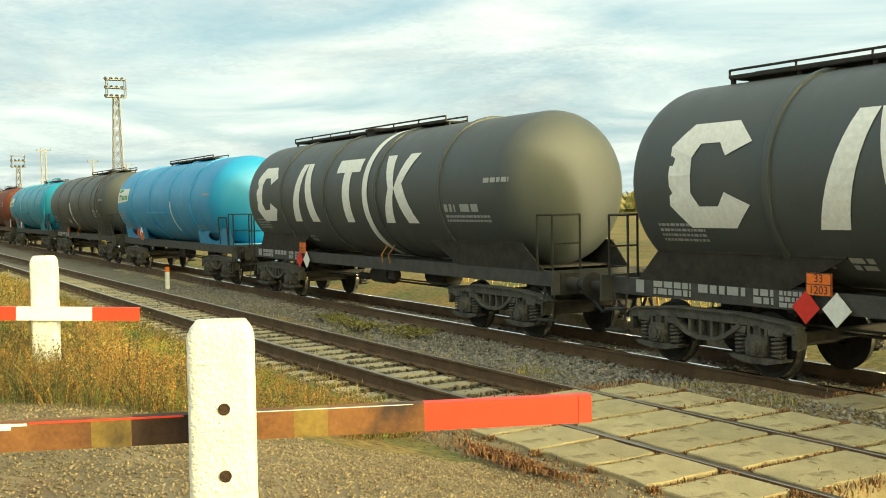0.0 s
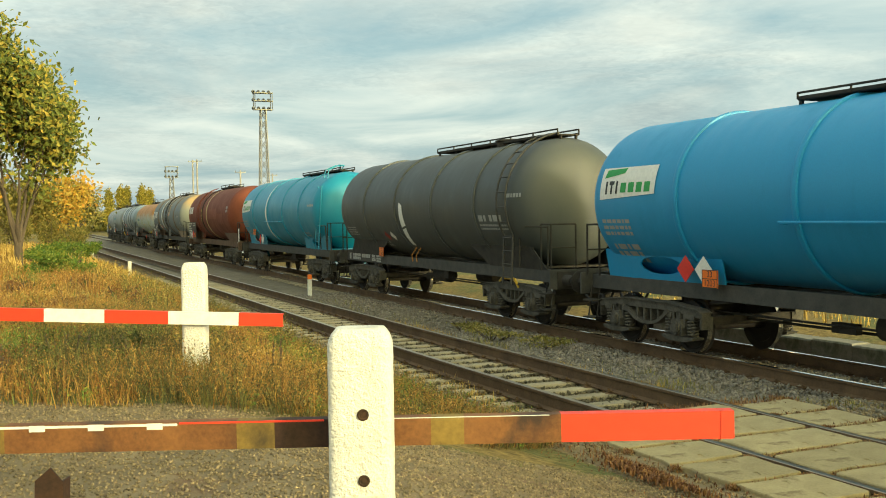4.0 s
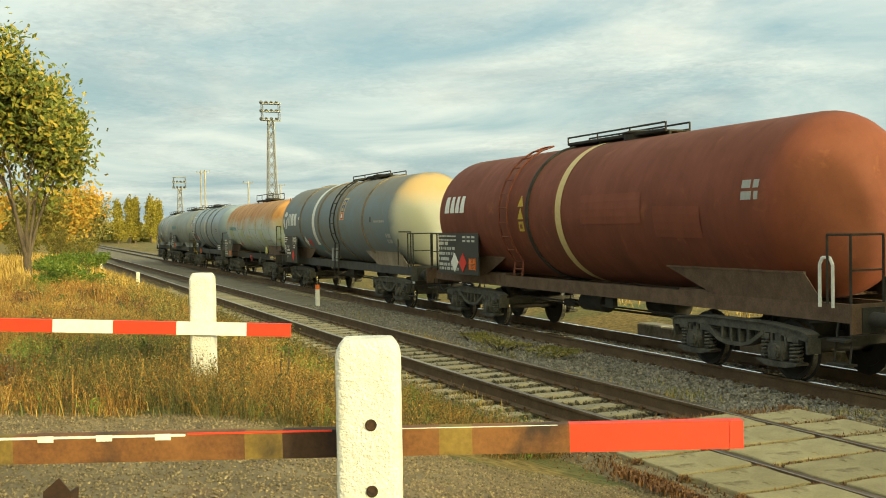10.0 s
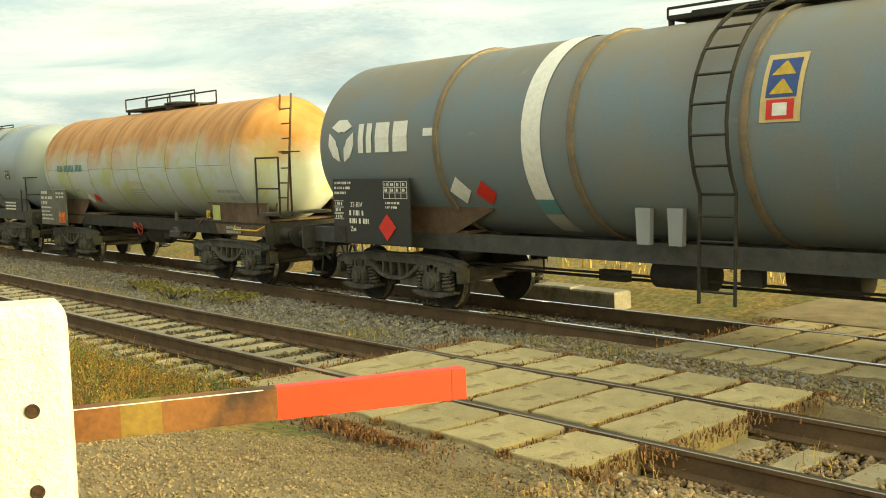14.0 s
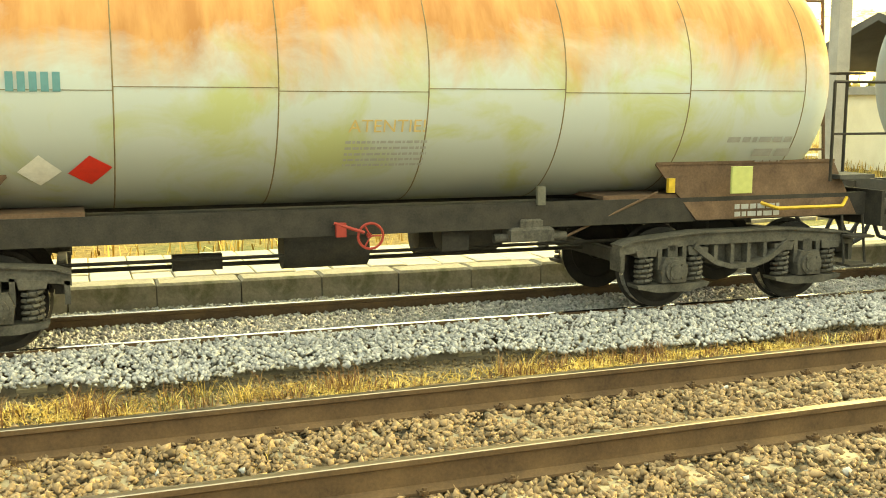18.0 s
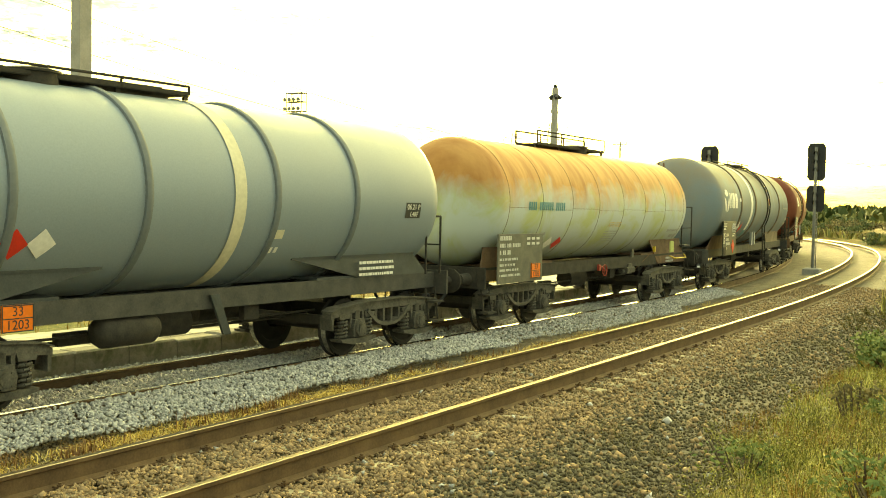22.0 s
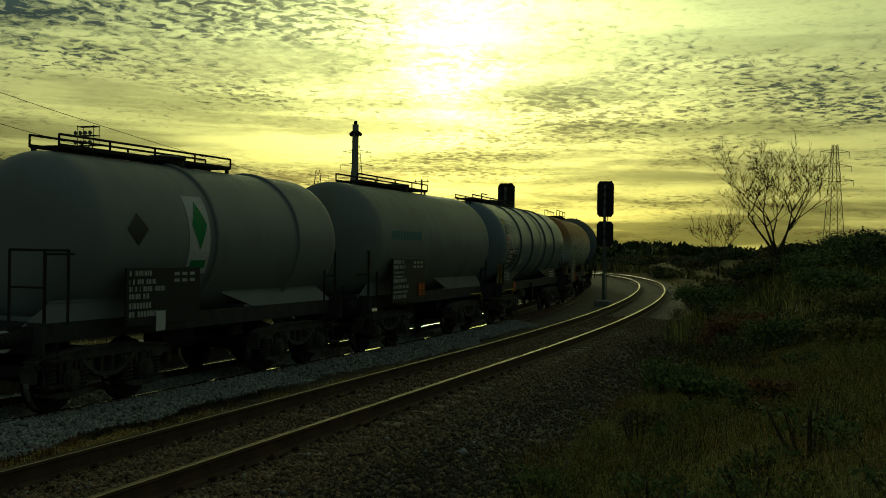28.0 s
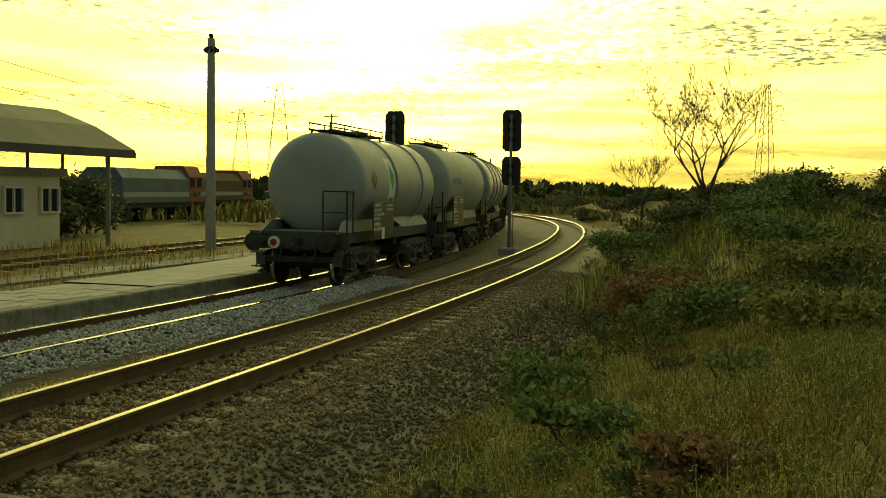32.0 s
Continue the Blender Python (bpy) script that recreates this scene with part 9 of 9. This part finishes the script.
for x, y, rx, h in ((51.5, -5.0, 2.6, 1.5), (50.5, -8.0, 3.0, 1.6)):
    shrub(x, y, ground_z(x, y) - 0.05, rx, 2.0, h, r.randint(1, 9999), M_LEAF_DARK, 3600, 0.09, "tall dark bush on the bank top")
for i in range(16):
    x = 62 + i * 9 + r.uniform(-3, 3)
    shrub(x, -6 + 0.16 * (x - 62) + r.uniform(-4, 4), 0.6, 6, 3, r.uniform(1.1, 1.9), r.randint(1, 9999), M_LEAF_DARK, 1200, 0.22, "dark scrub on the horizon")
for i in range(64):
    s_ = r.uniform(52, 128)
    x, y, h_ = along(LINE_B, s_)
    o = 4.0 + (r.random() ** 1.5) * 26
    x, y = x + o * math.sin(h_), y - o * math.cos(h_)
    shrub(x, y, ground_z(x, y) - 0.1, r.uniform(1.6, 3.4), r.uniform(1.4, 2.4), r.uniform(0.7, 1.3), r.randint(1, 9999), r.choice((M_LEAF_DARK, M_LEAF_DARK, M_BROWNGREEN)), 900, 0.13, "dark scrub beside the far curve")
for x, y, h in ((-44, 2.6, 1.2), (-38, 1.5, 0.9), (-56, 3.2, 1.6), (-70, 3.0, 2.0), (-30, 1.0, 0.8), (-88, 4.0, 2.4), (-62, 0.6, 2.2)):
    shrub(x, y, ground_z(x, y) - 0.05, 1.5, 1.2, h, r.randint(1, 9999), M_LEAF_FRESH if x > -46 else M_LEAF_GOLDGREEN, 4200, 0.055, "leafy bush beside the distant track")
for x, y, rx in ((-16.8, 9.4, 1.0), (-18.6, 9.2, 1.3), (-20.4, 9.4, 0.9)):
    shrub(x, y, -0.17, rx, 0.5, 0.18, r.randint(1, 9999), M_LEAF_GOLDGREEN, 900, 0.028, "low green weeds on rubble between the tracks")

for i in range(90):
    x, y = r.uniform(-24, -8.6), r.uniform(-3.5, 4.6)
    if x + 0.55 * y > -8.2 or abs(x + 9.3) < 0.7 and abs(y - 1.2) < 0.7:
        continue
    q = r.uniform(0.22, 0.5)
    shrub(x, y, ground_z(x, y) - 0.04, q, q, r.uniform(0.22, 0.42), r.randint(1, 9999), r.choice((M_RUSSET, M_RUSSET, M_WEED, M_LEAF_DARK, M_DRY)), 380, 0.022, "dead brown weed clump in the dry verge")

# small marker posts beside the distant track
for x, y, m, lab in ((-40.0, 4.2, M_BARWHITE, "short white marker post in the grass"), (-33.0, 9.3, M_ORANGE, "short orange and white marker between the tracks"), (-60.0, 4.6, M_BARWHITE, "short white marker post in the grass")):
    mp = thing("marker_post", None, None, lab, "marker", pose(x, y, ground_z(x, y) - 0.1))
    part("stake", Kit().box((0, 0, 0.35), (0.12, 0.12, 0.7)), M_BARWHITE, mp)
    part("cap", Kit().box((0, 0, 0.78), (0.125, 0.125, 0.16)), m, mp)

# overhead lines across the yard
for i, (a, b, sag) in enumerate((((40, 60, 16), (300, 110, 20), 6), ((40, 64, 14.5), (300, 114, 18.5), 6))):
    k = Kit()
    pts = [Vector(a).lerp(Vector(b), u / 16) - Vector((0, 0, sag * 4 * (u / 16) * (1 - u / 16))) for u in range(17)]
    k.pipe(pts, 0.03, 3)
    thing("power_line", k, M_DARK, "thin sagging power line above the yard", "cable", group="overhead lines")

# far woods and scrub that close the horizon
for name, x0, x1, y0, y1, h, n in (("far_woods", 230, 420, -60, 60, 3.2, 6000), ("far_woods", 150, 420, 60, 330, 5.0, 14000), ("far_woods", -420, -215, -60, 70, 4.5, 12000), ("far_woods", -215, 150, 135, 300, 7.0, 16000)):
    x, y = scatter(n, x0, x1, y0, y1)
    z = qs.uniform(0, 1, n) ** 0.8 * h * (0.35 + 0.65 * patchy(x, y, 0.06, 41))
    blades(name, x, y, z - 0.5, np.full(n, 2.2), 0.9, M_LEAF_DARK if x0 > 0 else M_LEAF_GOLDGREEN, "far belt of trees along the horizon", 42, 0.6, "trees")

x, y = scatter(40000, 62, 250, -45, 60)
keep = (y < by(x) - 3) | (y > ay(x) + 4)
x, y = x[keep], y[keep]
blades("plain_scrub", x, y, np.full(len(x), 0.15) + 0.3 * patchy(x, y, 0.1, 51), np.full(len(x), 0.9) * (0.4 + patchy(x, y, 0.12, 52)), 0.10, M_OLIVEGRASS, "rough grass and scrub across the distant plain", 53, 0.6)


px_, py_, pz_ = [], [], []
for line, z0, x0, x1, n in ((LINE_B, RAIL_B, -8.8, -4.05, 6), (LINE_A, 0.0, -6.9, -3.0, 5)):
    for i in range(n + 1):
        jx, jy, _ = along(line, x0 + (x1 - x0) * i / n)
        m_ = 1100 if i not in (0, n) else 1500
        wide = 0.032 if i not in (0, n) else 0.14
        px_.append(jx + qs.normal(0, wide, m_))
        py_.append(jy + np.where(qs.uniform(0, 1, m_) < 0.62, qs.uniform(-1.75, 1.75, m_), qs.choice((-1.72, -0.86, 0.86, 1.72), m_) + qs.normal(0, 0.03, m_)))
        pz_.append(np.full(m_, z0 - 0.035))
x, y, z = np.concatenate(px_), np.concatenate(py_), np.concatenate(pz_)
keep = np.abs(np.abs(y - np.where(np.abs(y - by(x)) < 2.2, by(x), ay(x))) - 0.7535) > 0.06
x, y, z = x[keep], y[keep], z[keep]
blades("joint_moss", x, y, z, np.full(len(x), 0.045), 0.008, M_RUSSET, "russet moss and dead weeds in the slab joints", 61, 0.9)

motions()
